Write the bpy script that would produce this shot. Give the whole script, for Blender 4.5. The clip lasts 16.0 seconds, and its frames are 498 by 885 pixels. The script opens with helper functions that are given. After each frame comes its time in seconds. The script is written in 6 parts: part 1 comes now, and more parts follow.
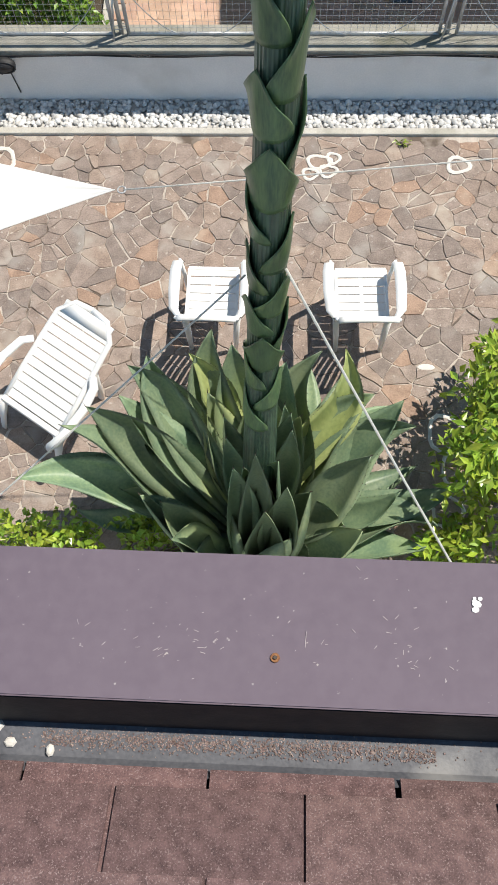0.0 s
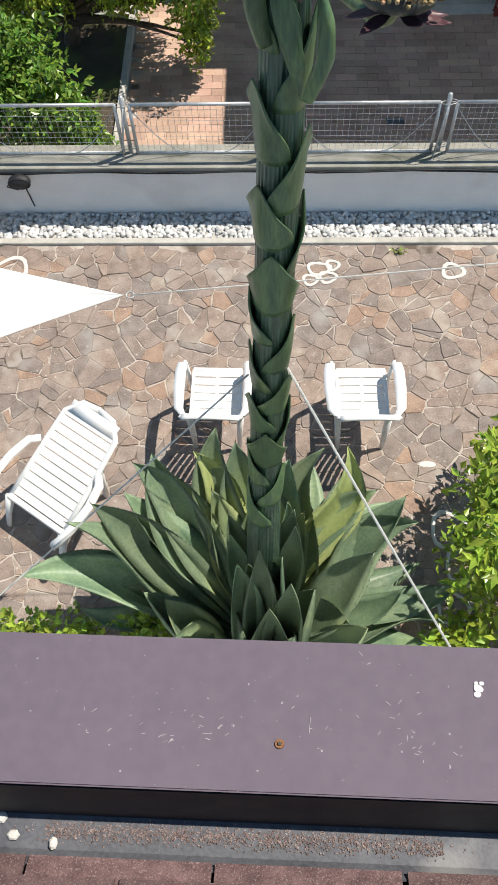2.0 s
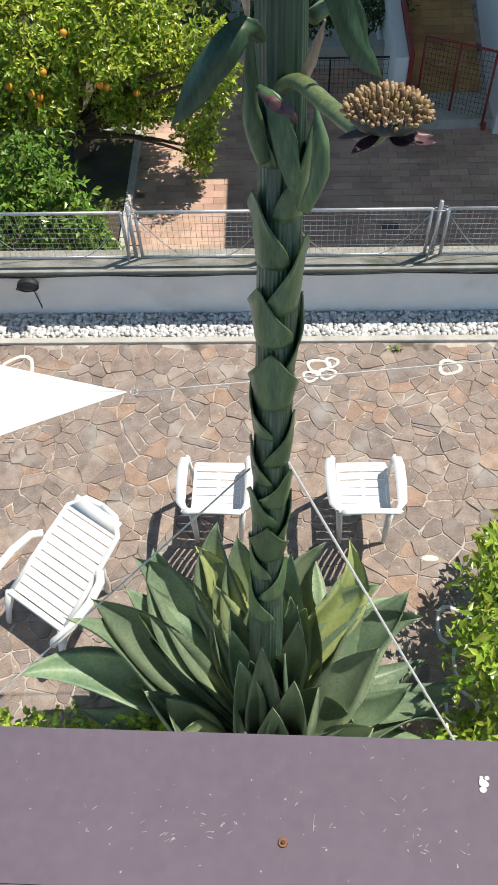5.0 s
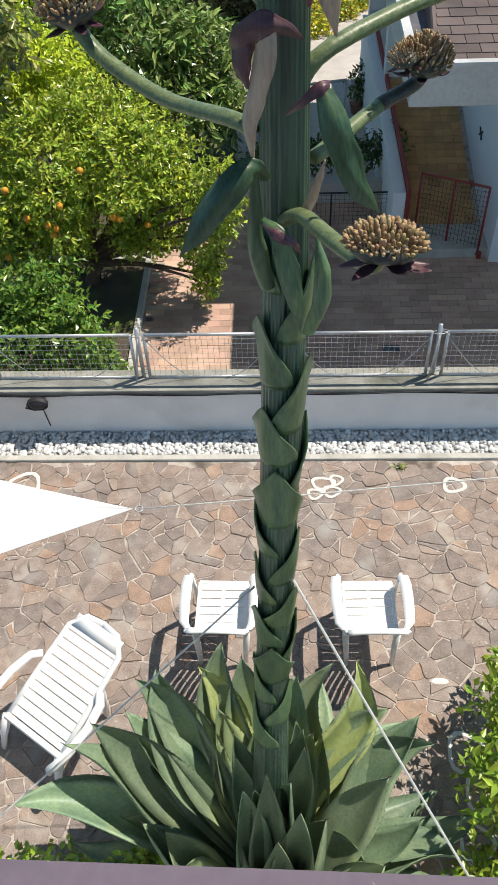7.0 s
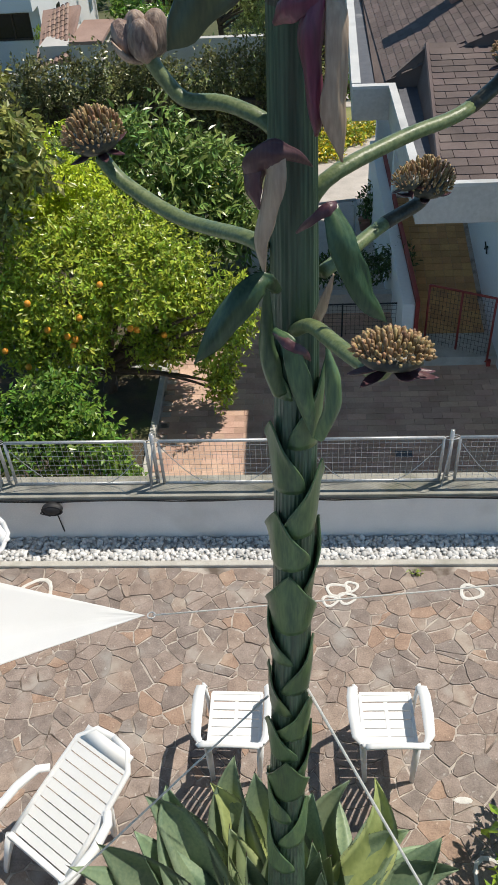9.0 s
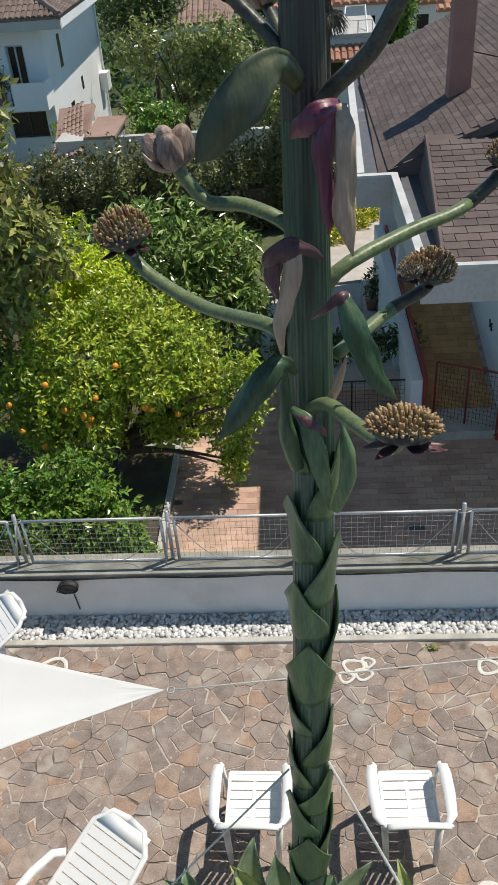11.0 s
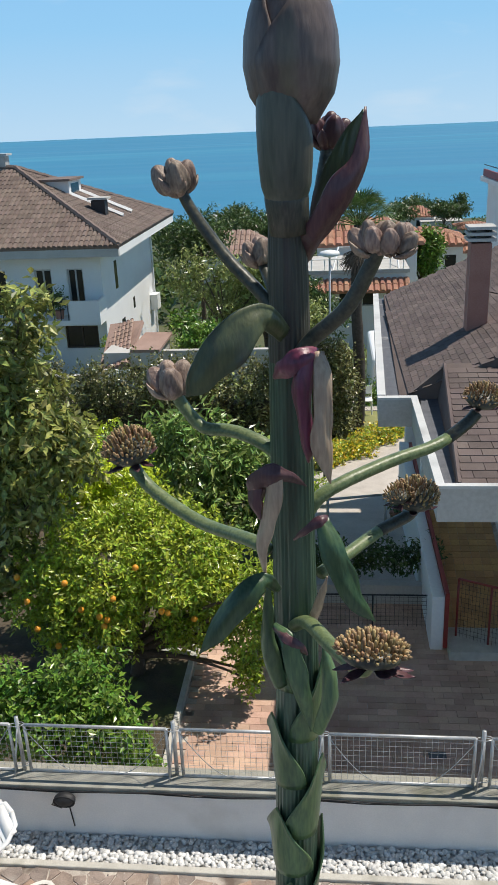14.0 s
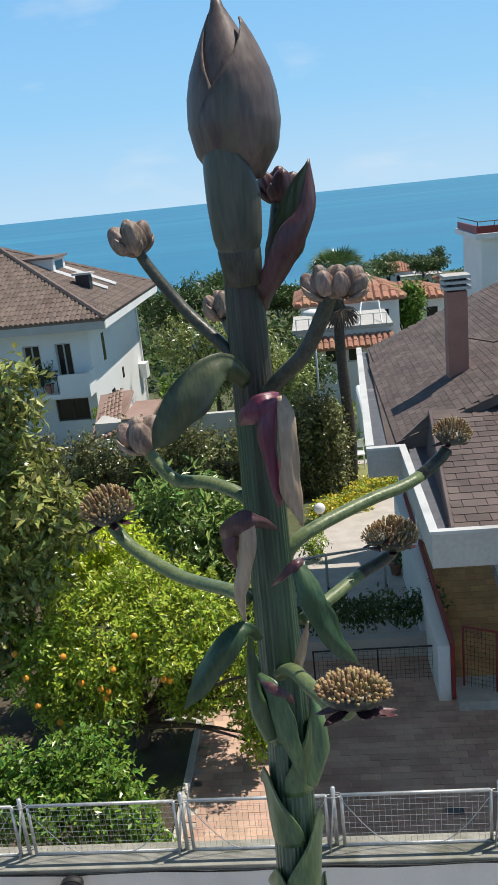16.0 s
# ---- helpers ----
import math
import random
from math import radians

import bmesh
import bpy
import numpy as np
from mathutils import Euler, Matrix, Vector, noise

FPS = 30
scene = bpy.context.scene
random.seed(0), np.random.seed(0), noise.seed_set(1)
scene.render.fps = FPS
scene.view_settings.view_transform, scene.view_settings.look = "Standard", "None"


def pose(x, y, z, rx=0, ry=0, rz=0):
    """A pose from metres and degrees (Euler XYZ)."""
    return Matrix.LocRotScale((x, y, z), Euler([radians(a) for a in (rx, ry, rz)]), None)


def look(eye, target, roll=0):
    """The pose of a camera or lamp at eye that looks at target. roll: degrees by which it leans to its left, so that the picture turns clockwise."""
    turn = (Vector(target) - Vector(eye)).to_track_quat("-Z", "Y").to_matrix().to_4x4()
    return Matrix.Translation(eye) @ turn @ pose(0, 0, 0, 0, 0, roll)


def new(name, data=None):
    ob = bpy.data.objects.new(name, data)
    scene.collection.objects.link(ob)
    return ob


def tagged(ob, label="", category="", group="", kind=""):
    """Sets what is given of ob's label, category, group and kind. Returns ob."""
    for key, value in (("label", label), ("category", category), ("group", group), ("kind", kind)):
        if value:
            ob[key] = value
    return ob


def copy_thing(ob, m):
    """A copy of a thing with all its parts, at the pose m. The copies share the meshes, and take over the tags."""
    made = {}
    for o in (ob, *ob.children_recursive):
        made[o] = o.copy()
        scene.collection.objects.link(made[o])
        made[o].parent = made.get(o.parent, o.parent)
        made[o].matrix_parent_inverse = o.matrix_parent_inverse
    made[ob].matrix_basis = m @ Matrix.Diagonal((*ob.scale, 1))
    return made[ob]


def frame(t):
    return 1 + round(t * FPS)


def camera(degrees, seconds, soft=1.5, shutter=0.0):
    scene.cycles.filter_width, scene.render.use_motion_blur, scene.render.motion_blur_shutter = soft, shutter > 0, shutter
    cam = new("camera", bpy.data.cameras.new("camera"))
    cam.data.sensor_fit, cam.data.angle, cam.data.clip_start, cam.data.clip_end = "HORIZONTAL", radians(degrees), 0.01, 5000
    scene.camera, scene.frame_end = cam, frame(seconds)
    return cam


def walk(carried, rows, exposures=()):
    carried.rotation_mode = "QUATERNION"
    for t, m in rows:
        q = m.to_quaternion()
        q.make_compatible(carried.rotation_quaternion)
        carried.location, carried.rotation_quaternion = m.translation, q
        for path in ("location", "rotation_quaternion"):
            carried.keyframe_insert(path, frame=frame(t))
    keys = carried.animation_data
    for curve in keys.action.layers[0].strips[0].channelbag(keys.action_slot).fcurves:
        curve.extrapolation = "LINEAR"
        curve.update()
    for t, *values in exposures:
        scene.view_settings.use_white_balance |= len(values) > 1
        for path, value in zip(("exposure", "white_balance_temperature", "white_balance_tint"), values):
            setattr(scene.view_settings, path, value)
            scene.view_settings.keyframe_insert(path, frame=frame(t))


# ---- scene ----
cam = camera(33.6, 16.0)
PATH = [
    (0, (0.417, 0.425, 6.102), (0.36, 1.11, 4.224), -3.7),
    (0.5, (0.416, 0.412, 6.125), (0.357, 1.191, 4.284), -3.4),
    (1, (0.417, 0.402, 6.135), (0.355, 1.227, 4.314), -3.4),
    (1.5, (0.418, 0.389, 6.144), (0.351, 1.223, 4.328), -3.7),
    (2, (0.419, 0.382, 6.15), (0.351, 1.289, 4.368), -3.5),
    (2.5, (0.419, 0.381, 6.156), (0.353, 1.346, 4.405), -3.2),
    (3, (0.42, 0.378, 6.161), (0.354, 1.375, 4.429), -3.0),
    (3.5, (0.422, 0.374, 6.165), (0.354, 1.389, 4.443), -3.0),
    (6, (0.42, 0.349, 6.191), (0.347, 1.586, 4.621), -3.1),
    (6.5, (0.42, 0.348, 6.191), (0.345, 1.657, 4.682), -2.9),
    (7, (0.422, 0.346, 6.194), (0.339, 1.677, 4.702), -3.0),
    (7.5, (0.423, 0.34, 6.198), (0.328, 1.721, 4.754), -3.1),
    (8, (0.423, 0.335, 6.201), (0.321, 1.756, 4.798), -3.2),
    (8.5, (0.425, 0.333, 6.203), (0.32, 1.793, 4.84), -3.2),
    (9, (0.428, 0.327, 6.206), (0.313, 1.836, 4.899), -3.6),
    (11.5, (0.406, 0.187, 6.296), (0.273, 1.867, 5.219), -4.7),
    (12, (0.41, 0.158, 6.307), (0.283, 1.904, 5.34), -4.7),
    (12.5, (0.469, 0.138, 6.325), (0.34, 1.91, 5.407), -2.9),
    (13, (0.533, 0.131, 6.338), (0.365, 1.918, 5.457), -2.6),
    (13.5, (0.531, 0.143, 6.351), (0.338, 1.986, 5.597), -2.5),
    (14, (0.537, 0.151, 6.351), (0.336, 2.005, 5.629), -2.5),
    (14.5, (0.539, 0.157, 6.346), (0.336, 2.028, 5.669), -2.0),
    (15, (0.543, 0.15, 6.341), (0.334, 2.055, 5.769), -1.8),
    (15.5, (0.558, 0.138, 6.33), (0.33, 2.04, 5.758), -3.0),
    (16, (0.605, 0.13, 6.317), (0.42, 2.034, 5.736), -6.0),
]
EXPOSURES = [(0, 0.10), (6.5, 0.14), (7.5, 0.05), (9, -0.12), (11.5, -0.19), (13, -0.13), (16, 0.0)]
walk(cam, [(t, look(eye, target, roll)) for t, eye, target, roll in PATH], EXPOSURES)

# ---- light ----
world = bpy.data.worlds.new("world")
scene.world = world
world.use_nodes = True
wn, wl = world.node_tree.nodes, world.node_tree.links
sky = wn.new("ShaderNodeTexSky")
sky.sky_type, sky.sun_disc = "NISHITA", False
sky.sun_elevation, sky.sun_rotation = radians(63), radians(61)
sky.altitude, sky.air_density, sky.dust_density, sky.ozone_density = 300, 1.0, 0.0, 3.0
wn["Background"].inputs["Strength"].default_value = 0.118
# haze lightens the lower sky to a pale blue
tc = wn.new("ShaderNodeTexCoord")
sep = wn.new("ShaderNodeSeparateXYZ")
wl.new(tc.outputs["Generated"], sep.inputs[0])
haze = wn.new("ShaderNodeValToRGB")
haze.color_ramp.elements[0].position, haze.color_ramp.elements[0].color = 0.0, (4.3, 6.2, 7.9, 1)
haze.color_ramp.elements[1].position, haze.color_ramp.elements[1].color = 0.30, (1.6, 4.1, 7.5, 1)
mid = haze.color_ramp.elements.new(0.10)
mid.color = (2.75, 5.4, 8.0, 1)
wl.new(sep.outputs["Z"], haze.inputs["Fac"])
low = wn.new("ShaderNodeMapRange")
low.inputs["From Min"].default_value, low.inputs["From Max"].default_value = 0.25, 0.6
wl.new(sep.outputs["Z"], low.inputs["Value"])
both_skies = wn.new("ShaderNodeMix")
both_skies.data_type = "RGBA"
wl.new(low.outputs[0], both_skies.inputs["Factor"])
wisp = wn.new("ShaderNodeTexNoise")
wisp.inputs["Scale"].default_value, wisp.inputs["Detail"].default_value = 5.0, 6.0
flat_map = wn.new("ShaderNodeMapping")
flat_map.inputs["Scale"].default_value, flat_map.inputs["Location"].default_value = (1, 1, 3.2), (0.35, 0.1, 0.0)
wl.new(tc.outputs["Generated"], flat_map.inputs[0])
wl.new(flat_map.outputs[0], wisp.inputs["Vector"])
thresh = wn.new("ShaderNodeMapRange")
thresh.inputs["From Min"].default_value, thresh.inputs["From Max"].default_value, thresh.inputs["To Max"].default_value = 0.58, 0.82, 0.55
wl.new(wisp.outputs["Fac"], thresh.inputs["Value"])
clouds = wn.new("ShaderNodeMix")
clouds.data_type = "RGBA"
clouds.inputs["B"].default_value = (6.6, 7.2, 7.8, 1)
wl.new(thresh.outputs[0], clouds.inputs["Factor"])
wl.new(haze.outputs["Color"], clouds.inputs["A"])
wl.new(clouds.outputs["Result"], both_skies.inputs["A"])
thin = wn.new("ShaderNodeMix")
thin.data_type, thin.blend_type = "RGBA", "MULTIPLY"
thin.inputs["Factor"].default_value, thin.inputs["B"].default_value = 1.0, (0.80, 0.74, 0.62, 1)
wl.new(sky.outputs[0], thin.inputs["A"])
wl.new(thin.outputs["Result"], both_skies.inputs["B"])
wl.new(both_skies.outputs["Result"], wn["Background"].inputs["Color"])
sun = new("sun", bpy.data.lights.new("sun", "SUN"))
sun.data.energy, sun.data.angle, sun.data.color = 5.0, radians(0.55), (1.0, 0.93, 0.82)
sun.matrix_world = look((4.5, 2.45, 10), (0, 0, 0))
scene.view_settings.exposure = 0.0

# ---- mesh helpers ----


class Mesh:
    """Vertices and faces gathered for one mesh."""

    def __init__(self):
        self.v, self.f = [], []

    def add(self, verts, faces):
        n = len(self.v)
        self.v += [tuple(p) for p in verts]
        self.f += [tuple(i + n for i in f) for f in faces]
        return self

    def box(self, c, s, m=None, taper=1.0):
        x, y, z = (a / 2 for a in s)
        pts = [(-x, -y, -z), (x, -y, -z), (x, y, -z), (-x, y, -z), (-x * taper, -y * taper, z), (x * taper, -y * taper, z), (x * taper, y * taper, z), (-x * taper, y * taper, z)]
        pts = [(m @ Vector(p) if m else Vector(p)) + Vector(c) for p in pts]
        return self.add(pts, [(3, 2, 1, 0), (4, 5, 6, 7), (0, 1, 5, 4), (1, 2, 6, 5), (2, 3, 7, 6), (3, 0, 4, 7)])

    def slab(self, poly, z0, z1, bevel=0.0):
        """An upright prism over a counter-clockwise polygon; bevel draws its top in."""
        n = len(poly)
        cx, cy = sum(p[0] for p in poly) / n, sum(p[1] for p in poly) / n
        top = []
        for p in poly:
            d = math.hypot(p[0] - cx, p[1] - cy) or 1
            k = max(0.2, 1 - bevel / d)
            top.append((cx + (p[0] - cx) * k, cy + (p[1] - cy) * k))
        rings = [[(x, y, z0) for x, y in poly]]
        if bevel:
            rings.append([(x, y, z1 - bevel) for x, y in poly])
        rings.append([(x, y, z1) for x, y in (top if bevel else poly)])
        v = [p for r in rings for p in r]
        f = [tuple(range(n))[::-1], tuple(range(len(v) - n, len(v)))]
        for k in range(len(rings) - 1):
            f += [(k * n + i, k * n + (i + 1) % n, (k + 1) * n + (i + 1) % n, (k + 1) * n + i) for i in range(n)]
        return self.add(v, f)

    def tube(self, pts, radii, seg=8, caps=True, flat=1.0):
        pts = [Vector(p) for p in pts]
        if not hasattr(radii, "__len__"):
            radii = [radii] * len(pts)
        side = None
        v, f = [], []
        for i, p in enumerate(pts):
            d = (pts[min(i + 1, len(pts) - 1)] - pts[max(i - 1, 0)]).normalized()
            if side is None:
                side = d.cross(Vector((0, 0, 1)))
                if side.length < 1e-3:
                    side = Vector((1, 0, 0))
            side = (side - d * side.dot(d)).normalized()
            up = d.cross(side)
            for k in range(seg):
                a = 2 * math.pi * k / seg
                v.append(p + side * (radii[i] * math.cos(a)) + up * (radii[i] * flat * math.sin(a)))
        n = len(pts)
        for i in range(n - 1):
            f += [(i * seg + k, i * seg + (k + 1) % seg, (i + 1) * seg + (k + 1) % seg, (i + 1) * seg + k) for k in range(seg)]
        if caps:
            f += [tuple(range(seg))[::-1], tuple(range((n - 1) * seg, n * seg))]
        return self.add(v, f)

    def grid(self, rows, close=False):
        """A sheet through rows of points."""
        n, m = len(rows), len(rows[0])
        f = []
        for i in range(n - 1):
            for k in range(m if close else m - 1):
                f.append((i * m + k, i * m + (k + 1) % m, (i + 1) * m + (k + 1) % m, (i + 1) * m + k))
        return self.add([p for r in rows for p in r], f)

    def ball(self, c, r, seg=8, rings=5, squash=(1, 1, 1), m=None):
        rows = []
        for i in range(rings + 1):
            a = math.pi * i / rings
            row = []
            for k in range(seg):
                b = 2 * math.pi * k / seg
                p = Vector((math.sin(a) * math.cos(b) * squash[0], math.sin(a) * math.sin(b) * squash[1], -math.cos(a) * squash[2])) * r
                row.append((m @ p if m else p) + Vector(c))
            rows.append(row)
        return self.grid(rows, True)

    def mesh(self, name, mat, smooth=False):
        me = bpy.data.meshes.new(name)
        me.from_pydata(self.v, [], self.f)
        if mat:
            me.materials.append(mat)
        if smooth:
            me.polygons.foreach_set("use_smooth", [True] * len(me.polygons))
        me.update()
        return me


def part(name, m, mat, parent=None, label="", smooth=False, kind=""):
    """One mesh object, under a thing or a part of it."""
    ob = new(name, m.mesh(name, mat, smooth) if isinstance(m, Mesh) else m)
    ob.parent = parent
    return tagged(ob, label, kind=kind)


def thing(name, label, category, group="", at=(0, 0, 0)):
    """The empty at the base of a thing."""
    ob = new(name)
    ob.empty_display_size = 0.1
    ob.location = at
    return tagged(ob, label, category, group)


def solid(ob, thickness, offset=0.0):
    """Gives a sheet its thickness."""
    mod = ob.modifiers.new("thickness", "SOLIDIFY")
    mod.thickness, mod.offset = thickness, offset
    return ob


def rounded(ob, width, segments=2, angle=40):
    mod = ob.modifiers.new("edges", "BEVEL")
    mod.width, mod.segments, mod.limit_method, mod.angle_limit = width, segments, "ANGLE", radians(angle)
    return ob


# ---- materials ----


def stuff(name, a, b, rough=0.6, scale=8.0, bump=0.15, fine=80.0, metal=0.0, patch=None, vary=0.0, island=False, stretch=(1, 1, 1), soft=0.0, spots=None, depth=0.01, spec=0.5):
    """A surface: two colours mixed by noise at two scales, a patch colour in blotches, a spread of value from piece to piece, bump and gloss."""
    mt = bpy.data.materials.new(name)
    mt.use_nodes = True
    nd, ln = mt.node_tree.nodes, mt.node_tree.links
    bs = nd["Principled BSDF"]
    bs.inputs["Metallic"].default_value = metal
    bs.inputs["Specular IOR Level"].default_value = spec
    geo = nd.new("ShaderNodeNewGeometry")
    mp = nd.new("ShaderNodeMapping")
    mp.inputs["Scale"].default_value = stretch
    ln.new(geo.outputs["Position"], mp.inputs[0])

    def noise_at(s, detail):
        n = nd.new("ShaderNodeTexNoise")
        n.inputs["Scale"].default_value, n.inputs["Detail"].default_value = s, detail
        ln.new(mp.outputs[0], n.inputs["Vector"])
        return n.outputs["Fac"]

    def ramp(value, lo, hi):
        r = nd.new("ShaderNodeMapRange")
        r.inputs["From Min"].default_value, r.inputs["From Max"].default_value = lo, hi
        ln.new(value, r.inputs["Value"])
        return r.outputs["Result"]

    def mixed(fac, c0, c1):
        x = nd.new("ShaderNodeMix")
        x.data_type = "RGBA"
        for socket, c in ((x.inputs["A"], c0), (x.inputs["B"], c1)):
            if isinstance(c, tuple):
                socket.default_value = (*c, 1)
            else:
                ln.new(c, socket)
        if isinstance(fac, float):
            x.inputs["Factor"].default_value = fac
        else:
            ln.new(fac, x.inputs["Factor"])
        return x.outputs["Result"]

    coarse, grain = noise_at(scale, 4.0), noise_at(fine, 3.0)
    both = nd.new("ShaderNodeMath")
    both.operation = "MULTIPLY_ADD"
    both.inputs[1].default_value = 0.45
    ln.new(grain, both.inputs[0])
    half = nd.new("ShaderNodeMath")
    half.operation = "MULTIPLY"
    half.inputs[1].default_value = 0.55
    ln.new(coarse, half.inputs[0])
    ln.new(half.outputs[0], both.inputs[2])
    col = mixed(ramp(both.outputs[0], 0.36, 0.64), a, b)
    if patch:
        col = mixed(ramp(noise_at(scale * 0.37, 5.0), patch[1], patch[1] + 0.16), col, patch[0])
    if spots:
        col = mixed(ramp(noise_at(spots[1], 2.0), spots[2], spots[2] + 0.05), col, spots[0])
    if vary:
        if island:
            src = geo.outputs["Random Per Island"]
        else:
            src = nd.new("ShaderNodeObjectInfo").outputs["Random"]
        hsv = nd.new("ShaderNodeHueSaturation")
        ln.new(col, hsv.inputs["Color"])
        r = nd.new("ShaderNodeMapRange")
        r.inputs["To Min"].default_value, r.inputs["To Max"].default_value = 1 - vary, 1 + vary
        ln.new(src, r.inputs["Value"])
        ln.new(r.outputs[0], hsv.inputs["Value"])
        again = nd.new("ShaderNodeMath")
        again.operation = "MULTIPLY"
        again.inputs[1].default_value = 7.31
        ln.new(src, again.inputs[0])
        frac = nd.new("ShaderNodeMath")
        frac.operation = "FRACT"
        ln.new(again.outputs[0], frac.inputs[0])
        h = nd.new("ShaderNodeMapRange")
        h.inputs["To Min"].default_value, h.inputs["To Max"].default_value = 0.5 - vary * 0.05, 0.5 + vary * 0.05
        ln.new(frac.outputs[0], h.inputs["Value"])
        ln.new(h.outputs[0], hsv.inputs["Hue"])
        col = hsv.outputs["Color"]
    ln.new(col, bs.inputs["Base Color"])
    rr = nd.new("ShaderNodeMapRange")
    rr.inputs["To Min"].default_value, rr.inputs["To Max"].default_value = max(0.02, rough - 0.12), min(1.0, rough + 0.12)
    ln.new(coarse, rr.inputs["Value"])
    ln.new(rr.outputs[0], bs.inputs["Roughness"])
    if bump:
        bp = nd.new("ShaderNodeBump")
        bp.inputs["Strength"].default_value, bp.inputs["Distance"].default_value = bump, depth
        ln.new(both.outputs[0], bp.inputs["Height"])
        ln.new(bp.outputs[0], bs.inputs["Normal"])
    if soft:
        tr = nd.new("ShaderNodeBsdfTranslucent")
        ln.new(col, tr.inputs["Color"])
        mx = nd.new("ShaderNodeMixShader")
        mx.inputs[0].default_value = soft
        ln.new(bs.outputs[0], mx.inputs[1])
        ln.new(tr.outputs[0], mx.inputs[2])
        ln.new(mx.outputs[0], nd["Material Output"].inputs["Surface"])
    return mt


M_MORTAR = stuff("mortar", (0.36, 0.31, 0.27), (0.58, 0.52, 0.46), 0.9, 9, 0.6, 90, patch=((0.13, 0.10, 0.08), 0.50))
M_LIME = stuff("lime_mortar", (0.62, 0.60, 0.56), (0.74, 0.72, 0.68), 0.9, 12, 0.4, 120)
M_CONCRETE = stuff("concrete", (0.42, 0.40, 0.36), (0.58, 0.56, 0.51), 0.9, 7, 0.5, 90, patch=((0.30, 0.29, 0.24), 0.58))
M_COPING = stuff("mossy_concrete", (0.25, 0.245, 0.21), (0.40, 0.385, 0.34), 0.92, 6, 0.6, 90, patch=((0.16, 0.16, 0.11), 0.52))
M_PLASTER = stuff("white_plaster", (0.70, 0.71, 0.72), (0.80, 0.80, 0.80), 0.9, 3, 0.25, 70, patch=((0.58, 0.58, 0.57), 0.6))
M_HOUSEWHITE = stuff("house_plaster", (0.76, 0.76, 0.76), (0.84, 0.84, 0.83), 0.9, 0.6, 0.1, 20, patch=((0.66, 0.66, 0.65), 0.63))
M_PEBBLE = stuff("white_pebbles", (0.50, 0.50, 0.50), (0.74, 0.73, 0.71), 0.7, 30, 0.2, 200, vary=0.28, island=True)
M_PLASTIC = stuff("white_plastic", (0.80, 0.80, 0.79), (0.84, 0.84, 0.83), 0.42, 6, 0.03, 60, patch=((0.72, 0.71, 0.68), 0.62))
M_SAIL = stuff("sail_cloth", (0.80, 0.80, 0.79), (0.85, 0.85, 0.84), 0.85, 4, 0.15, 300, soft=0.25)
M_ROPE = stuff("rope", (0.78, 0.77, 0.74), (0.88, 0.87, 0.84), 0.9, 60, 0.5, 400, soft=0.45)
M_GALV = stuff("galvanised_steel", (0.42, 0.43, 0.44), (0.60, 0.61, 0.62), 0.5, 14, 0.1, 120, metal=0.55)
M_BLACK = stuff("black_rubber", (0.012, 0.012, 0.014), (0.03, 0.03, 0.032), 0.6, 30, 0.1, 150)
# black of the deck under the shingles, and shade painted on the gutter wall
M_BITUMENSHADE = stuff("bitumen_and_shade", (0.003, 0.004, 0.008), (0.006, 0.008, 0.014), 0.6, 20, 0.1, 150)
M_FASCIA = stuff("brown_coated_metal", (0.132, 0.104, 0.134), (0.158, 0.127, 0.158), 0.72, 3, 0.05, 40, patch=((0.165, 0.135, 0.16), 0.62), spots=((0.42, 0.38, 0.38), 90, 0.73), spec=0.3)
M_GUTTER = stuff("lead_grey_sheet", (0.07, 0.075, 0.09), (0.135, 0.14, 0.16), 0.6, 9, 0.2, 120, patch=((0.32, 0.32, 0.32), 0.62))
M_GRIT = stuff("roof_grit", (0.15, 0.095, 0.085), (0.34, 0.27, 0.25), 0.9, 120, 0.3, 500, vary=0.4, island=True)
M_SHINGLE = stuff("red_mineral_shingle", (0.080, 0.047, 0.047), (0.20, 0.125, 0.120), 0.92, 40, 1.0, 330, vary=0.15, depth=0.004, spots=((0.25, 0.18, 0.175), 300, 0.60))
M_ROOFBROWN = stuff("brown_mineral_shingle", (0.085, 0.062, 0.058), (0.15, 0.115, 0.105), 0.9, 2.5, 0.5, 130, vary=0.2, patch=((0.17, 0.135, 0.12), 0.58))
M_PAVER = stuff("brick_paver", (0.45, 0.285, 0.215), (0.60, 0.415, 0.32), 0.9, 3, 0.3, 70, vary=0.16, patch=((0.39, 0.24, 0.185), 0.55))
M_SOIL = stuff("soil", (0.05, 0.038, 0.025), (0.11, 0.085, 0.055), 0.95, 5, 0.8, 50, patch=((0.10, 0.11, 0.04), 0.5))
M_GRASSLAND = stuff("dry_scrub", (0.06, 0.075, 0.03), (0.13, 0.13, 0.06), 0.95, 0.12, 0.5, 3, patch=((0.045, 0.06, 0.022), 0.5))
M_LAWN = stuff("lawn", (0.17, 0.19, 0.055), (0.30, 0.28, 0.11), 0.95, 2, 0.5, 60)
M_PATH = stuff("stone_path", (0.40, 0.36, 0.32), (0.55, 0.50, 0.45), 0.9, 3, 0.3, 40)
M_PALMBARK = stuff("palm_bark", (0.030, 0.024, 0.019), (0.095, 0.078, 0.062), 0.95, 16, 0.9, 70)
M_BARK = stuff("bark", (0.07, 0.05, 0.038), (0.15, 0.115, 0.085), 0.95, 12, 0.8, 60)


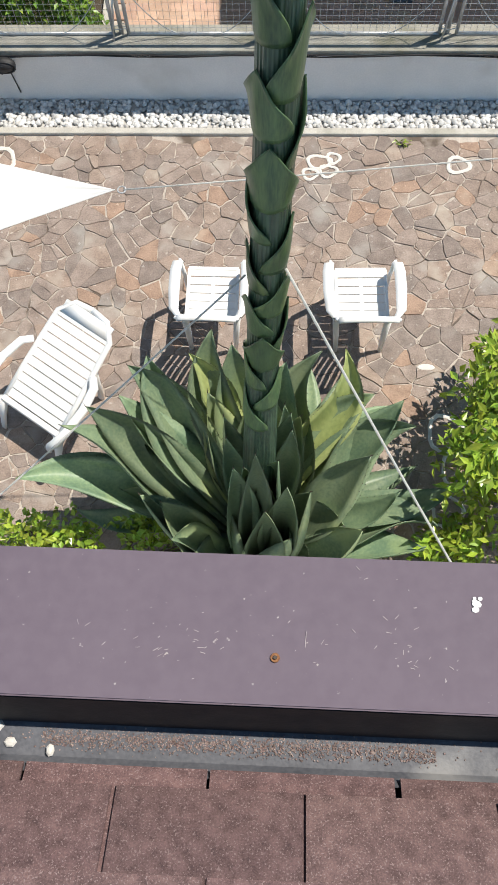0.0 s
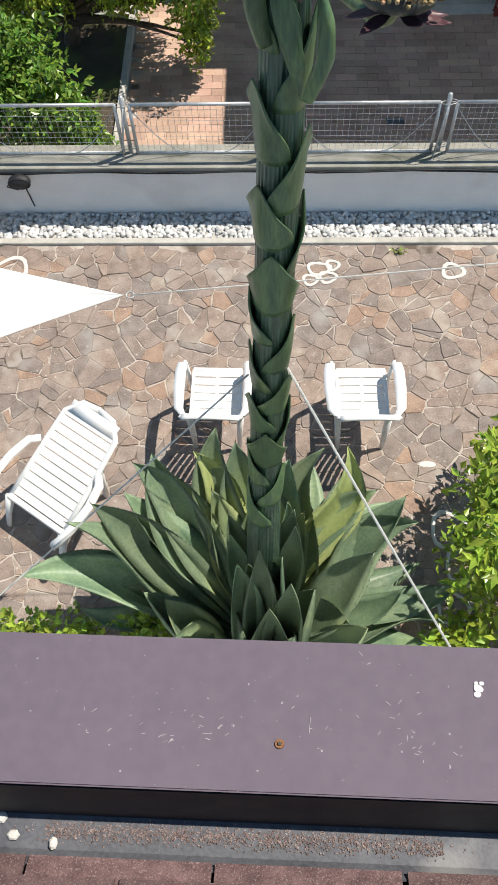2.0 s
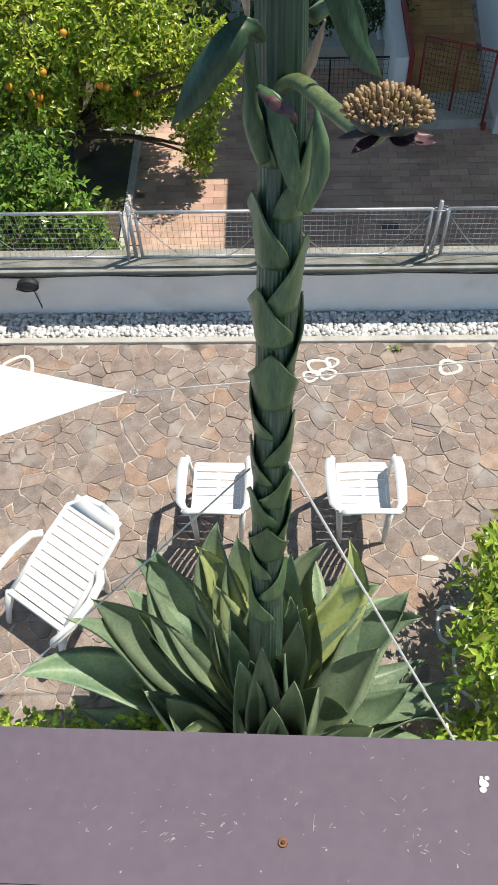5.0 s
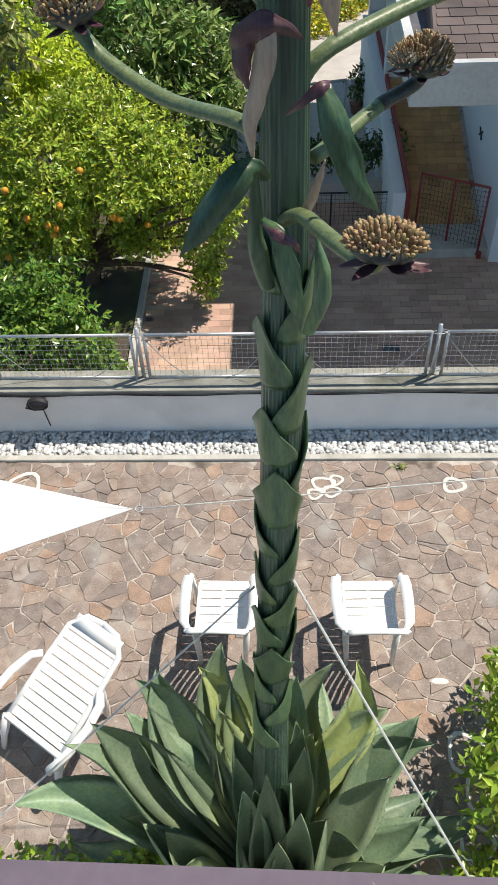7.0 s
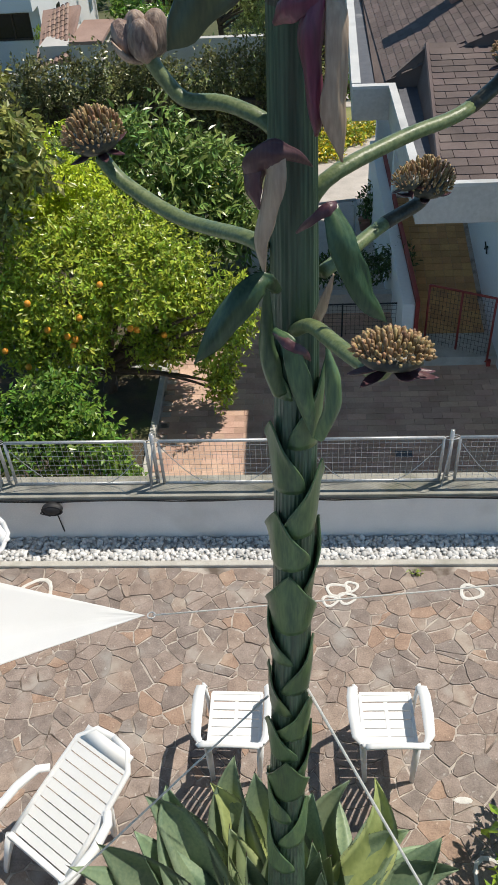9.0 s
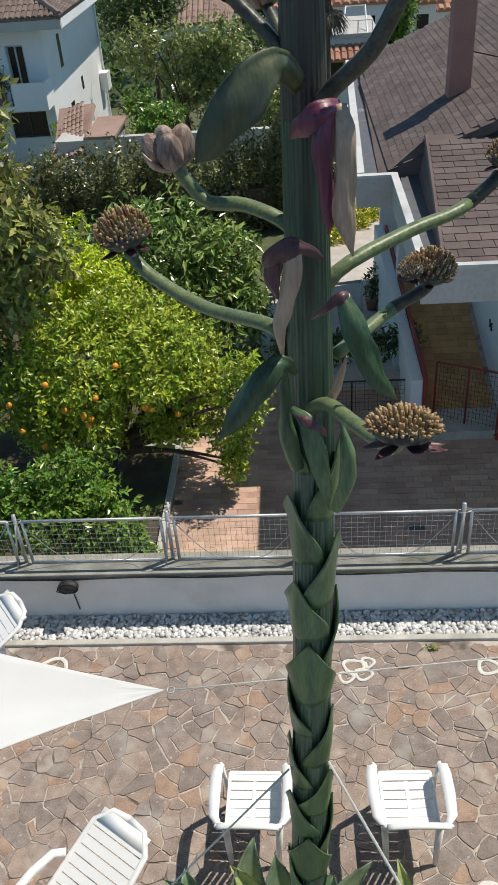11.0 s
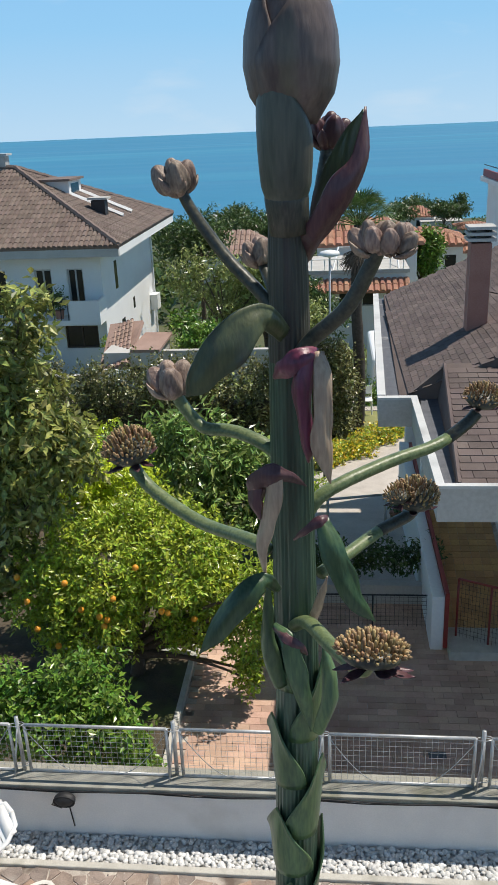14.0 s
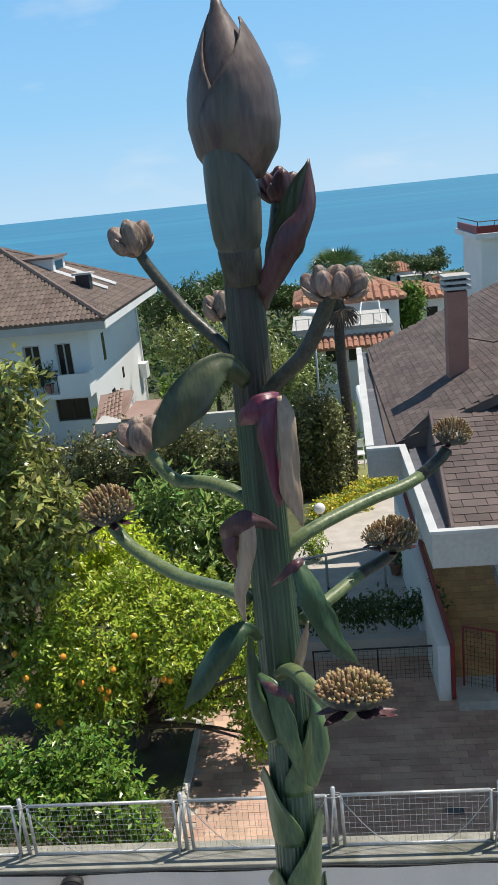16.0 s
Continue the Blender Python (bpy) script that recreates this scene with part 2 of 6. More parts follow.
def flagstone_skin(name, island):
    """Porphyry: each slab has a hue of its own, from grey through red-brown to ochre, with pale lime and dark stains."""
    mt = stuff(name, (0.205, 0.163, 0.142), (0.37, 0.305, 0.268), 0.8, 8, 0.7, 80, patch=((0.40, 0.365, 0.33), 0.55), spots=((0.44, 0.40, 0.365), 22, 0.66))
    nd, ln = mt.node_tree.nodes, mt.node_tree.links
    bs = nd["Principled BSDF"]
    link = bs.inputs["Base Color"].links[0]
    source = link.from_socket
    if island:
        src = nd.new("ShaderNodeNewGeometry").outputs["Random Per Island"]
    else:
        src = nd.new("ShaderNodeObjectInfo").outputs["Random"]
    hues = nd.new("ShaderNodeValToRGB")
    ramp = hues.color_ramp
    ramp.interpolation = "CONSTANT"
    tints = ((0.0, (1.0, 0.97, 0.95)), (0.16, (1.06, 0.98, 0.91)), (0.30, (0.80, 0.79, 0.79)), (0.42, (1.12, 1.06, 0.99)), (0.56, (0.93, 0.88, 0.84)), (0.68, (1.16, 0.97, 0.82)), (0.76, (0.86, 0.87, 0.88)), (0.88, (1.04, 1.02, 1.0)))
    ramp.elements[0].color, ramp.elements[1].position, ramp.elements[1].color = (*tints[0][1], 1), tints[1][0], (*tints[1][1], 1)
    for place, tint in tints[2:]:
        ramp.elements.new(place).color = (*tint, 1)
    ln.new(src, hues.inputs["Fac"])
    mix = nd.new("ShaderNodeMix")
    mix.data_type, mix.blend_type = "RGBA", "MULTIPLY"
    mix.inputs["Factor"].default_value = 1.0
    ln.new(source, mix.inputs["A"])
    ln.new(hues.outputs["Color"], mix.inputs["B"])
    ln.new(mix.outputs["Result"], bs.inputs["Base Color"])
    return mt


M_PORPHYRY = flagstone_skin("porphyry", False)
M_PORPHYRY2 = flagstone_skin("porphyry_rest", True)


def leafy(name, a, b, vary=0.4, rough=0.3, soft=0.2):
    return stuff(name, a, b, rough, 2.5, 0.0, 30, vary=vary, island=True, soft=soft)


M_CITRUS = leafy("citrus_leaves", (0.23, 0.33, 0.028), (0.47, 0.55, 0.065), 0.55)
M_LEMON = leafy("bright_leaves", (0.20, 0.32, 0.03), (0.36, 0.46, 0.06), 0.45)
M_SHRUB = leafy("shrub_leaves", (0.095, 0.205, 0.026), (0.21, 0.33, 0.05), 0.55)
M_LEMONTREE = leafy("lemon_leaves", (0.17, 0.205, 0.05), (0.43, 0.44, 0.13), 0.6, 0.28)
M_YOUNG = leafy("young_citrus_leaves", (0.44, 0.55, 0.03), (0.62, 0.70, 0.06), 0.3)
M_LOQUAT = leafy("loquat_leaves", (0.13, 0.23, 0.055), (0.31, 0.41, 0.11), 0.6, 0.28)
M_DARKLEAF = leafy("dark_leaves", (0.055, 0.10, 0.026), (0.11, 0.165, 0.045))
M_HEDGE = leafy("hedge_leaves", (0.12, 0.135, 0.042), (0.235, 0.225, 0.08), 0.55)
M_OLIVE = leafy("scrub_leaves", (0.22, 0.27, 0.08), (0.38, 0.42, 0.14), 0.45)
M_YELLOW = leafy("yellow_blossom", (0.55, 0.42, 0.02), (0.65, 0.52, 0.04))
M_ORANGE = stuff("orange_peel", (0.75, 0.27, 0.02), (0.85, 0.38, 0.03), 0.5, 20, 0.2, 300)
M_REDPAINT = stuff("red_paint", (0.25, 0.03, 0.025), (0.33, 0.05, 0.04), 0.5, 10, 0.1, 90)
M_TILEFLOOR = stuff("ochre_floor_tiles", (0.46, 0.25, 0.10), (0.60, 0.35, 0.15), 0.6, 4, 0.1, 40, vary=0.15)
M_FADEDTILE = stuff("faded_tiles", (0.27, 0.18, 0.145), (0.38, 0.265, 0.215), 0.9, 1.2, 0.2, 20, vary=0.18, island=True)
M_RIM = stuff("weathered_white_metal", (0.52, 0.53, 0.53), (0.64, 0.64, 0.63), 0.6, 4, 0.1, 60, patch=((0.40, 0.40, 0.39), 0.56))
M_TERRACOTTA = stuff("terracotta_tiles", (0.34, 0.165, 0.11), (0.47, 0.25, 0.17), 0.9, 1.2, 0.2, 20, vary=0.2, island=True)
M_BROWNTILE = stuff("brown_roof_tiles", (0.15, 0.112, 0.096), (0.235, 0.18, 0.152), 0.9, 0.8, 0.2, 12, vary=0.22, island=True)
M_CHIMNEY = stuff("chimney_plaster", (0.34, 0.16, 0.125), (0.42, 0.22, 0.175), 0.9, 4, 0.3, 60)
M_GREY = stuff("grey_plaster", (0.42, 0.41, 0.39), (0.54, 0.53, 0.51), 0.9, 1, 0.2, 30, patch=((0.34, 0.33, 0.31), 0.58))
M_DARKGLASS = stuff("dark_glass", (0.012, 0.015, 0.018), (0.02, 0.024, 0.028), 0.12, 1, 0.0, 10)
M_DARKWOOD = stuff("dark_wood", (0.05, 0.032, 0.022), (0.09, 0.06, 0.042), 0.6, 6, 0.2, 60)
M_SEA = stuff("sea", (0.014, 0.15, 0.28), (0.024, 0.20, 0.34), 0.4, 0.012, 0.35, 0.25, patch=((0.04, 0.25, 0.37), 0.52), stretch=(0.12, 1, 1), depth=0.6)
M_AGAVE = stuff("agave_leaf", (0.125, 0.195, 0.125), (0.235, 0.305, 0.180), 0.42, 5, 0.12, 50, vary=0.28, patch=((0.34, 0.41, 0.19), 0.56), spec=0.35)
M_AGAVEPALE = stuff("pale_agave_leaf", (0.26, 0.32, 0.12), (0.42, 0.47, 0.19), 0.45, 3, 0.08, 40, stretch=(1, 1, 0.3))
M_STALK = stuff("agave_stalk", (0.020, 0.048, 0.034), (0.090, 0.150, 0.095), 0.36, 45, 0.3, 160, stretch=(1, 1, 0.05), patch=((0.055, 0.075, 0.05), 0.58))
M_STALKTOP = stuff("upper_agave_stalk", (0.028, 0.030, 0.026), (0.095, 0.090, 0.068), 0.45, 60, 0.4, 200, stretch=(1, 1, 0.03), patch=((0.06, 0.042, 0.04), 0.57))
M_BRACT = stuff("green_bract", (0.040, 0.090, 0.048), (0.130, 0.210, 0.088), 0.38, 26, 0.15, 120, vary=0.22, stretch=(1, 1, 0.12), patch=((0.26, 0.34, 0.12), 0.60))
M_BRACTTOP = stuff("olive_bract", (0.050, 0.068, 0.034), (0.115, 0.135, 0.060), 0.42, 24, 0.2, 130, stretch=(1, 1, 0.14), vary=0.15, patch=((0.075, 0.050, 0.050), 0.57))
M_SHEATH = stuff("sheath_bract", (0.048, 0.054, 0.042), (0.120, 0.118, 0.088), 0.42, 18, 0.2, 110, stretch=(1, 1, 0.12), patch=((0.10, 0.075, 0.072), 0.55))
M_BRACTGREEN = stuff("deep_green_bract", (0.024, 0.062, 0.030), (0.075, 0.130, 0.055), 0.38, 24, 0.2, 130, stretch=(1, 1, 0.14), vary=0.15, patch=((0.075, 0.040, 0.045), 0.58))
M_BRACTRED = stuff("purple_bract", (0.060, 0.018, 0.030), (0.125, 0.060, 0.060), 0.42, 24, 0.2, 130, vary=0.15, stretch=(1, 1, 0.14), patch=((0.15, 0.125, 0.09), 0.60))
M_BRACTWINE = stuff("wine_red_bract", (0.085, 0.018, 0.038), (0.20, 0.045, 0.08), 0.4, 24, 0.2, 130, vary=0.15, stretch=(1, 1, 0.14), patch=((0.30, 0.22, 0.17), 0.60))
M_BRACTBUD = stuff("bud_bract", (0.085, 0.060, 0.057), (0.185, 0.135, 0.115), 0.46, 14, 0.2, 90, vary=0.15, stretch=(1, 1, 0.18), patch=((0.16, 0.155, 0.095), 0.54))
M_BRACTPALE = stuff("pale_bract_lining", (0.34, 0.235, 0.165), (0.54, 0.40, 0.28), 0.5, 24, 0.2, 130, stretch=(1, 1, 0.14), patch=((0.18, 0.07, 0.085), 0.60))
M_BRANCH = stuff("agave_branch", (0.085, 0.125, 0.050), (0.19, 0.23, 0.10), 0.42, 30, 0.2, 120)
M_BRANCHDARK = stuff("dark_agave_branch", (0.030, 0.034, 0.028), (0.085, 0.082, 0.058), 0.42, 30, 0.2, 120)
M_FLOWERBUD = stuff("flower_bud", (0.20, 0.105, 0.055), (0.50, 0.36, 0.17), 0.6, 45, 0.2, 200, vary=0.38, island=True)
M_BUDBROWN = stuff("brown_bud_scale", (0.16, 0.105, 0.085), (0.42, 0.31, 0.24), 0.55, 32, 0.6, 160, stretch=(1, 1, 0.3), vary=0.25)
M_SPINE = stuff("agave_spine", (0.03, 0.02, 0.015), (0.06, 0.04, 0.03), 0.5, 40, 0.1, 90)

G = -0.5


def ground_height(y):
    """The garden level, which falls away to the sea."""
    if y < 11:
        return G
    if y < 25:
        return G - 0.13 * (y - 11)
    if y < 60:
        return G - 1.82 - 0.2 * (y - 25)
    return G - 8.82 - 0.088 * (y - 60)

# ---- ground, sea ----
m = Mesh()
ys = [-300, -80, -20, -5, 3, 6.3, 8, 11, 14, 18, 22, 25, 30, 36, 42, 50, 60, 80, 110, 150, 200, 260, 330, 400, 430]
xs = [-700, -400, -250, -150, -90, -55, -35, -22, -14, -9, -5, -2, 0, 2, 5, 9, 14, 22, 35, 55, 90, 150, 250, 400, 700]
rows = []
for y in ys:
    row = []
    for x in xs:
        z = ground_height(y) - 0.03
        if y > 60:
            z += 5 * noise.noise(Vector((x * 0.012, y * 0.012, 0))) * min(1, (y - 60) / 60) * min(1, (430 - y) / 150)
        row.append((x, y, z))
    rows.append(row)
m.grid(rows)
tagged(part("ground", m, M_GRASSLAND), "garden soil and scrub falling away towards the sea", "ground", kind="structure")
m = Mesh().grid([[(x, y, -40) for x in (-3500, -1500, 0, 1500, 3500)] for y in (300, 600, 1200, 2400, 4900)])
tagged(part("water", m, M_SEA), "calm blue sea reaching to the horizon", "sea", kind="structure")

# ---- patio ----
m = Mesh().box((0, 2.8, -0.2595), (9.0, 5.66, 0.5))
patio = tagged(part("patio", m, M_MORTAR), "patio of irregular reddish porphyry flagstones in mortar", "patio", kind="structure")
m = Mesh().box((0, 5.665, -0.16), (9.0, 0.07, 0.37))
tagged(rounded(part("kerb", m, M_CONCRETE), 0.01), "narrow pale concrete kerb beside the gravel", "kerb", kind="structure")
m = Mesh().box((0, 5.87, -0.2), (9.0, 0.34, 0.36))
tagged(part("gravel_bed", m, M_GREY), "bed of the gravel strip", "gravel bed", kind="structure")

# ---- boundary wall ----
m = Mesh().box((0, 6.16, 0.02), (9.0, 0.24, 1.04))
wall = tagged(part("wall_boundary", m, M_PLASTER), "low white plastered garden wall with hairline stains", "wall", kind="structure")
m = Mesh().box((0, 6.165, 0.57), (9.0, 0.30, 0.06))
tagged(rounded(part("coping", m, M_COPING, wall), 0.008), "weathered concrete coping")
for k, (y, r) in enumerate(((6.006, 0.007), (6.008, 0.006))):
    m = Mesh().tube([(-4.4 + i * 0.4, y, 0.56 - 0.014 * k + 0.012 * math.sin(i * 1.7 + k)) for i in range(23)], r, 6)
    tagged(part("cable", m, M_BLACK, smooth=True), "thin black cable run along the coping's edge", "cable")

# ---- fence ----


fence = thing("fence", "galvanised tube fence with welded wire mesh on the garden wall", "fence")


def fence_panel(x0, x1):
    ob = fence
    z0, z1, y = 0.61, 1.15, 6.2
    for a, b in (((x0, z0), (x1, z0)), ((x0, z1), (x1, z1)), ((x0, z0), (x0, z1)), ((x1, z0), (x1, z1))):
        part("frame_tube", Mesh().tube([(a[0], y, a[1]), (b[0], y, b[1])], 0.016, 8), M_GALV, ob, smooth=True)
    w = Mesh()
    n = round((x1 - x0) / 0.055)
    for i in range(1, n):
        x = x0 + (x1 - x0) * i / n
        w.tube([(x, y, z0), (x, y, z1)], 0.0016, 4, False)
    for i in range(1, 9):
        z = z0 + (z1 - z0) * i / 9
        w.tube([(x0, y + 0.003, z), (x1, y + 0.003, z)], 0.0016, 4, False)
    part("wire_mesh", w, M_GALV, ob, "fine welded wire mesh")
    for s in (1, -1):
        c = x0 if s > 0 else x1
        arc = [(c + s * 0.5 * k / 10, y - 0.02, z0 + 0.5 * (1 - math.sin(k / 10 * math.pi / 2)) + 0.01) for k in range(11)]
        part("loose_wire", Mesh().tube(arc, 0.004, 5), M_GALV, ob, smooth=True)


for x0, x1 in ((-3.9, -2.52), (-2.37, -1.01), (-0.88, 0.36), (0.50, 1.80), (1.95, 3.6)):
    fence_panel(x0, x1)
for x in (-2.445, -0.945, 0.43, 1.875):
    ob = fence
    part("post", Mesh().tube([(x, 6.22, 0.59), (x, 6.22, 1.22)], 0.02, 8), M_GALV, ob, smooth=True)
    part("brace", Mesh().tube([(x - 0.06, 6.12, 0.6), (x, 6.2, 1.1)], 0.009, 6), M_GALV, ob, smooth=True)
    for z in (1.13, 0.66):
        pts = [(x + 0.075 * math.cos(a), 6.2 + 0.03 * math.sin(a), z + 0.004 * a) for a in [k * 0.7 for k in range(12)]]
        part("wire_tie", Mesh().tube(pts, 0.004, 5), M_GALV, ob, smooth=True)

# ---- roof edge under the camera ----
R0 = 4.55


def edge_y(x):
    return -0.02 * (x - 0.4)


roof = thing("roof_edge", "red-brown shingle roof edge with grey gutter and brown metal coping", "roof")


def strip(name, y0, z0, y1, z1, mat, x0=-2.5, x1=3.5, thick=0.003, label=""):
    m = Mesh()
    n = 24
    m.grid([[(x0 + (x1 - x0) * i / n, y + edge_y(x0 + (x1 - x0) * i / n), z) for i in range(n + 1)] for y, z in ((y0, z0), (y1, z1))])
    return solid(part(name, m, mat, roof, label), thick, -1)


coping = strip("metal_coping", 0.735, 4.675, 0.485, 4.685, M_FASCIA, thick=0.002, label="scratched brown coated metal coping")
strip("coping_drip", 0.735, 4.674, 0.737, 4.54, M_FASCIA)
strip("coping_hem", 0.485, 4.684, 0.487, 4.655, M_FASCIA)
# near-black colour stands in for the deep shade below the coping
strip("gutter_wall", 0.484, 4.655, 0.448, 4.502, M_BITUMENSHADE, label="inside face of the gutter, its shade put in as black")
strip("gutter_floor", 0.448, 4.50, 0.385, 4.497, M_GUTTER, label="grey sheet gutter holding red grit")
strip("gutter_lip", 0.385, 4.499, 0.362, 4.53, M_GUTTER)
strip("parapet_wall", 0.72, 4.6, 0.72, 0.0, M_PLASTER, thick=0.18, label="white house wall below the roof edge")
rng = random.Random(5)
m = Mesh()
for k in range(2600):
    x = rng.uniform(-0.0, 0.72) if rng.random() < 0.9 else rng.uniform(-0.6, 1.6)
    y = 0.42 + rng.gauss(0, 0.009) + edge_y(x)
    s = rng.uniform(0.0012, 0.0028)
    m.box((x, y, 4.501 + s / 2), (s, s, s), Euler((rng.random() * 3, rng.random() * 3, rng.random() * 3)).to_matrix())
part("grit", m, M_GRIT, roof, "loose red mineral grit lying in the gutter", kind="stuff")
m = Mesh()
for k in range(14):
    m.ball((-0.16 + rng.gauss(0, 0.06), 0.42 + rng.gauss(0, 0.02), 4.505), rng.uniform(0.012, 0.03), 6, 4, (1, 0.8, 0.4))
part("mortar_lump", m, M_LIME, roof, "crumbled pale mortar at the gutter's end")
part("pebble", Mesh().ball((0.02, 0.405, 4.508), 0.012, 7, 5, (0.7, 1, 0.6)), M_LIME, roof)
for x, y, r in ((0.426, 0.56, 0.0085),):
    part("screw_washer", Mesh().tube([(x, y, 4.683), (x, y, 4.688)], [r, r * 0.9], 14), stuff("rust", (0.18, 0.07, 0.03), (0.32, 0.15, 0.06), 0.8, 150, 0.3, 400), roof, "rusty screw washer", smooth=False)
    part("screw_head", Mesh().tube([(x, y, 4.688), (x, y, 4.692)], [r * 0.45, r * 0.35], 8), M_SPINE, roof)
M_WHITEMARK = stuff("white_splash", (0.70, 0.70, 0.69), (0.80, 0.80, 0.79), 0.9, 40, 0.3, 200)
for k in range(9):
    a, d = rng.random() * 6.3, rng.uniform(0, 0.012)
    part("splash_fleck", Mesh().ball((0.77 + d * math.cos(a), 0.655 + d * math.sin(a), 4.682), rng.uniform(0.003, 0.008), 7, 3, (1, 0.8, 0.12)), M_WHITEMARK, roof)
m = Mesh()
M_SCRATCH = stuff("bare_scratch", (0.34, 0.29, 0.30), (0.46, 0.41, 0.42), 0.6, 60, 0.1, 200)
for k in range(64):
    cx, cy = rng.choice(((0.30, 0.575), (0.30, 0.585), (0.21, 0.565), (0.49, 0.585), (0.63, 0.61), (0.62, 0.68), (0.1, 0.6), (0.7, 0.56)))
    x, y = cx + rng.gauss(0, 0.035), min(0.72, max(0.5, cy + rng.gauss(0, 0.025)))
    l, a = rng.uniform(0.002, 0.011) * (2.5 if rng.random() < 0.05 else 1), rng.gauss(0.3, 0.7)
    z = 4.685 - 0.04 * (y - 0.485)
    m.box((x, y, z + 0.0026), (l, rng.uniform(0.0005, 0.0012), 0.0008), Matrix.Rotation(a, 3, "Z"))
part("scratches", m, M_SCRATCH, roof, "short pale scratches in the coating", kind="stuff")


def shingle_mesh(w, l, t):
    m = Mesh()
    m.box((0, 0, 0), (w - 0.009, l, t))
    return m.mesh("shingle", M_SHINGLE)


slope = math.atan(0.55)
sm = shingle_mesh(0.333, 0.19, 0.006)
for row in range(19):
    for k in range(-6, 9):
        d = 0.035 if row == 0 else 0.07 + 0.145 * (row - 1)
        x = 0.146 + 0.333 * k + (0.165 if row % 2 else 0) + 0.004 * math.sin(k * 5 + row)
        y, z = 0.375 - (d + 0.06) * math.cos(slope), 4.522 + (d + 0.06) * math.sin(slope) + (0.004 if row == 0 else 0.012)
        ob = part("shingle", sm, None, roof)
        ob.matrix_basis = Matrix.Translation((x, y + edge_y(x), z)) @ Euler((-slope + 0.035, 0, -0.02)).to_matrix().to_4x4()
strip("roof_deck", 0.37, 4.488, -2.6, 4.488 + 2.97 * 0.55, M_BITUMENSHADE, thick=0.02)
strip("roof_deck", -2.6, 4.488 + 2.97 * 0.55, -5.57, 4.488, M_SHINGLE, thick=0.02, label="red-brown rear roof slope")
strip("house_wall", -5.4, 4.55, -5.4, -0.5, M_PLASTER, thick=0.18, label="white rear house wall")
for x in (-2.4, 3.2):
    side_wall = [(x, y + edge_y(x), z) for y, z in ((0.5, -0.5), (0.5, 4.40), (-2.6, 6.09), (-5.35, 4.58), (-5.35, -0.5))]
    m = Mesh()
    m.add([Vector(p) for p in side_wall] + [Vector(p) + Vector((0.2, 0, 0)) for p in side_wall], [(0, 1, 2, 3, 4), (9, 8, 7, 6, 5)] + [(k, 5 + k, 5 + (k + 1) % 5, (k + 1) % 5) for k in range(5)])
    part("house_wall", m, M_PLASTER, roof, "white gable wall below the roof")

# ---- garden furniture ----


def chair():
    ob = thing("garden_chair", "white plastic garden armchair with slatted seat, facing the wall", "chair", "white plastic chairs on the patio")
    s = Mesh()
    for i in range(6):
        y0 = -0.185 + i * 0.073
        part("seat_slat", Mesh().box((0, y0, 0.425 - 0.012 * math.cos((i - 2.5) * 0.6)), (0.39, 0.065, 0.012)), M_PLASTIC, ob)
    s.box((0, 0, 0.417), (0.03, 0.42, 0.014)).box((-0.195, 0, 0.42), (0.025, 0.43, 0.03)).box((0.195, 0, 0.42), (0.025, 0.43, 0.03)).box((0, 0.215, 0.418), (0.4, 0.03, 0.035)).box((0, -0.225, 0.42), (0.4, 0.02, 0.03))
    rounded(part("seat_frame", s, M_PLASTIC, ob), 0.004)
    b = Mesh()
    for i in range(7):
        x = -0.165 + i * 0.055
        part("back_slat", Mesh().tube([(x, -0.23, 0.44), (x, -0.315, 0.62), (x * 1.02, -0.43, 0.79)], 0.02, 6, flat=0.35), M_PLASTIC, ob, smooth=True)
    top = [(-0.215 + 0.43 * k / 10, -0.435 - 0.012 * math.sin(k / 10 * math.pi), 0.80 + 0.035 * math.sin(k / 10 * math.pi)) for k in range(11)]
    b.tube(top, 0.026, 8, flat=0.6)
    for sx in (-1, 1):
        b.tube([(sx * 0.205, -0.225, 0.42), (sx * 0.212, -0.315, 0.62), (sx * 0.215, -0.435, 0.80)], 0.024, 8, flat=0.6)
    part("back_frame", b, M_PLASTIC, ob, smooth=True)
    for sx in (-1, 1):
        a = Mesh()
        pts = [(sx * 0.225, -0.34, 0.66), (sx * 0.262, -0.28, 0.665), (sx * 0.272, -0.1, 0.66), (sx * 0.272, 0.06, 0.652), (sx * 0.262, 0.145, 0.64), (sx * 0.245, 0.165, 0.60)]
        rows = []
        for i, p in enumerate(pts):
            w = (0.022, 0.036, 0.042, 0.042, 0.038, 0.026)[i]
            rows.append([(p[0] - w, p[1], p[2] - 0.012), (p[0] - w, p[1], p[2] + 0.004), (p[0], p[1], p[2] + 0.01), (p[0] + w, p[1], p[2] + 0.004), (p[0] + w, p[1], p[2] - 0.012)])
        a.grid(rows, True)
        part("armrest", a, M_PLASTIC, ob, smooth=True)
        part("leg", Mesh().tube([(sx * 0.245, 0.165, 0.62), (sx * 0.232, 0.175, 0.4), (sx * 0.235, 0.20, 0.0)], [0.024, 0.026, 0.017], 6, flat=0.6), M_PLASTIC, ob, smooth=True)
        part("leg", Mesh().tube([(sx * 0.205, -0.22, 0.45), (sx * 0.19, -0.255, 0.2), (sx * 0.18, -0.285, 0.0)], [0.03, 0.026, 0.018], 6, flat=0.6), M_PLASTIC, ob, smooth=True)
    return ob


ch = chair()
ch.matrix_basis = pose(1.095, 3.745, 0, 0, 0, 1)
copy_thing(ch, pose(-0.07, 3.745, 0, 0, 0, -1))


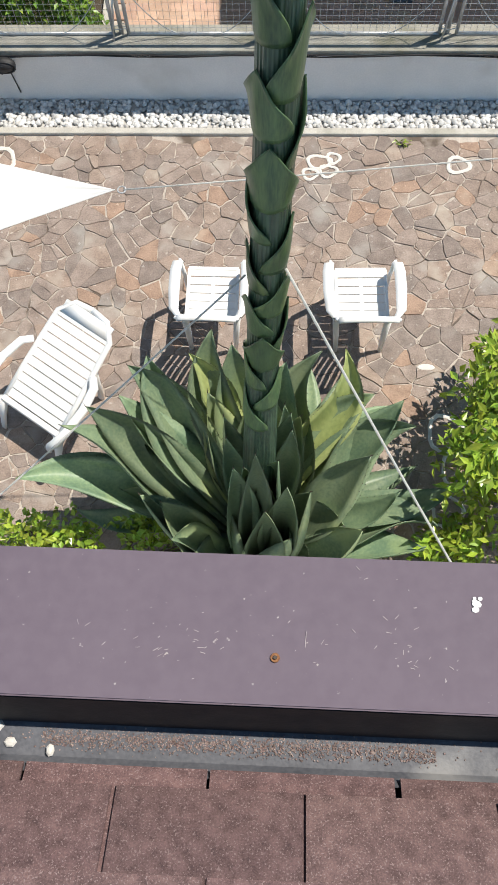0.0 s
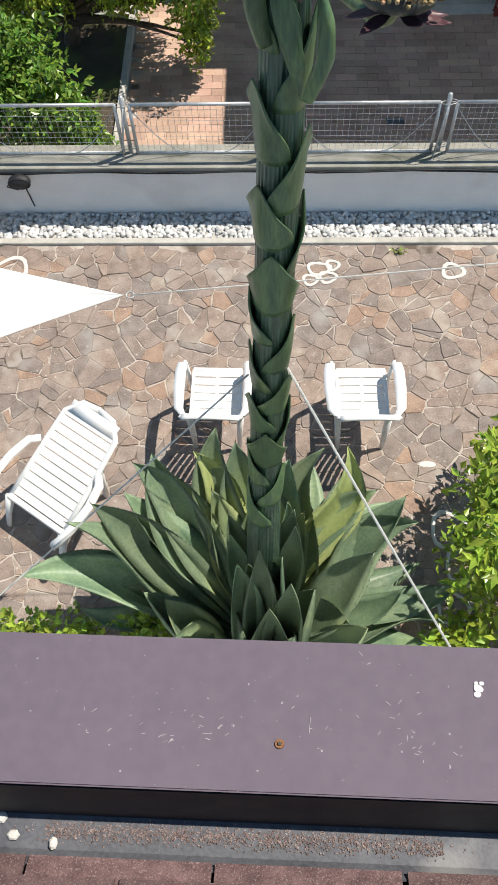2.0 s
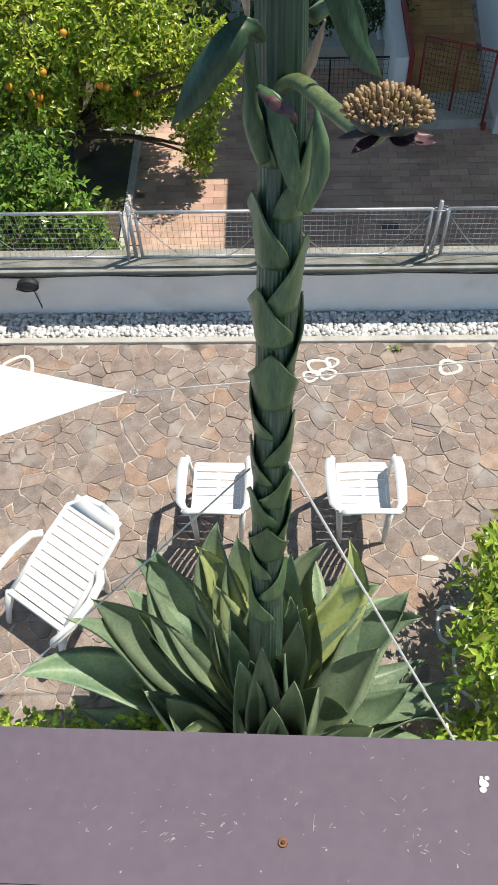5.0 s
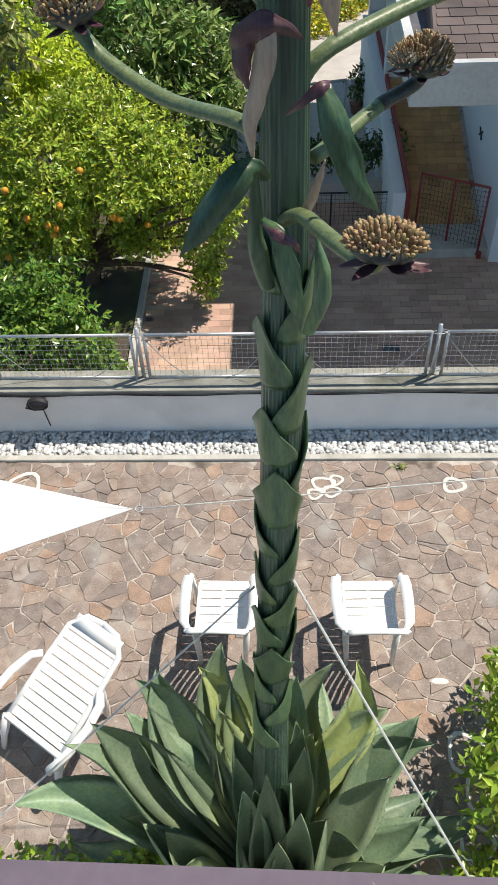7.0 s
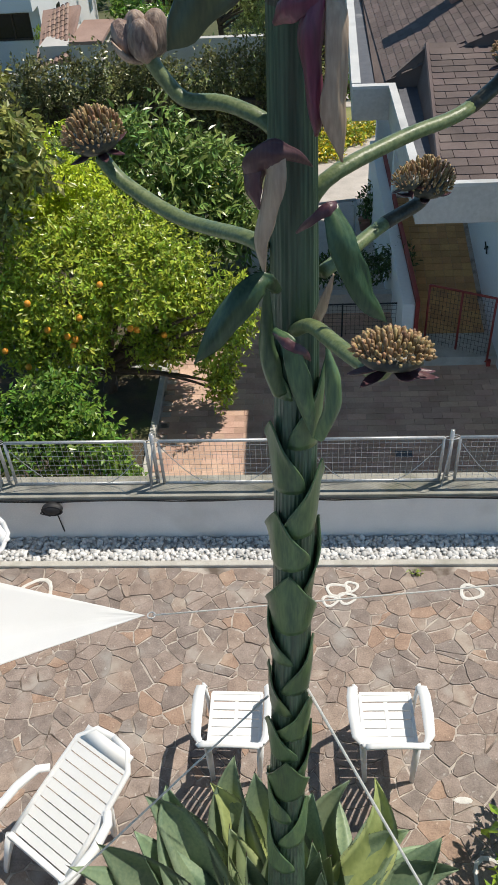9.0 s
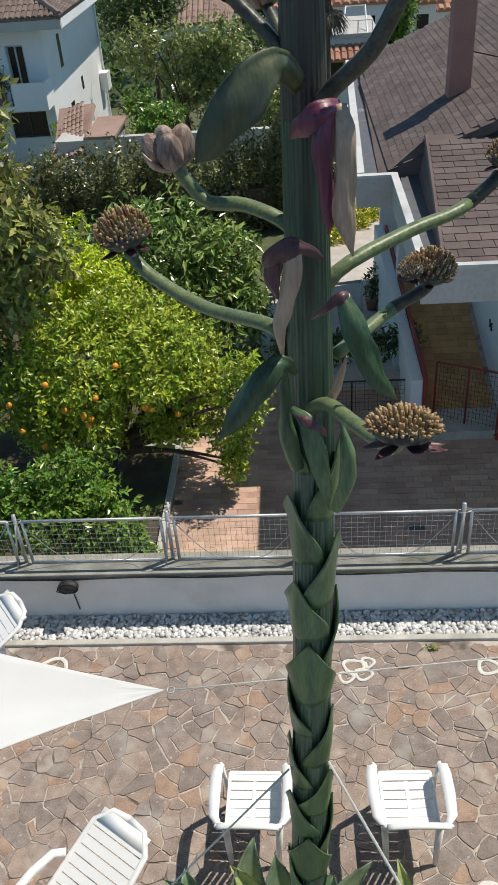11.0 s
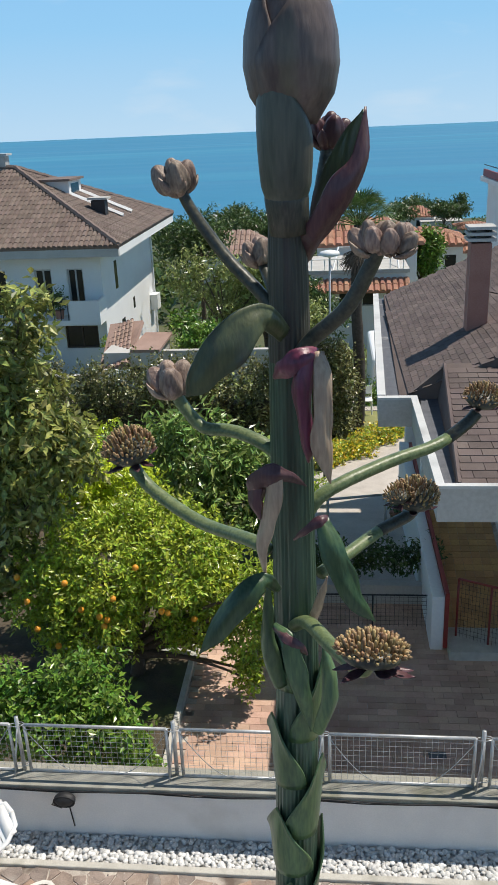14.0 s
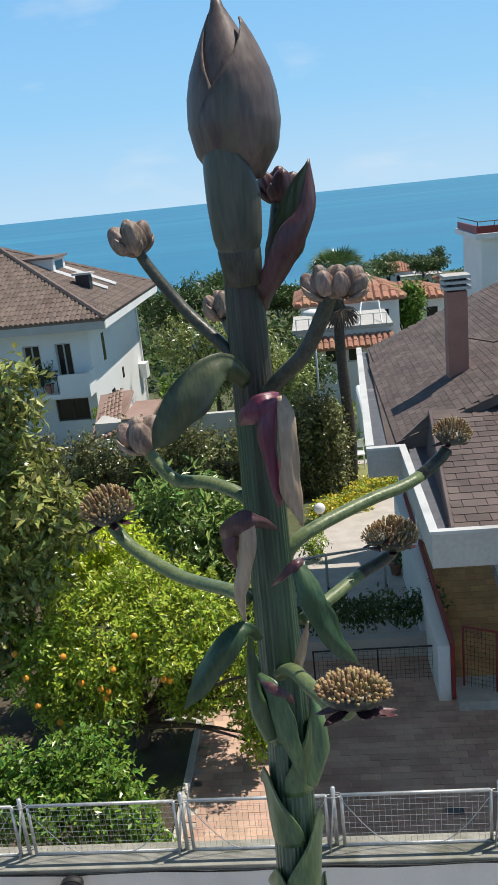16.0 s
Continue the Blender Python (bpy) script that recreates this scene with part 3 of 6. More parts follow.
def lounger():
    """Head end along +y, the seat hinge at the origin."""
    ob = thing("recliner", "white plastic reclining garden seat with slats and arms", "recliner", "white recliners on the patio")
    b = Mesh()
    ang = radians(23)
    ca, sa = math.cos(ang), math.sin(ang)
    L = 0.86
    for i in range(11):
        d = 0.05 + i * (L - 0.14) / 10.5
        w = 0.25 - 0.03 * (i / 10) ** 2
        part("back_slat", Mesh().box((0, d * ca, 0.34 + d * sa), (2 * w, 0.0605, 0.014), Matrix.Rotation(ang, 3, "X")), M_PLASTIC, ob)
    for sx in (-1, 1):
        pts = [(sx * (0.255 - 0.03 * t * t), t * L * ca, 0.335 + t * L * sa) for t in (0, 0.3, 0.6, 0.85)] + [(sx * 0.14, 0.98 * L * ca, 0.335 + 0.98 * L * sa), (0, L * ca, 0.335 + L * sa)]
        b.tube(pts, 0.024, 8, flat=0.7)
    b.box((0, 0.91 * L * ca, 0.34 + 0.91 * L * sa), (0.42, 0.10, 0.018), Matrix.Rotation(ang, 3, "X"))
    part("back_frame", b, M_PLASTIC, ob, smooth=True)
    rounded(part("front_rail", Mesh().box((0, -0.015, 0.335), (0.53, 0.045, 0.05)), M_PLASTIC, ob), 0.012)
    for sx in (-1, 1):
        part("armrest", Mesh().tube([(sx * 0.27, 0.42, 0.55), (sx * 0.33, 0.36, 0.555), (sx * 0.365, 0.2, 0.54), (sx * 0.365, 0.0, 0.52), (sx * 0.34, -0.1, 0.49), (sx * 0.285, -0.13, 0.40), (sx * 0.265, -0.13, 0.33)], [0.03, 0.034, 0.034, 0.034, 0.034, 0.03, 0.03], 8, flat=0.7), M_PLASTIC, ob, smooth=True)
        for y, dy in ((-0.02, 0.12), (0.5, 0.04)):
            part("leg", Mesh().tube([((sx * 0.255 if y < 0 else sx * 0.18), y, 0.33 + max(0, y) * 0.4), ((sx * 0.265 if y < 0 else sx * 0.18), y - dy * 0.6, 0.16), ((sx * 0.275 if y < 0 else sx * 0.18), y - dy, 0.0)], [0.045, 0.032, 0.026], 8, flat=0.6), M_PLASTIC, ob, smooth=True)
    return ob


lo = lounger()
lo.matrix_basis = pose(-1.40, 2.72, 0, 0, 0, -34) @ Matrix.Scale(1.06, 4)
copy_thing(lo, pose(-2.98, 5.05, 0, 0, 0, -52))

# ---- shade sail and ropes ----
tip = Vector((-0.345, 2.88, 2.85))
rows = []
a, b = Vector((-3.6, 3.75, 3.25)), Vector((-3.3, 0.95, 3.25))
for i in range(13):
    t = i / 12
    row = []
    for k in range(13):
        u = k / 12
        p = tip.lerp(a.lerp(b, u), t)
        inward = 0.10 * math.sin(math.pi * t) * (abs(2 * u - 1) ** 2)
        p += Vector((0, inward * (1 if u > 0.5 else -1), -0.10 * math.sin(math.pi * t) * (1 - abs(2 * u - 1))))
        row.append(p)
    rows.append(row)
sail = thing("shade_sail", "taut white triangular shade sail over the patio", "shade sail")
solid(part("cloth", Mesh().grid(rows), M_SAIL, sail, smooth=True), 0.003)
part("corner_ring", Mesh().tube([tip + Vector((0.03 + 0.02 * math.cos(k), 0.02 * math.sin(k), 0)) for k in [i * 0.7 for i in range(10)]], 0.004, 5), M_GALV, sail, smooth=True)


def rope(pts, r, label):
    return tagged(part("rope", Mesh().tube(pts, r, 6), M_ROPE, smooth=True), label, "rope")


def sag(p, q, drop, n=14):
    p, q = Vector(p), Vector(q)
    return [p.lerp(q, i / n) - Vector((0, 0, drop * math.sin(math.pi * i / n))) for i in range(n + 1)]


rope(sag(tip + Vector((0.04, 0, 0)), (4.6, 3.15, 3.25), 0.03), 0.004, "thin rope holding the sail's corner")
rope(sag((0.30, 2.18, 3.24), (-1.64, 0.77, 2.27), 0.015), 0.0045, "white guy rope tied round the agave stalk")
rope(sag((0.46, 2.18, 3.29), (1.32, 1.29, 2.0), 0.01) + [Vector((1.75, 0.85, 1.35))], 0.0065, "white guy rope tied round the agave stalk")

# ---- wall lamp ----
ob = thing("wall_lamp", "small black bulkhead lamp with a cable on the garden wall", "lamp")
part("housing", Mesh().ball((-1.98, 5.96, 0.50), 0.105, 16, 10, (1.0, 0.62, 0.62)), M_BLACK, ob, smooth=True)
part("rim", Mesh().tube([(-1.98 + 0.1 * math.cos(k * 0.4), 5.93, 0.495 + 0.06 * math.sin(k * 0.4)) for k in range(17)], 0.009, 6), M_BLACK, ob, smooth=True)
part("bracket", Mesh().box((-1.98, 6.0, 0.52), (0.05, 0.08, 0.03)), M_BLACK, ob)
part("flex", Mesh().tube([(-2.06, 5.95, 0.5), (-2.12, 5.97, 0.42), (-2.05, 6.02, 0.33), (-1.98, 6.03, 0.40), (-1.95, 6.03, 0.1)], 0.006, 6), M_BLACK, ob, smooth=True)

# ---- agave ----
rng = random.Random(11)
agave = thing("agave", "tall flowering century plant with blue-green rosette and giant stalk", "agave plant", at=(0.35, 2.13, 0.0))
agave_back = Matrix.Translation((-0.35, -2.13, 0))


def apart(name, m, mat, parent=None, label="", smooth=True):
    """A part of the agave, whose mesh is laid out in the world."""
    ob = part(name, m, mat, parent or agave, label, smooth)
    if parent is None:
        ob.matrix_basis = agave_back.copy()
    return ob


def bez(p, q, r, t):
    return p.lerp(q, t).lerp(q.lerp(r, t), t)


def blade(base, mid, tip, width, hollow=0.3, belly=0.4, root=0.55, thick=0.03, n=16, up=None, twist=0.0, snake=0.0, lift=0.0):
    """A thick fleshy blade along a curve; gives the mesh and its two margins."""
    base, mid, tip = Vector(base), Vector(mid), Vector(tip)
    rows, left, right = [], [], []
    for i in range(n + 1):
        t = i / n
        p = bez(base, mid, tip, t)
        d = (bez(base, mid, tip, min(1, t + 0.02)) - bez(base, mid, tip, max(0, t - 0.02))).normalized()
        ref = up or Vector((0, 0, 1))
        side = d.cross(ref)
        if side.length < 0.05:
            side = d.cross(Vector((0, 1, 0.01)))
        side.normalize()
        nrm = side.cross(d).normalized()
        p = p + side * (snake * math.sin(2 * math.pi * t) * t) + nrm * (lift * t ** 5)
        if twist:
            side = (Matrix.Rotation(twist * t, 3, d) @ side).normalized()
            nrm = side.cross(d).normalized()
        if t < belly:
            k = t / belly
            w = root + (1 - root) * (3 * k * k - 2 * k ** 3)
        else:
            k = (t - belly) / (1 - belly)
            w = max(0.015, (1 - k ** 2.3) * (1 - 0.12 * k))
        w *= width / 2
        th = thick * (1 - 0.9 * t) + 0.002
        row = []
        for u in (-1, -0.66, -0.33, 0, 0.33, 0.66, 1):
            row.append(p + side * (w * u) + nrm * (hollow * w * (u * u - 0.3)))
        for u in (0.6, 0.0, -0.6):
            row.append(p + side * (w * u) + nrm * (hollow * w * (u * u - 0.3) - th * (1 - 0.3 * abs(u))))
        rows.append(row)
        left.append(row[0])
        right.append(row[6])
    m = Mesh().grid(rows, True)
    m.f.append(tuple(range(10))[::-1])
    m.f.append(tuple(len(m.v) - 10 + k for k in range(10)))
    return m, left, right


def teeth(left, right, step, size):
    m = Mesh()
    for line, s in ((left, 1), (right, -1)):
        for i in range(2, len(line) - 2):
            a, b = line[i], line[i + 1]
            n = max(1, int((b - a).length / step))
            for k in range(n):
                p = a.lerp(b, (k + 0.5) / n)
                along = (b - a).normalized()
                mid = (left[i] + right[i]) / 2
                out = (p - mid).normalized()
                m.add([p - along * size * 0.45, p + along * size * 0.45, p + out * size - along * size * 0.2, p + Vector((0, 0, size * 0.4))], [(0, 1, 2), (1, 3, 2), (3, 0, 2)])
    return m


# azimuth, reach and tip height of the leaves
OUTER = [(175, 1.60, 0.86), (171, 1.54, 0.84), (159, 1.42, 0.84), (150, 1.35, 0.86), (141, 1.24, 0.83), (133, 1.32, 0.92), (127, 1.30, 0.93), (106, 1.27, 0.97), (100, 1.17, 0.89), (80, 1.08, 0.82),
         (69, 1.20, 0.89), (47, 1.16, 0.77), (39, 1.26, 0.80), (30, 1.24, 0.74), (27, 0.84, 0.85), (-3, 1.22, 0.53)]
INNER = [(-18, 0.74, 1.05), (1, 0.34, 1.14), (-149, 0.23, 1.12), (-175, 0.66, 1.06), (-180, 0.79, 1.00), (-56, 0.37, 1.13), (97, 0.52, 1.33), (92, 0.28, 1.26), (60, 0.59, 1.17), (152, 1.13, 0.70), (83, 0.64, 1.20), (118, 0.77, 1.09)]
PALE = [(115, 1.19, 0.88), (62, 1.26, 0.91)]
CROWN, SPREAD = Vector((0.34, 1.76, 0)), Vector((0.33, 1.91, 0))


def stem(z):
    """The stalk's middle at its foot, level with z."""
    return Vector((0.300 + 0.0272 * z, 2.2 - 0.22 * max(0.0, 2.4 - z), 0))


def leaf(az, reach, tz, width, arch, mat, label="", sway=0.07, wave=0.3, about=None, root=None, face=None):
    a = radians(az)
    d = Vector((math.cos(a), math.sin(a), 0))
    tip_ = (about or SPREAD) + d * reach + Vector((0, 0, tz))
    d = (tip_ - CROWN) * Vector((1, 1, 0))
    d.normalize()
    b0 = CROWN + d * 0.08 + Vector((0, 0, 0.18 + 0.12 * min(1.0, tz)))
    if root:
        b0 = root
    mid_ = b0.lerp(tip_, 0.5) + Vector((0, 0, arch)) + Vector((-d.y, d.x, 0)) * rng.gauss(0, sway)
    m, l, r = blade(b0, mid_, tip_, width, hollow=rng.uniform(0.7, 1.15), belly=0.56, root=0.40, thick=0.04, n=20, snake=rng.gauss(0, 0.075) * min(1, reach), lift=rng.uniform(0.02, 0.20) * min(1, reach), twist=rng.uniform(-wave, wave) * 1.6, up=face or Vector((-d.x * 0.8, -d.y * 0.8, 1)))
    ob = apart("leaf", m, mat, label=label)
    part("margin_teeth", teeth(l, r, 0.035, 0.007), M_SPINE, ob, kind="stuff")
    e = (Vector(l[-1]) - Vector(l[-4])).normalized()
    part("tip_spine", Mesh().tube([Vector(l[-1]), Vector(l[-1]) + e * 0.03], [0.004, 0.0005], 5), M_SPINE, ob)


for az, reach, tz in OUTER:
    rise = 0.08 if az > 165 or az < 0 else 0.36
    leaf(az, reach * (1 - 0.12 * rise), tz + rise, rng.uniform(0.30, 0.38), 0.10 + 0.12 * reach, M_AGAVE, sway=0.09, wave=0.45, about=SPREAD - Vector((0, 0.4 * rise, 0)))
for az, reach, tz in INNER:
    if az < 5:
        x = math.cos(radians(az))
        leaf(az, reach, tz, rng.uniform(0.28, 0.36), 0.06, M_AGAVE, sway=0.03, root=CROWN + Vector((0.25 * x * reach, -0.22, 0.3)))
    else:
        leaf(az, reach, tz + 0.1, rng.uniform(0.28, 0.34), 0.08, M_AGAVE, sway=0.05)
for az, reach, tz in PALE:
    leaf(az, reach * 0.96, tz + 0.36, 0.29, 0.22, M_AGAVEPALE, "pale yellow-green leaf", about=SPREAD - Vector((0, 0.14, 0)))
# young leaves before the stalk's foot
for k, az in enumerate((262, 226, 310, 278)):
    a, tz = radians(az), 1.92 - 0.16 * k
    leaf(az, 0.20 + 0.03 * k, tz, 0.21 + 0.02 * k, 0.0, M_AGAVE, sway=0.03, wave=0.2, about=stem(tz), root=CROWN + Vector((0.14 * math.cos(a), -0.16 - 0.01 * k, 0.28)), face=Vector((-0.35 * math.cos(a), -0.8, 0.5)))
# older leaves below, and the upright heart round the stalk
for k in range(17):
    leaf(k * 137.5 + 20, rng.uniform(1.05, 1.35), rng.uniform(0.30, 0.55), rng.uniform(0.24, 0.30), 0.22, M_AGAVE, wave=0.5)
for k in range(14):
    az = (k * 137.5 + 70) % 360
    leaf(az, rng.uniform(0.75, 1.0) if az < 190 else rng.uniform(0.5, 0.7), rng.uniform(0.75, 1.0), rng.uniform(0.22, 0.28), 0.10, M_AGAVE)
for k in range(9):
    az = (k * 137.5 + 40) % 360
    far = math.sin(radians(az))
    tz = rng.uniform(1.35, 1.85)
    leaf(az, 0.20 + 0.08 * far + 0.3 * (1.75 - tz), tz, rng.uniform(0.19, 0.24), 0.03, M_AGAVE, sway=0.03, about=stem(tz))


def axis(z):
    return Vector((0.300 + 0.0272 * min(z, 4.8), 2.2 - 0.22 * max(0.0, 2.4 - z), z))


def girth(z):
    pts = ((0.2, 0.12), (1.0, 0.105), (2.3, 0.082), (3.5, 0.072), (4.4, 0.065), (5.0, 0.062), (5.4, 0.058), (6.0, 0.05), (6.5, 0.03))
    for (z0, r0), (z1, r1) in zip(pts, pts[1:]):
        if z <= z1:
            return r0 + (r1 - r0) * (z - z0) / (z1 - z0)
    return 0.03


for z0, z1, mat, words in ((0.25, 5.78, M_STALK, "thick ribbed green flower stalk"), (5.78, 6.45, M_STALKTOP, "dark olive-brown ribbed upper stalk")):
    rows = []
    n = int((z1 - z0) / 0.09)
    for i in range(n + 1):
        z = z0 + (z1 - z0) * i / n
        p, r = axis(z), girth(z)
        row = []
        for k in range(160):
            a = 2 * math.pi * k / 160
            rr = r * (1 + 0.014 * math.sin(a * 31 + 0.6 * math.sin(z * 3)) + 0.014 * math.sin(a * 13 + z) + 0.03 * math.sin(a * 3 + 2 * z))
            row.append(p + Vector((rr * math.cos(a), rr * math.sin(a), 0)))
        rows.append(row)
    apart("stalk", Mesh().grid(rows, True), mat, label=words)


def clasp(z0, az, length, spread, flare, mat, curl=0.0):
    """A bract that wraps the stalk and ends in a point."""
    rows = []
    n, mseg = 14, 10
    for i in range(n + 1):
        t = i / n
        z = z0 + length * t
        half = spread * (1 - t ** 0.95) ** 0.9 * (0.95 + 0.12 * math.sin(math.pi * min(1, t * 1.6)))
        half = max(half, 0.015)
        r = girth(z) + 0.004 + 0.007 * math.sin(math.pi * min(1, t * 1.2)) + flare * t ** 3
        p = axis(z)
        row = []
        for k in range(mseg + 1):
            u = 2 * k / mseg - 1
            a = az + half * u
            rr = r + 0.015 * (abs(u) ** 4) * math.sin(math.pi * t) - 0.006 * (1 - t)
            row.append(p + Vector((rr * math.cos(a), rr * math.sin(a), -curl * t ** 4 * 0.05 + 0.012 * abs(u) * (1 - t))))
        rows.append(row)
    ob = apart("bract", Mesh().grid(rows), mat)
    return solid(ob, 0.006, 1)


z, k = 1.93, 0
while z < 4.80:
    az = radians((196, -14, 178, -100, 8, 215, -30)[k % 7]) + rng.gauss(0, 0.16)
    clasp(z, az, rng.uniform(0.30, 0.40), rng.uniform(1.6, 2.05), rng.uniform(0.002, 0.022), M_BRACT, rng.random())
    z += rng.uniform(0.145, 0.20)
    k += 1

# ---- agave: branches, flower heads, large bracts ----


def flower_head(parent, c, size, tilt, n=150, seed=1, dome=0.44):
    """A flat-topped umbel of club-shaped buds."""
    r = random.Random(seed)
    c = Vector(c)
    rot = Euler((tilt[0], tilt[1], 0)).to_matrix()
    m = Mesh()
    g = math.pi * (3 - math.sqrt(5))
    for i in range(n):
        f = (i + 0.5) / n
        th = math.acos(1 - 0.98 * f)
        ph = i * g
        d = Vector((math.sin(th) * math.cos(ph), math.sin(th) * math.sin(ph), math.cos(th)))
        d = (d + Vector((r.gauss(0, 0.05), r.gauss(0, 0.05), r.gauss(0, 0.05)))).normalized()
        tip_ = Vector((d.x * size * 0.5, d.y * size * 0.5, d.z * size * dome + 0.02 * size)) * r.uniform(0.94, 1.05)
        root = Vector((tip_.x * 0.86, tip_.y * 0.86, tip_.z * 0.5))
        d2 = (tip_ - root).normalized()
        w = size * 0.024
        m.tube([c + rot @ root, c + rot @ (root + (tip_ - root) * 0.5), c + rot @ (tip_ * 0.97), c + rot @ (tip_ + d2 * 0.002)], [w * 0.55, w, w * 1.05, w * 0.4], 5)
    head = part("flower_head", m, M_FLOWERBUD, parent, "dense umbel of brownish yellow flower buds", True, "stuff")
    core = Mesh().ball(c - rot @ Vector((0, 0, size * 0.02)), size * 0.40, 14, 7, (1, 1, dome * 1.2), rot)
    part("umbel_core", core, M_BRANCHDARK, parent, smooth=True)
    for k in range(6):
        a = k * 1.05 + r.random()
        o = Vector((math.cos(a), math.sin(a), 0))
        b0 = c + rot @ (o * size * 0.12 + Vector((0, 0, -size * 0.16)))
        m2, _, _ = blade(b0, c + rot @ (o * size * 0.36 + Vector((0, 0, -size * 0.24))), c + rot @ (o * size * (0.42 + 0.2 * r.random()) + Vector((0, 0, -size * r.uniform(0.1, 0.3)))), size * 0.16, thick=0.003, n=7)
        part("umbel_bract", m2, M_BRACTRED, parent, smooth=True)
    return head


def closed_bud(parent, c, size, axis_dir, seed=1, mat=None):
    """A tight cluster of plump, wrinkled young buds, each pointed at its top."""
    r = random.Random(seed)
    c, d = Vector(c), Vector(axis_dir).normalized()
    q = d.to_track_quat("Z", "Y").to_matrix()
    lobes = [(k * 1.5 + r.random() * 0.5, 0.30, 0.42, 0.30 + 0.08 * r.random()) for k in range(4)] + [(0.0, 0.0, 0.62, 0.26)]
    for a, off, high, rad in lobes:
        o = Vector((math.cos(a), math.sin(a), 0))
        lean = (Vector((0, 0, 1)) + o * off * 1.3).normalized()
        turn = q @ lean.to_track_quat("Z", "Y").to_matrix()
        base = c + q @ (o * size * off + Vector((0, 0, size * high)))
        phase, rows = r.random() * 6, []
        for i in range(13):
            t = math.pi * i / 12
            row = []
            for k in range(24):
                b = 2 * math.pi * k / 24
                fold = 1 + 0.10 * math.sin(5 * b + phase + 0.8 * t) + 0.05 * math.sin(11 * b + phase)
                w = size * rad * math.sin(t) ** 0.85 * fold * (1 - 0.16 * (1 - math.cos(t)))
                h = -math.cos(t) * size * rad * (1.30 if t > 1.57 else 1.05)
                row.append(base + turn @ Vector((w * math.cos(b), w * math.sin(b), h)))
            rows.append(row)
        part("young_bud", Mesh().grid(rows, True), mat or M_BUDBROWN, parent, smooth=True)
    for k in range(5):
        a = k * 1.26 + r.random()
        o = Vector((math.cos(a), math.sin(a), 0))
        m, _, _ = blade(c + q @ (o * size * 0.08), c + q @ (o * size * 0.52 + Vector((0, 0, size * 0.08))), c + q @ (o * size * 0.60 + Vector((0, 0, size * r.uniform(0.35, 0.6)))), size * 0.42, hollow=0.5, belly=0.5, root=0.6, thick=size * 0.04, n=8, up=-(q @ o) + d * 0.01)
        part("bud_scale", m, mat or M_BUDBROWN, parent, smooth=True)


def branch(pts, r0, r1, dark_from, label):
    """A branch through points, its outer stretch darker."""
    ps = [Vector(p) for p in pts]
    line = []
    n = 18
    for i in range(n + 1):
        t = i / n * (len(ps) - 1)
        k = min(int(t), len(ps) - 2)
        a, b, c, d = ps[max(k - 1, 0)], ps[k], ps[k + 1], ps[min(k + 2, len(ps) - 1)]
        u = t - k
        line.append(0.5 * ((2 * b) + (c - a) * u + (2 * a - 5 * b + 4 * c - d) * u * u + (3 * b - a - 3 * c + d) * u ** 3))
    rad = [r0 + (r1 - r0) * i / n for i in range(n + 1)]
    cut = round(n * dark_from)
    ob = apart("branch", Mesh().tube(line[:cut + 1], rad[:cut + 1], 10, flat=0.85), M_BRANCH if cut > 2 else M_BRANCHDARK, label=label)
    if 2 < cut < n:
        part("branch_end", Mesh().tube(line[cut:], [x * 1.04 for x in rad[cut:]], 10, flat=0.85), M_BRANCHDARK, ob, "darker end of the branch", True)
    elif cut <= 2:
        part("branch_end", Mesh().tube(line[cut:], rad[cut:], 10, flat=0.85), M_BRANCHDARK, ob, smooth=True)
    return ob


b = branch([(0.43, 2.14, 5.02), (0.47, 2.05, 5.09), (0.53, 1.88, 5.14), (0.60, 1.74, 5.17), (0.615, 1.71, 5.22)], 0.022, 0.019, 1.0, "short pale green flower branch")
flower_head(b, (0.622, 1.71, 5.235), 0.172, (-0.34, 0.05), 210, 1, 0.32)
b = branch([(0.36, 2.2, 5.22), (0.31, 2.24, 5.235), (0.12, 2.45, 5.19), (-0.05, 2.58, 5.24), (-0.12, 2.63, 5.30)], 0.024, 0.022, 1.0, "arching pale green flower branch")
flower_head(b, (-0.13, 2.635, 5.355), 0.185, (0.1, -0.15), 150, 2)
b = branch([(0.50, 2.24, 5.13), (0.58, 2.34, 5.14), (0.68, 2.46, 5.155), (0.765, 2.5, 5.185), (0.79, 2.5, 5.215)], 0.021, 0.02, 0.5, "flower branch, green then dark")
flower_head(b, (0.79, 2.5, 5.25), 0.155, (0.05, 0.1), 150, 3)
flower_head(b, (0.735, 2.46, 5.275), 0.09, (0.1, -0.25), 70, 13)
b = branch([(0.46, 2.2, 5.33), (0.52, 2.22, 5.40), (0.70, 2.35, 5.435), (0.84, 2.44, 5.45), (0.93, 2.5, 5.49), (0.965, 2.52, 5.52)], 0.023, 0.019, 0.66, "long arching flower branch, green then dark")
flower_head(b, (0.98, 2.525, 5.56), 0.12, (0.05, 0.15), 120, 4)
b = branch([(0.42, 2.2, 5.47), (0.37, 2.23, 5.525), (0.27, 2.28, 5.555), (0.18, 2.31, 5.555), (0.13, 2.32, 5.605), (0.10, 2.32, 5.655)], 0.022, 0.02, 1.0, "curved green flower branch")
closed_bud(b, (0.095, 2.32, 5.645), 0.11, (-0.15, 0, 1), 5)
b = branch([(0.41, 2.2, 5.88), (0.36, 2.21, 5.95), (0.27, 2.25, 6.04), (0.19, 2.27, 6.15), (0.165, 2.27, 6.20)], 0.020, 0.016, 0.0, "dark young flower branch")
closed_bud(b, (0.16, 2.27, 6.19), 0.095, (-0.2, 0, 1), 6)
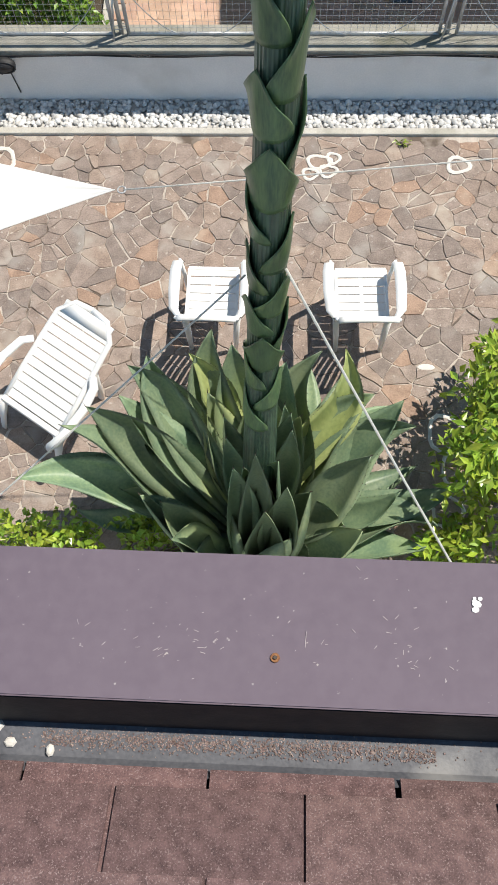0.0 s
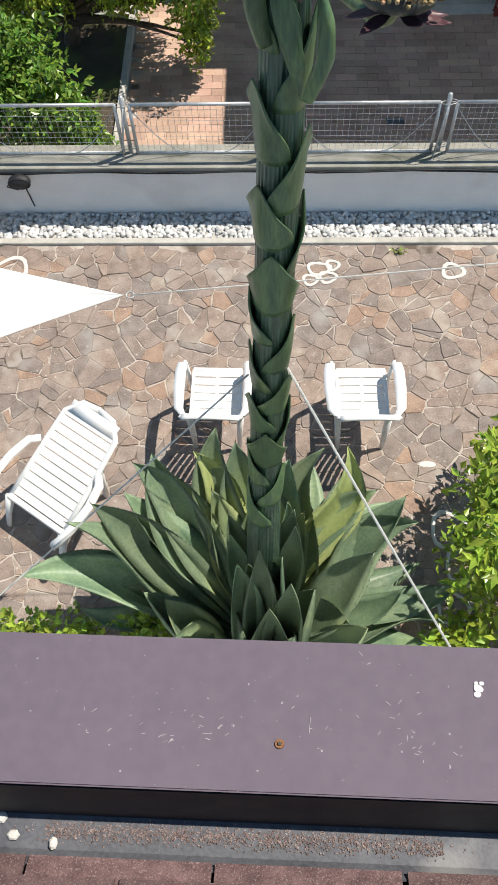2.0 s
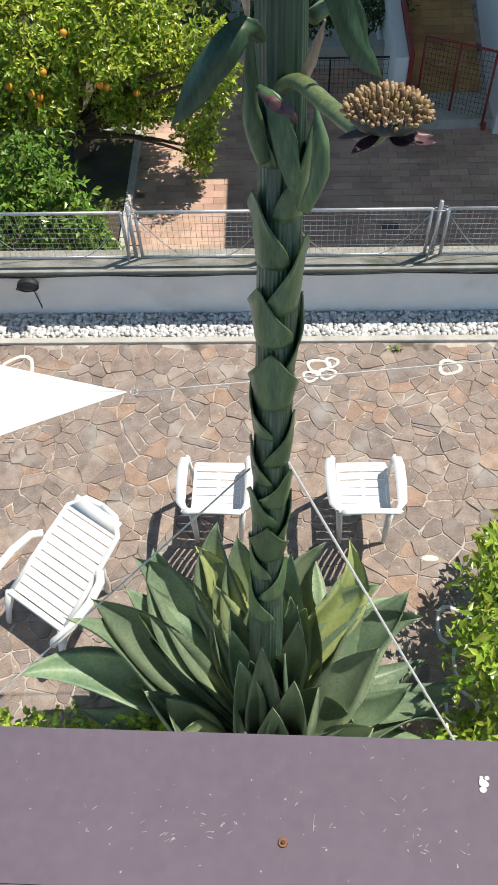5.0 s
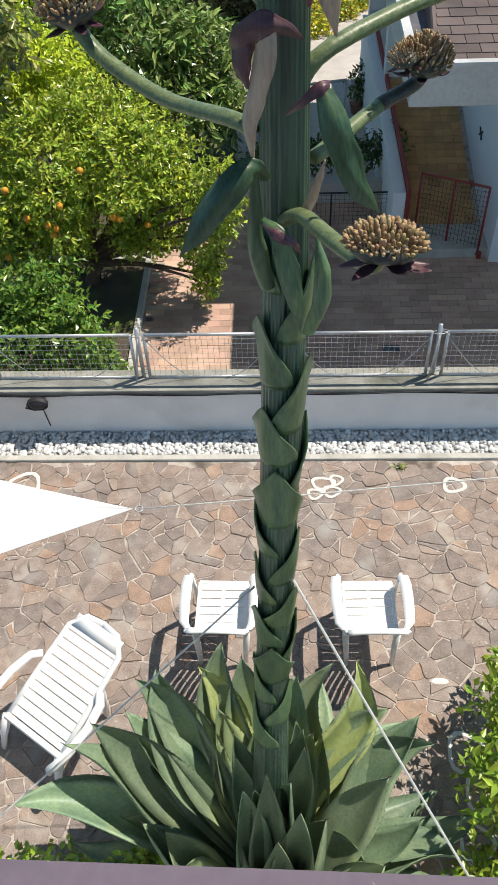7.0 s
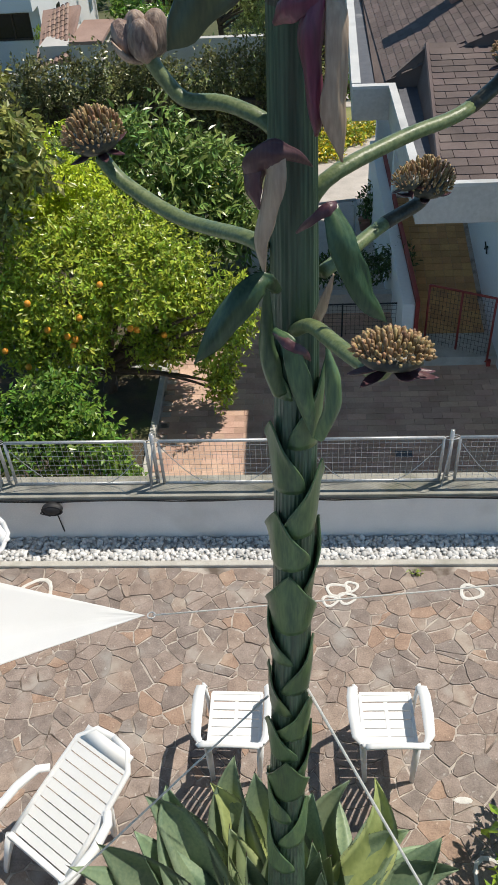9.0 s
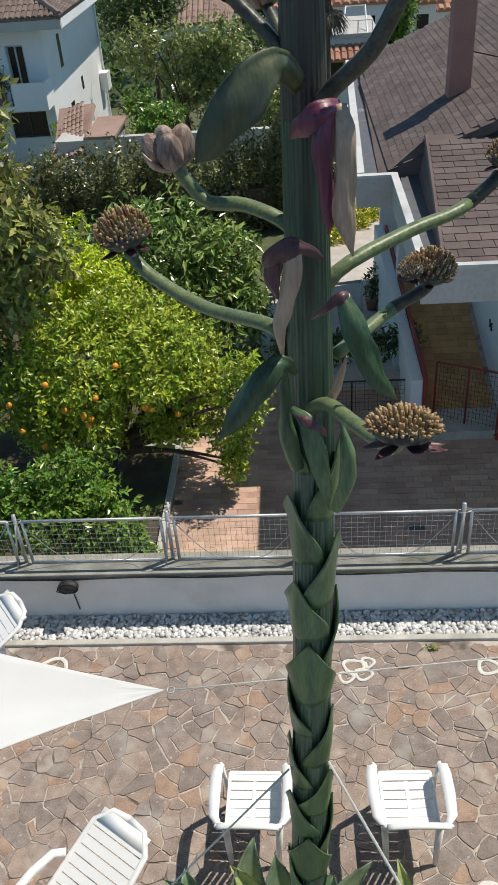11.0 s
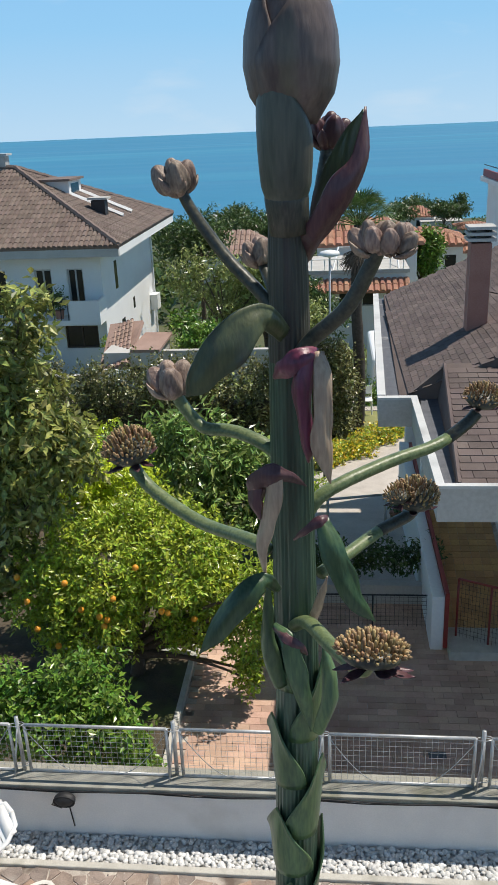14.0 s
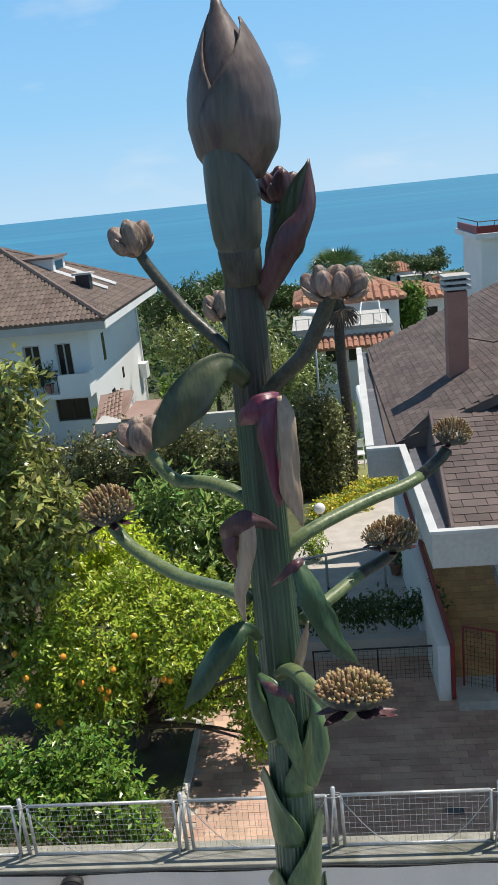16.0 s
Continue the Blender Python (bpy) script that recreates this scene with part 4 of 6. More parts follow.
b = branch([(0.44, 2.18, 5.78), (0.49, 2.14, 5.85), (0.57, 2.1, 5.93), (0.62, 2.08, 6.02), (0.645, 2.07, 6.08)], 0.024, 0.021, 0.0, "dark young flower branch")
closed_bud(b, (0.635, 2.07, 6.06), 0.085, (-0.25, 0, 1), 7)
closed_bud(b, (0.675, 2.06, 6.06), 0.08, (0.25, -0.2, 1), 8)
b = branch([(0.43, 2.25, 5.84), (0.38, 2.36, 5.93), (0.345, 2.45, 5.99)], 0.018, 0.014, 0.0, "dark young flower branch behind the stalk")
closed_bud(b, (0.34, 2.45, 5.98), 0.085, (-0.1, 0.2, 1), 9)
b = branch([(0.46, 2.25, 6.02), (0.50, 2.31, 6.14), (0.53, 2.36, 6.30)], 0.02, 0.016, 0.0, "dark young flower branch at the top")
closed_bud(b, (0.53, 2.365, 6.28), 0.095, (0.1, 0, 1), 10, M_BRACTRED)


def ribbon(points, widths, mat, inside, label="", face=(0, -1, 0.2), cup=0.4, n=20, curl=0.0):
    """A fleshy bract along a curve, its outer and inner skins of two colours; cup bends its margins."""
    ps = [Vector(p) for p in points]
    rows = []
    for i in range(n + 1):
        t = i / n * (len(ps) - 1)
        k = min(int(t), len(ps) - 2)
        a, b, c, d = ps[max(k - 1, 0)], ps[k], ps[k + 1], ps[min(k + 2, len(ps) - 1)]
        u = t - k
        p = 0.5 * ((2 * b) + (c - a) * u + (2 * a - 5 * b + 4 * c - d) * u * u + (3 * b - a - 3 * c + d) * u ** 3)
        v = 0.5 * ((c - a) + 2 * (2 * a - 5 * b + 4 * c - d) * u + 3 * (3 * b - a - 3 * c + d) * u * u)
        w = 0.42 * (widths[k] + (widths[k + 1] - widths[k]) * (u * u * (3 - 2 * u)))
        side = v.cross(Vector(face)).normalized()
        out = side.cross(v).normalized()
        side = (Matrix.Rotation(curl * i / n, 3, v.normalized()) @ side).normalized()
        row = []
        for j in range(9):
            q = j / 4 - 1
            row.append(p + side * (w * q * (1 + 0.06 * math.sin(i * 0.9 + 2 * q))) + out * (cup * w * (0.4 - q * q) * 1.3 + 0.09 * w * math.sin(i * 0.55 + 3 * q) + (0.35 * w * abs(q) ** 5 if cup < 0.65 else 0.0)))
        rows.append(row)
    ob = apart("large_bract", Mesh().grid(rows), mat, label=label)
    ob.data.materials.append(inside)
    mod = ob.modifiers.new("thickness", "SOLIDIFY")
    mod.thickness, mod.offset, mod.material_offset = 0.006, 0, 1
    return ob


# broad olive bract hanging out
ribbon([(0.42, 2.14, 5.86), (0.375, 2.06, 5.925), (0.30, 2.0, 5.875), (0.235, 1.98, 5.80), (0.195, 1.98, 5.755)], (0.05, 0.075, 0.125, 0.085, 0.004), M_BRACTTOP, M_BRACTTOP, "broad olive bract hanging outwards", (0.3, -1, 0.25), 0.35)
# wine-red hood with a pale hanging tongue
ribbon([(0.395, 2.10, 5.765), (0.425, 2.05, 5.80), (0.465, 2.04, 5.825), (0.505, 2.08, 5.82)], (0.012, 0.058, 0.072, 0.05), M_BRACTWINE, M_BRACTWINE, "wine-red hood of a folded bract", (0, -1, 0.3), 0.5)
ribbon([(0.475, 2.05, 5.83), (0.462, 2.03, 5.76), (0.468, 2.03, 5.68), (0.475, 2.04, 5.60), (0.478, 2.06, 5.555)], (0.05, 0.055, 0.038, 0.030, 0.004), M_BRACTWINE, M_BRACTPALE, "wine-red bract folded downwards", (-0.2, -1, 0.1), 0.9)
ribbon([(0.505, 2.07, 5.835), (0.515, 2.04, 5.78), (0.515, 2.03, 5.69), (0.512, 2.03, 5.61), (0.532, 2.04, 5.505)], (0.035, 0.052, 0.058, 0.066, 0.004), M_BRACTPALE, M_BRACTRED, "pale tan bract lining hanging down", (0.35, -1, 0.1), 0.45)
# purple hood with a twisted tan tail
ribbon([(0.345, 2.08, 5.44), (0.35, 2.05, 5.50), (0.385, 2.03, 5.535), (0.425, 2.04, 5.525), (0.47, 2.07, 5.485)], (0.03, 0.07, 0.06, 0.035, 0.004), M_BRACTRED, M_BRACTRED, "purple hood of a folded bract", (0, -1, 0.25), 0.5)
ribbon([(0.392, 2.04, 5.545), (0.388, 2.03, 5.46), (0.368, 2.04, 5.38), (0.352, 2.05, 5.31), (0.358, 2.07, 5.225)], (0.05, 0.058, 0.052, 0.046, 0.006), M_BRACTPALE, M_BRACTRED, "tan and purple bract tail hanging down", (-0.35, -1, 0.1), 0.6, curl=0.5)
ribbon([(0.345, 2.06, 5.50), (0.340, 2.05, 5.45), (0.352, 2.05, 5.40)], (0.045, 0.05, 0.008), M_BRACTRED, M_BRACTRED, "dark purple fold of the bract", (-0.6, -1, 0.1), 0.6)
# deep green bract with a pointed tip
ribbon([(0.435, 2.10, 5.315), (0.465, 2.06, 5.36), (0.505, 2.05, 5.395), (0.525, 2.07, 5.385)], (0.006, 0.022, 0.035, 0.03), M_BRACTRED, M_BRACTPALE, "purple rim of a bent bract", (0, -0.8, 0.6), 0.5)
ribbon([(0.51, 2.06, 5.395), (0.535, 2.02, 5.33), (0.565, 2.01, 5.255), (0.60, 2.01, 5.175), (0.648, 2.03, 5.11)], (0.045, 0.075, 0.080, 0.055, 0.004), M_BRACTGREEN, M_BRACTRED, "deep green bract bent outwards", (0.3, -1, 0.25), 0.45)
# dark green bract bent out on the other side
ribbon([(0.385, 2.10, 5.16), (0.355, 2.05, 5.215), (0.305, 2.02, 5.185), (0.24, 2.0, 5.105), (0.178, 2.0, 5.02)], (0.03, 0.06, 0.085, 0.072, 0.004), M_BRACTGREEN, M_BRACTRED, "dark green bract bent outwards", (-0.2, -1, 0.35), 0.6)
# bracts round the lowest flower branch
ribbon([(0.375, 2.09, 5.055), (0.415, 2.04, 5.035), (0.435, 2.03, 4.95), (0.455, 2.04, 4.85), (0.472, 2.07, 4.71)], (0.02, 0.052, 0.070, 0.054, 0.004), M_BRACT, M_BRACTRED, "green bract with a purple brow folded downwards", (0.1, -1, 0.2), 0.5)
ribbon([(0.375, 2.085, 5.05), (0.41, 2.04, 5.045), (0.445, 2.04, 5.02), (0.465, 2.06, 4.98)], (0.012, 0.032, 0.03, 0.006), M_BRACTRED, M_BRACTRED, "purple rim of the folded bract", (0, -0.8, 0.6), 0.5)
ribbon([(0.495, 2.10, 4.68), (0.528, 2.07, 4.80), (0.53, 2.07, 4.90), (0.508, 2.10, 5.00)], (0.04, 0.062, 0.05, 0.004), M_BRACT, M_BRACT, "upright green bract", (0.5, -1, 0.1), 0.7)
ribbon([(0.475, 2.14, 5.02), (0.492, 2.10, 5.10), (0.508, 2.09, 5.16), (0.522, 2.09, 5.21)], (0.03, 0.034, 0.022, 0.003), M_BRACTPALE, M_BRACT, "slender tan bract", (0.3, -1, 0.1), 0.6)
ribbon([(0.375, 2.13, 4.82), (0.355, 2.10, 4.95), (0.352, 2.10, 5.06), (0.365, 2.11, 5.20)], (0.055, 0.066, 0.038, 0.004), M_BRACT, M_BRACT, "upright green bract", (-0.5, -1, 0.1), 0.7)
# pair of upright bracts beside the bud
ribbon([(0.47, 2.22, 6.03), (0.50, 2.17, 6.10), (0.555, 2.15, 6.19), (0.605, 2.17, 6.27), (0.615, 2.20, 6.375)], (0.04, 0.075, 0.085, 0.05, 0.004), M_BRACTRED, M_BRACTTOP, "purple back of an upright bract", (0.45, -1, 0.0), 0.6)
ribbon([(0.50, 2.26, 6.10), (0.545, 2.25, 6.19), (0.58, 2.24, 6.28), (0.612, 2.23, 6.37)], (0.06, 0.115, 0.09, 0.004), M_BRACTTOP, M_BRACTTOP, "upright green bract", (-0.3, -1, 0.1), 0.4)


BUD = ((6.34, 0.040), (6.37, 0.060), (6.41, 0.086), (6.47, 0.097), (6.53, 0.093), (6.58, 0.081), (6.63, 0.060), (6.68, 0.037), (6.72, 0.016), (6.765, 0.002))


def bud_r(z):
    for (z0, r0), (z1, r1) in zip(BUD, BUD[1:]):
        if z <= z1:
            return r0 + (r1 - r0) * max(0, z - z0) / (z1 - z0)
    return 0.002


def shell(z0, z1, az, half, r_at, mat, label, c=(0.455, 2.2), tilt=0.0, rise=0.0):
    """A bract closed round the stalk's top, ending in a point that may lean to one side."""
    rows = []
    n = 22
    for i in range(n + 1):
        t = i / n
        h = half * (1 if t < 0.4 else max(0.02, 1 - ((t - 0.4) / 0.6) ** 1.25))
        row = []
        for k in range(15):
            u = k / 7 - 1
            a = az + tilt * t * t + h * u
            z = z0 + (z1 - z0) * t + rise * (1 - t) * (1 - abs(u)) * 0.0
            r = r_at(z)
            row.append(Vector((c[0] + r * math.cos(a), c[1] + r * math.sin(a), z)))
        rows.append(row)
    return solid(apart("terminal_bract", Mesh().grid(rows), mat, label=label), 0.005, 1)


apart("terminal_bud", Mesh().tube([(0.447 - 0.06 * max(0.0, z - 6.5), 2.2, z) for z, _ in BUD], [r for _, r in BUD], 28), M_BRACTBUD, label="large closed brownish bud at the stalk's top")
shell(6.36, 6.705, radians(168), 1.5, lambda z: bud_r(z) + 0.005, M_BRACTBUD, "grey-purple bract of the closed bud", (0.445, 2.2), tilt=0.55)
shell(6.345, 6.69, radians(-38), 1.65, lambda z: bud_r(z) + 0.010, M_BRACTBUD, "purple-brown bract of the closed bud", (0.447, 2.2), tilt=0.1)
shell(6.17, 6.495, radians(-128), 2.2, lambda z: 0.034 + 0.016 * min(1, (z - 6.17) / 0.04) ** 0.5 + 0.011 * math.sin(math.pi * min(1, (z - 6.17) / 0.32)), M_SHEATH, "grey-olive bract clasping the stalk's top", (0.432, 2.165), tilt=-0.35)
apart("bract_collar", Mesh().tube([(0.436, 2.18, 6.10), (0.434, 2.175, 6.15), (0.432, 2.168, 6.185), (0.432, 2.165, 6.20)], [0.0465, 0.051, 0.053, 0.048], 20), M_STALKTOP, label="dark collar under the clasping bract")

# ---- foliage helpers ----


def leaf_cloud(name, blobs, count, size, mat, parent=None, seed=1, shell=0.6, flat=1.0, droop=0.2, narrow=0.42, label="", kind="stuff", sprig=1):
    """Many folded leaves through ellipsoids (centre, radii), denser to the outside; sprig sets how many grow on one twig."""
    r = np.random.RandomState(seed)
    leaves, count = count, max(1, count // sprig)
    vol = np.array([b[1][0] * b[1][1] + b[1][1] * b[1][2] + b[1][0] * b[1][2] for b in blobs])
    pick = r.choice(len(blobs), count, p=vol / vol.sum())
    cen, rad = np.array([b[0] for b in blobs])[pick], np.array([b[1] for b in blobs])[pick]
    d = r.normal(size=(count, 3))
    d /= np.linalg.norm(d, axis=1)[:, None]
    lump = 1 + 0.30 * np.sin(d[:, 0] * 5 + pick) * np.sin(d[:, 1] * 6 + 2 * pick) + 0.15 * np.sin(d[:, 2] * 9 + pick)
    rr = (shell + (1 - shell) * r.rand(count) ** 0.6) * lump
    pos = cen + d * rad * rr[:, None]
    along = d * 0.7 + r.normal(size=(count, 3)) * 0.75
    along[:, 2] -= droop
    along /= np.linalg.norm(along, axis=1)[:, None]
    if sprig > 1:
        pos, d, twig = (np.repeat(a, sprig, 0) for a in (pos, d, along))
        count = len(pos)
        reach = np.tile(np.linspace(-0.5, 0.5, sprig), count // sprig)[:, None]
        spread = r.normal(size=(count, 3))
        spread -= twig * (spread * twig).sum(1)[:, None]
        spread /= np.linalg.norm(spread, axis=1)[:, None] + 1e-9
        pos = pos + twig * reach * size * 2.6 + spread * size * 0.42
        along = twig * 0.55 + spread * 0.8 - np.array([0, 0, droop])
        along /= np.linalg.norm(along, axis=1)[:, None]
    nrm = d * 0.5 + r.normal(size=(count, 3)) * 0.5 + np.array([0, 0, flat])
    side = np.cross(along, nrm)
    side /= np.linalg.norm(side, axis=1)[:, None] + 1e-9
    up = np.cross(side, along)
    s = (size * (0.6 + 0.7 * r.rand(count)))[:, None]
    base, tip_ = pos - along * s * 0.5, pos + along * s * 0.5
    mid = pos - along * s * 0.05
    lf, rt = mid + side * s * narrow * 0.5 + up * s * 0.09, mid - side * s * narrow * 0.5 + up * s * 0.09
    v = np.stack([base, rt, tip_, lf], 1).reshape(-1, 3)
    q = np.arange(count)[:, None] * 4
    f = np.concatenate([q + np.array([0, 1, 2]), q + np.array([0, 2, 3])])
    me = bpy.data.meshes.new(name)
    me.from_pydata(v.tolist(), [], f.tolist())
    me.materials.append(mat)
    ob = new(name, me)
    ob.parent = parent
    return tagged(ob, label, kind=kind)


def tree(name, label, foot, blobs, count, size, mat, trunk_r=0.08, seed=1, category="tree", shell=0.6, group="", narrow=0.42, bark=None, sprig=8):
    ob = thing(name, label, category, group, foot)
    r = random.Random(seed)
    f = Vector(foot)
    loc = [(tuple(Vector(c) - f), rad) for c, rad in blobs]
    zt = min(c[2] - rad[2] * 0.5 for c, rad in loc)
    zt = max(0.15, zt)
    part("trunk", Mesh().tube([(0, 0, -0.1), (trunk_r * 0.4, 0.02, zt * 0.5), (0, trunk_r * 0.3, zt), (0.02, 0, zt + 0.3)], [trunk_r * 1.25, trunk_r, trunk_r * 0.85, trunk_r * 0.5], 9), bark or M_BARK, ob, smooth=True)
    for c, rad in loc:
        for k in range(2):
            e = Vector(c) + Vector((r.gauss(0, rad[0] * 0.4), r.gauss(0, rad[1] * 0.4), rad[2] * 0.3 * k))
            s0 = Vector((0, 0, zt * r.uniform(0.7, 1.05)))
            q = s0.lerp(e, 0.5) + Vector((0, 0, 0.12 * (e - s0).length))
            part("limb", Mesh().tube([bez(s0, q, e, t / 6) for t in range(7)], [trunk_r * 0.5 * (1 - 0.13 * t) for t in range(7)], 6), bark or M_BARK, ob, smooth=True)
    leaf_cloud("crown", loc, count, size, mat, ob, seed, shell, narrow=narrow, sprig=sprig)
    return ob


def shrub(name, label, foot, blobs, count, size, mat, seed=1, category="shrub", shell=0.3, narrow=0.42, droop=0.2, sprig=7):
    ob = thing(name, label, category, "", foot)
    r = random.Random(seed)
    f = Vector(foot)
    loc = [(tuple(Vector(c) - f), rad) for c, rad in blobs]
    for c, rad in loc:
        for k in range(3):
            e = Vector(c) + Vector((r.gauss(0, rad[0] * 0.35), r.gauss(0, rad[1] * 0.35), rad[2] * 0.3))
            part("stem", Mesh().tube([(c[0] * 0.3, c[1] * 0.3, -0.05), (c[0] * 0.7, c[1] * 0.7, c[2] * 0.5), e], [0.014, 0.011, 0.004], 5), M_BARK, ob, smooth=True)
    leaf_cloud("foliage", loc, count, size, mat, ob, seed, shell, narrow=narrow, droop=droop, sprig=sprig)
    return ob


# ---- plants on the patio ----
shrub("citrus_shrub", "bright green citrus shrub beside the patio", (2.05, 2.3, 0), [((2.05, 2.75, 0.75), (0.30, 0.36, 0.5)), ((1.85, 2.25, 0.85), (0.30, 0.36, 0.55)), ((2.3, 2.0, 0.9), (0.55, 0.5, 0.65)), ((1.66, 1.75, 0.5), (0.22, 0.28, 0.4)), ((2.12, 3.15, 0.5), (0.18, 0.22, 0.35))], 3800, 0.098, M_LEMON, 3)
shrub("low_shrub", "low yellow-green shrub along the house wall", (-0.9, 1.55, 0), [((-1.35, 1.82, 0.32), (0.26, 0.17, 0.26)), ((-1.0, 1.80, 0.34), (0.2, 0.16, 0.24)), ((-0.52, 1.82, 0.36), (0.16, 0.13, 0.22)), ((-0.2, 1.78, 0.30), (0.14, 0.10, 0.2)), ((1.3, 1.5, 0.3), (0.15, 0.15, 0.3))], 1500, 0.062, M_LEMON, 4, narrow=0.62)
shrub("weed_tuft", "tuft of weeds growing in a paving joint", (1.55, 5.5, 0), [((1.55, 5.54, 0.02), (0.06, 0.03, 0.035))], 50, 0.035, M_LEMON, 5, "weed")

# ---- garden beyond the wall ----
m = Mesh().box((1.3, 8.75, G - 0.11), (5.4, 4.9, 0.2))
drive = tagged(part("driveway", m, M_MORTAR), "driveway of pinkish brick pavers, half in shade", "driveway", kind="structure")
m = Mesh()
m.box((-1.38, 8.05, G + 0.03), (0.07, 3.6, 0.12)).box((-2.3, 9.62, G + 0.03), (1.9, 0.07, 0.12))
tagged(part("bed_kerb", m, M_CONCRETE), "pale concrete kerb round the tree bed", "kerb", kind="structure")
m = Mesh().box((-4.9, 10.0, G - 0.06), (7.0, 7.6, 0.12))
tagged(part("soil_bed", m, M_SOIL), "dark soil of the citrus garden", "soil", kind="structure")

shrub("fence_bush", "bright green bush growing behind the fence", (-2.3, 7.1, G), [((-2.55, 6.95, 0.55), (0.55, 0.4, 0.6)), ((-1.85, 6.95, 0.35), (0.45, 0.38, 0.6)), ((-3.2, 7.1, 0.6), (0.5, 0.45, 0.6)), ((-2.2, 7.3, 0.7), (0.5, 0.45, 0.5)), ((-1.45, 6.75, 0.1), (0.25, 0.25, 0.45))], 9500, 0.082, M_SHRUB, 6, narrow=0.5)
orange = tree("orange_tree", "sunlit orange tree with ripe fruit beside the driveway", (-2.1, 9.2, G), [((-2.35, 9.1, 1.2), (0.85, 0.85, 0.65)), ((-1.4, 9.2, 1.2), (0.72, 0.75, 0.62)), ((-2.95, 9.0, 0.95), (0.55, 0.7, 0.62)), ((-0.98, 9.3, 0.85), (0.42, 0.5, 0.6)), ((-1.85, 9.7, 1.5), (0.7, 0.6, 0.42)), ((-2.5, 8.75, 0.45), (0.6, 0.45, 0.42)), ((-0.55, 8.8, 0.35), (0.26, 0.28, 0.5)), ((-0.32, 8.7, 0.95), (0.28, 0.3, 0.5)), ((-1.25, 9.0, 0.45), (0.42, 0.4, 0.35)), ((-0.50, 8.55, -0.02), (0.16, 0.18, 0.22))], 38000, 0.078, M_CITRUS, 0.09, 7)
r = random.Random(8)
for x, y, z in ((-2.45, 8.45, 0.75), (-2.2, 8.35, 0.72), (-2.12, 8.38, 0.66), (-2.16, 8.36, 0.58), (-1.75, 8.5, 1.3), (-1.5, 8.55, 0.68), (-1.42, 8.55, 0.66), (-1.35, 8.6, 0.8), (-3.0, 8.4, 0.5), (-3.1, 8.45, 0.85), (-2.55, 8.3, 1.2), (-1.15, 8.75, 0.45), (-2.0, 8.3, 1.0), (-3.2, 8.5, 1.15), (-2.75, 8.35, 0.3)):
    part("orange", Mesh().ball((x + 2.1, y - 9.3, z - G + 0.28), 0.04, 10, 7), M_ORANGE, orange, "ripe orange fruit", True)
tree("orange_tree", "yellow-green young orange tree behind the first", (-2.6, 10.6, G), [((-2.75, 10.6, 1.85), (0.45, 0.45, 0.6)), ((-2.3, 10.5, 1.6), (0.42, 0.45, 0.55)), ((-2.9, 10.4, 1.4), (0.45, 0.45, 0.55))], 6500, 0.085, M_YOUNG, 0.06, 9, group="")
tree("lemon_tree", "tall leafy citrus tree in half shade", (-4.2, 9.4, G), [((-3.72, 9.3, 3.3), (0.8, 0.7, 0.8)), ((-4.22, 9.5, 2.3), (0.9, 0.8, 0.9)), ((-3.02, 9.1, 3.1), (0.55, 0.6, 0.6)), ((-3.32, 9.2, 4.1), (0.6, 0.6, 0.6)), ((-4.72, 9.8, 3.6), (0.7, 0.7, 0.7)), ((-3.22, 9.2, 2.2), (0.5, 0.55, 0.6)), ((-2.57, 9.1, 2.75), (0.35, 0.4, 0.4)), ((-2.92, 9.1, 4.45), (0.25, 0.3, 0.35)), ((-3.82, 9.2, 1.2), (0.55, 0.6, 0.7)), ((-4.92, 9.6, 1.6), (0.8, 0.7, 0.8)), ((-4.62, 10.4, 2.8), (0.8, 0.6, 0.8))], 17000, 0.145, M_LEMONTREE, 0.09, 10, narrow=0.44)
tree("loquat_tree", "dark green broad-leaved tree in front of the hedge", (-1.6, 13.2, G), [((-1.8, 13.2, 1.0), (0.8, 0.8, 0.75)), ((-0.95, 13.4, 0.75), (0.6, 0.6, 0.65)), ((-2.6, 13.5, 0.9), (0.8, 0.7, 0.6)), ((-1.3, 12.8, 0.2), (0.8, 0.6, 0.6)), ((-0.55, 12.9, 0.0), (0.4, 0.45, 0.5))], 6500, 0.19, M_LOQUAT, 0.08, 11, narrow=0.34)
tree("loquat_tree", "dark leafy tree at the garden's edge", (-5.2, 14.5, G - 0.4), [((-5.2, 14.5, 0.2), (1.2, 0.9, 0.8)), ((-4.0, 14.3, 0.15), (0.9, 0.8, 0.8)), ((-6.4, 14.4, 0.5), (1.2, 1.0, 1.0))], 8000, 0.15, M_LOQUAT, 0.09, 12, narrow=0.4)

# hedge
blobs = []
r = random.Random(13)
for k in range(34):
    x = -9.6 + 10.4 * (k % 17) / 16
    blobs.append(((x + r.gauss(0, 0.15), 21.5 + r.gauss(0, 0.2) + (0.25 if k > 16 else 0), (-1.5 if k < 17 else -0.38) + r.gauss(0, 0.08)), (0.55, 0.55, 0.85)))
for k in range(8):
    blobs.append(((0.05 + 0.22 * (k % 4), 21.6, (-0.8 if k < 4 else 0.2) + 0.08 * (k % 3)), (0.40, 0.45, 0.75)))
ob = thing("hedge", "tall dark clipped hedge across the garden", "hedge", "", (-4.4, 21.5, -2.0))
leaf_cloud("foliage", [((c[0] + 4.4, c[1] - 21.5, c[2] + 2.0), q) for c, q in blobs], 52000, 0.105, M_HEDGE, ob, 14, 0.45, narrow=0.6)
part("hedge_core", Mesh().box((-0.1, 0.15, 0.4), (10.2, 0.35, 1.6)), M_BARK, ob)

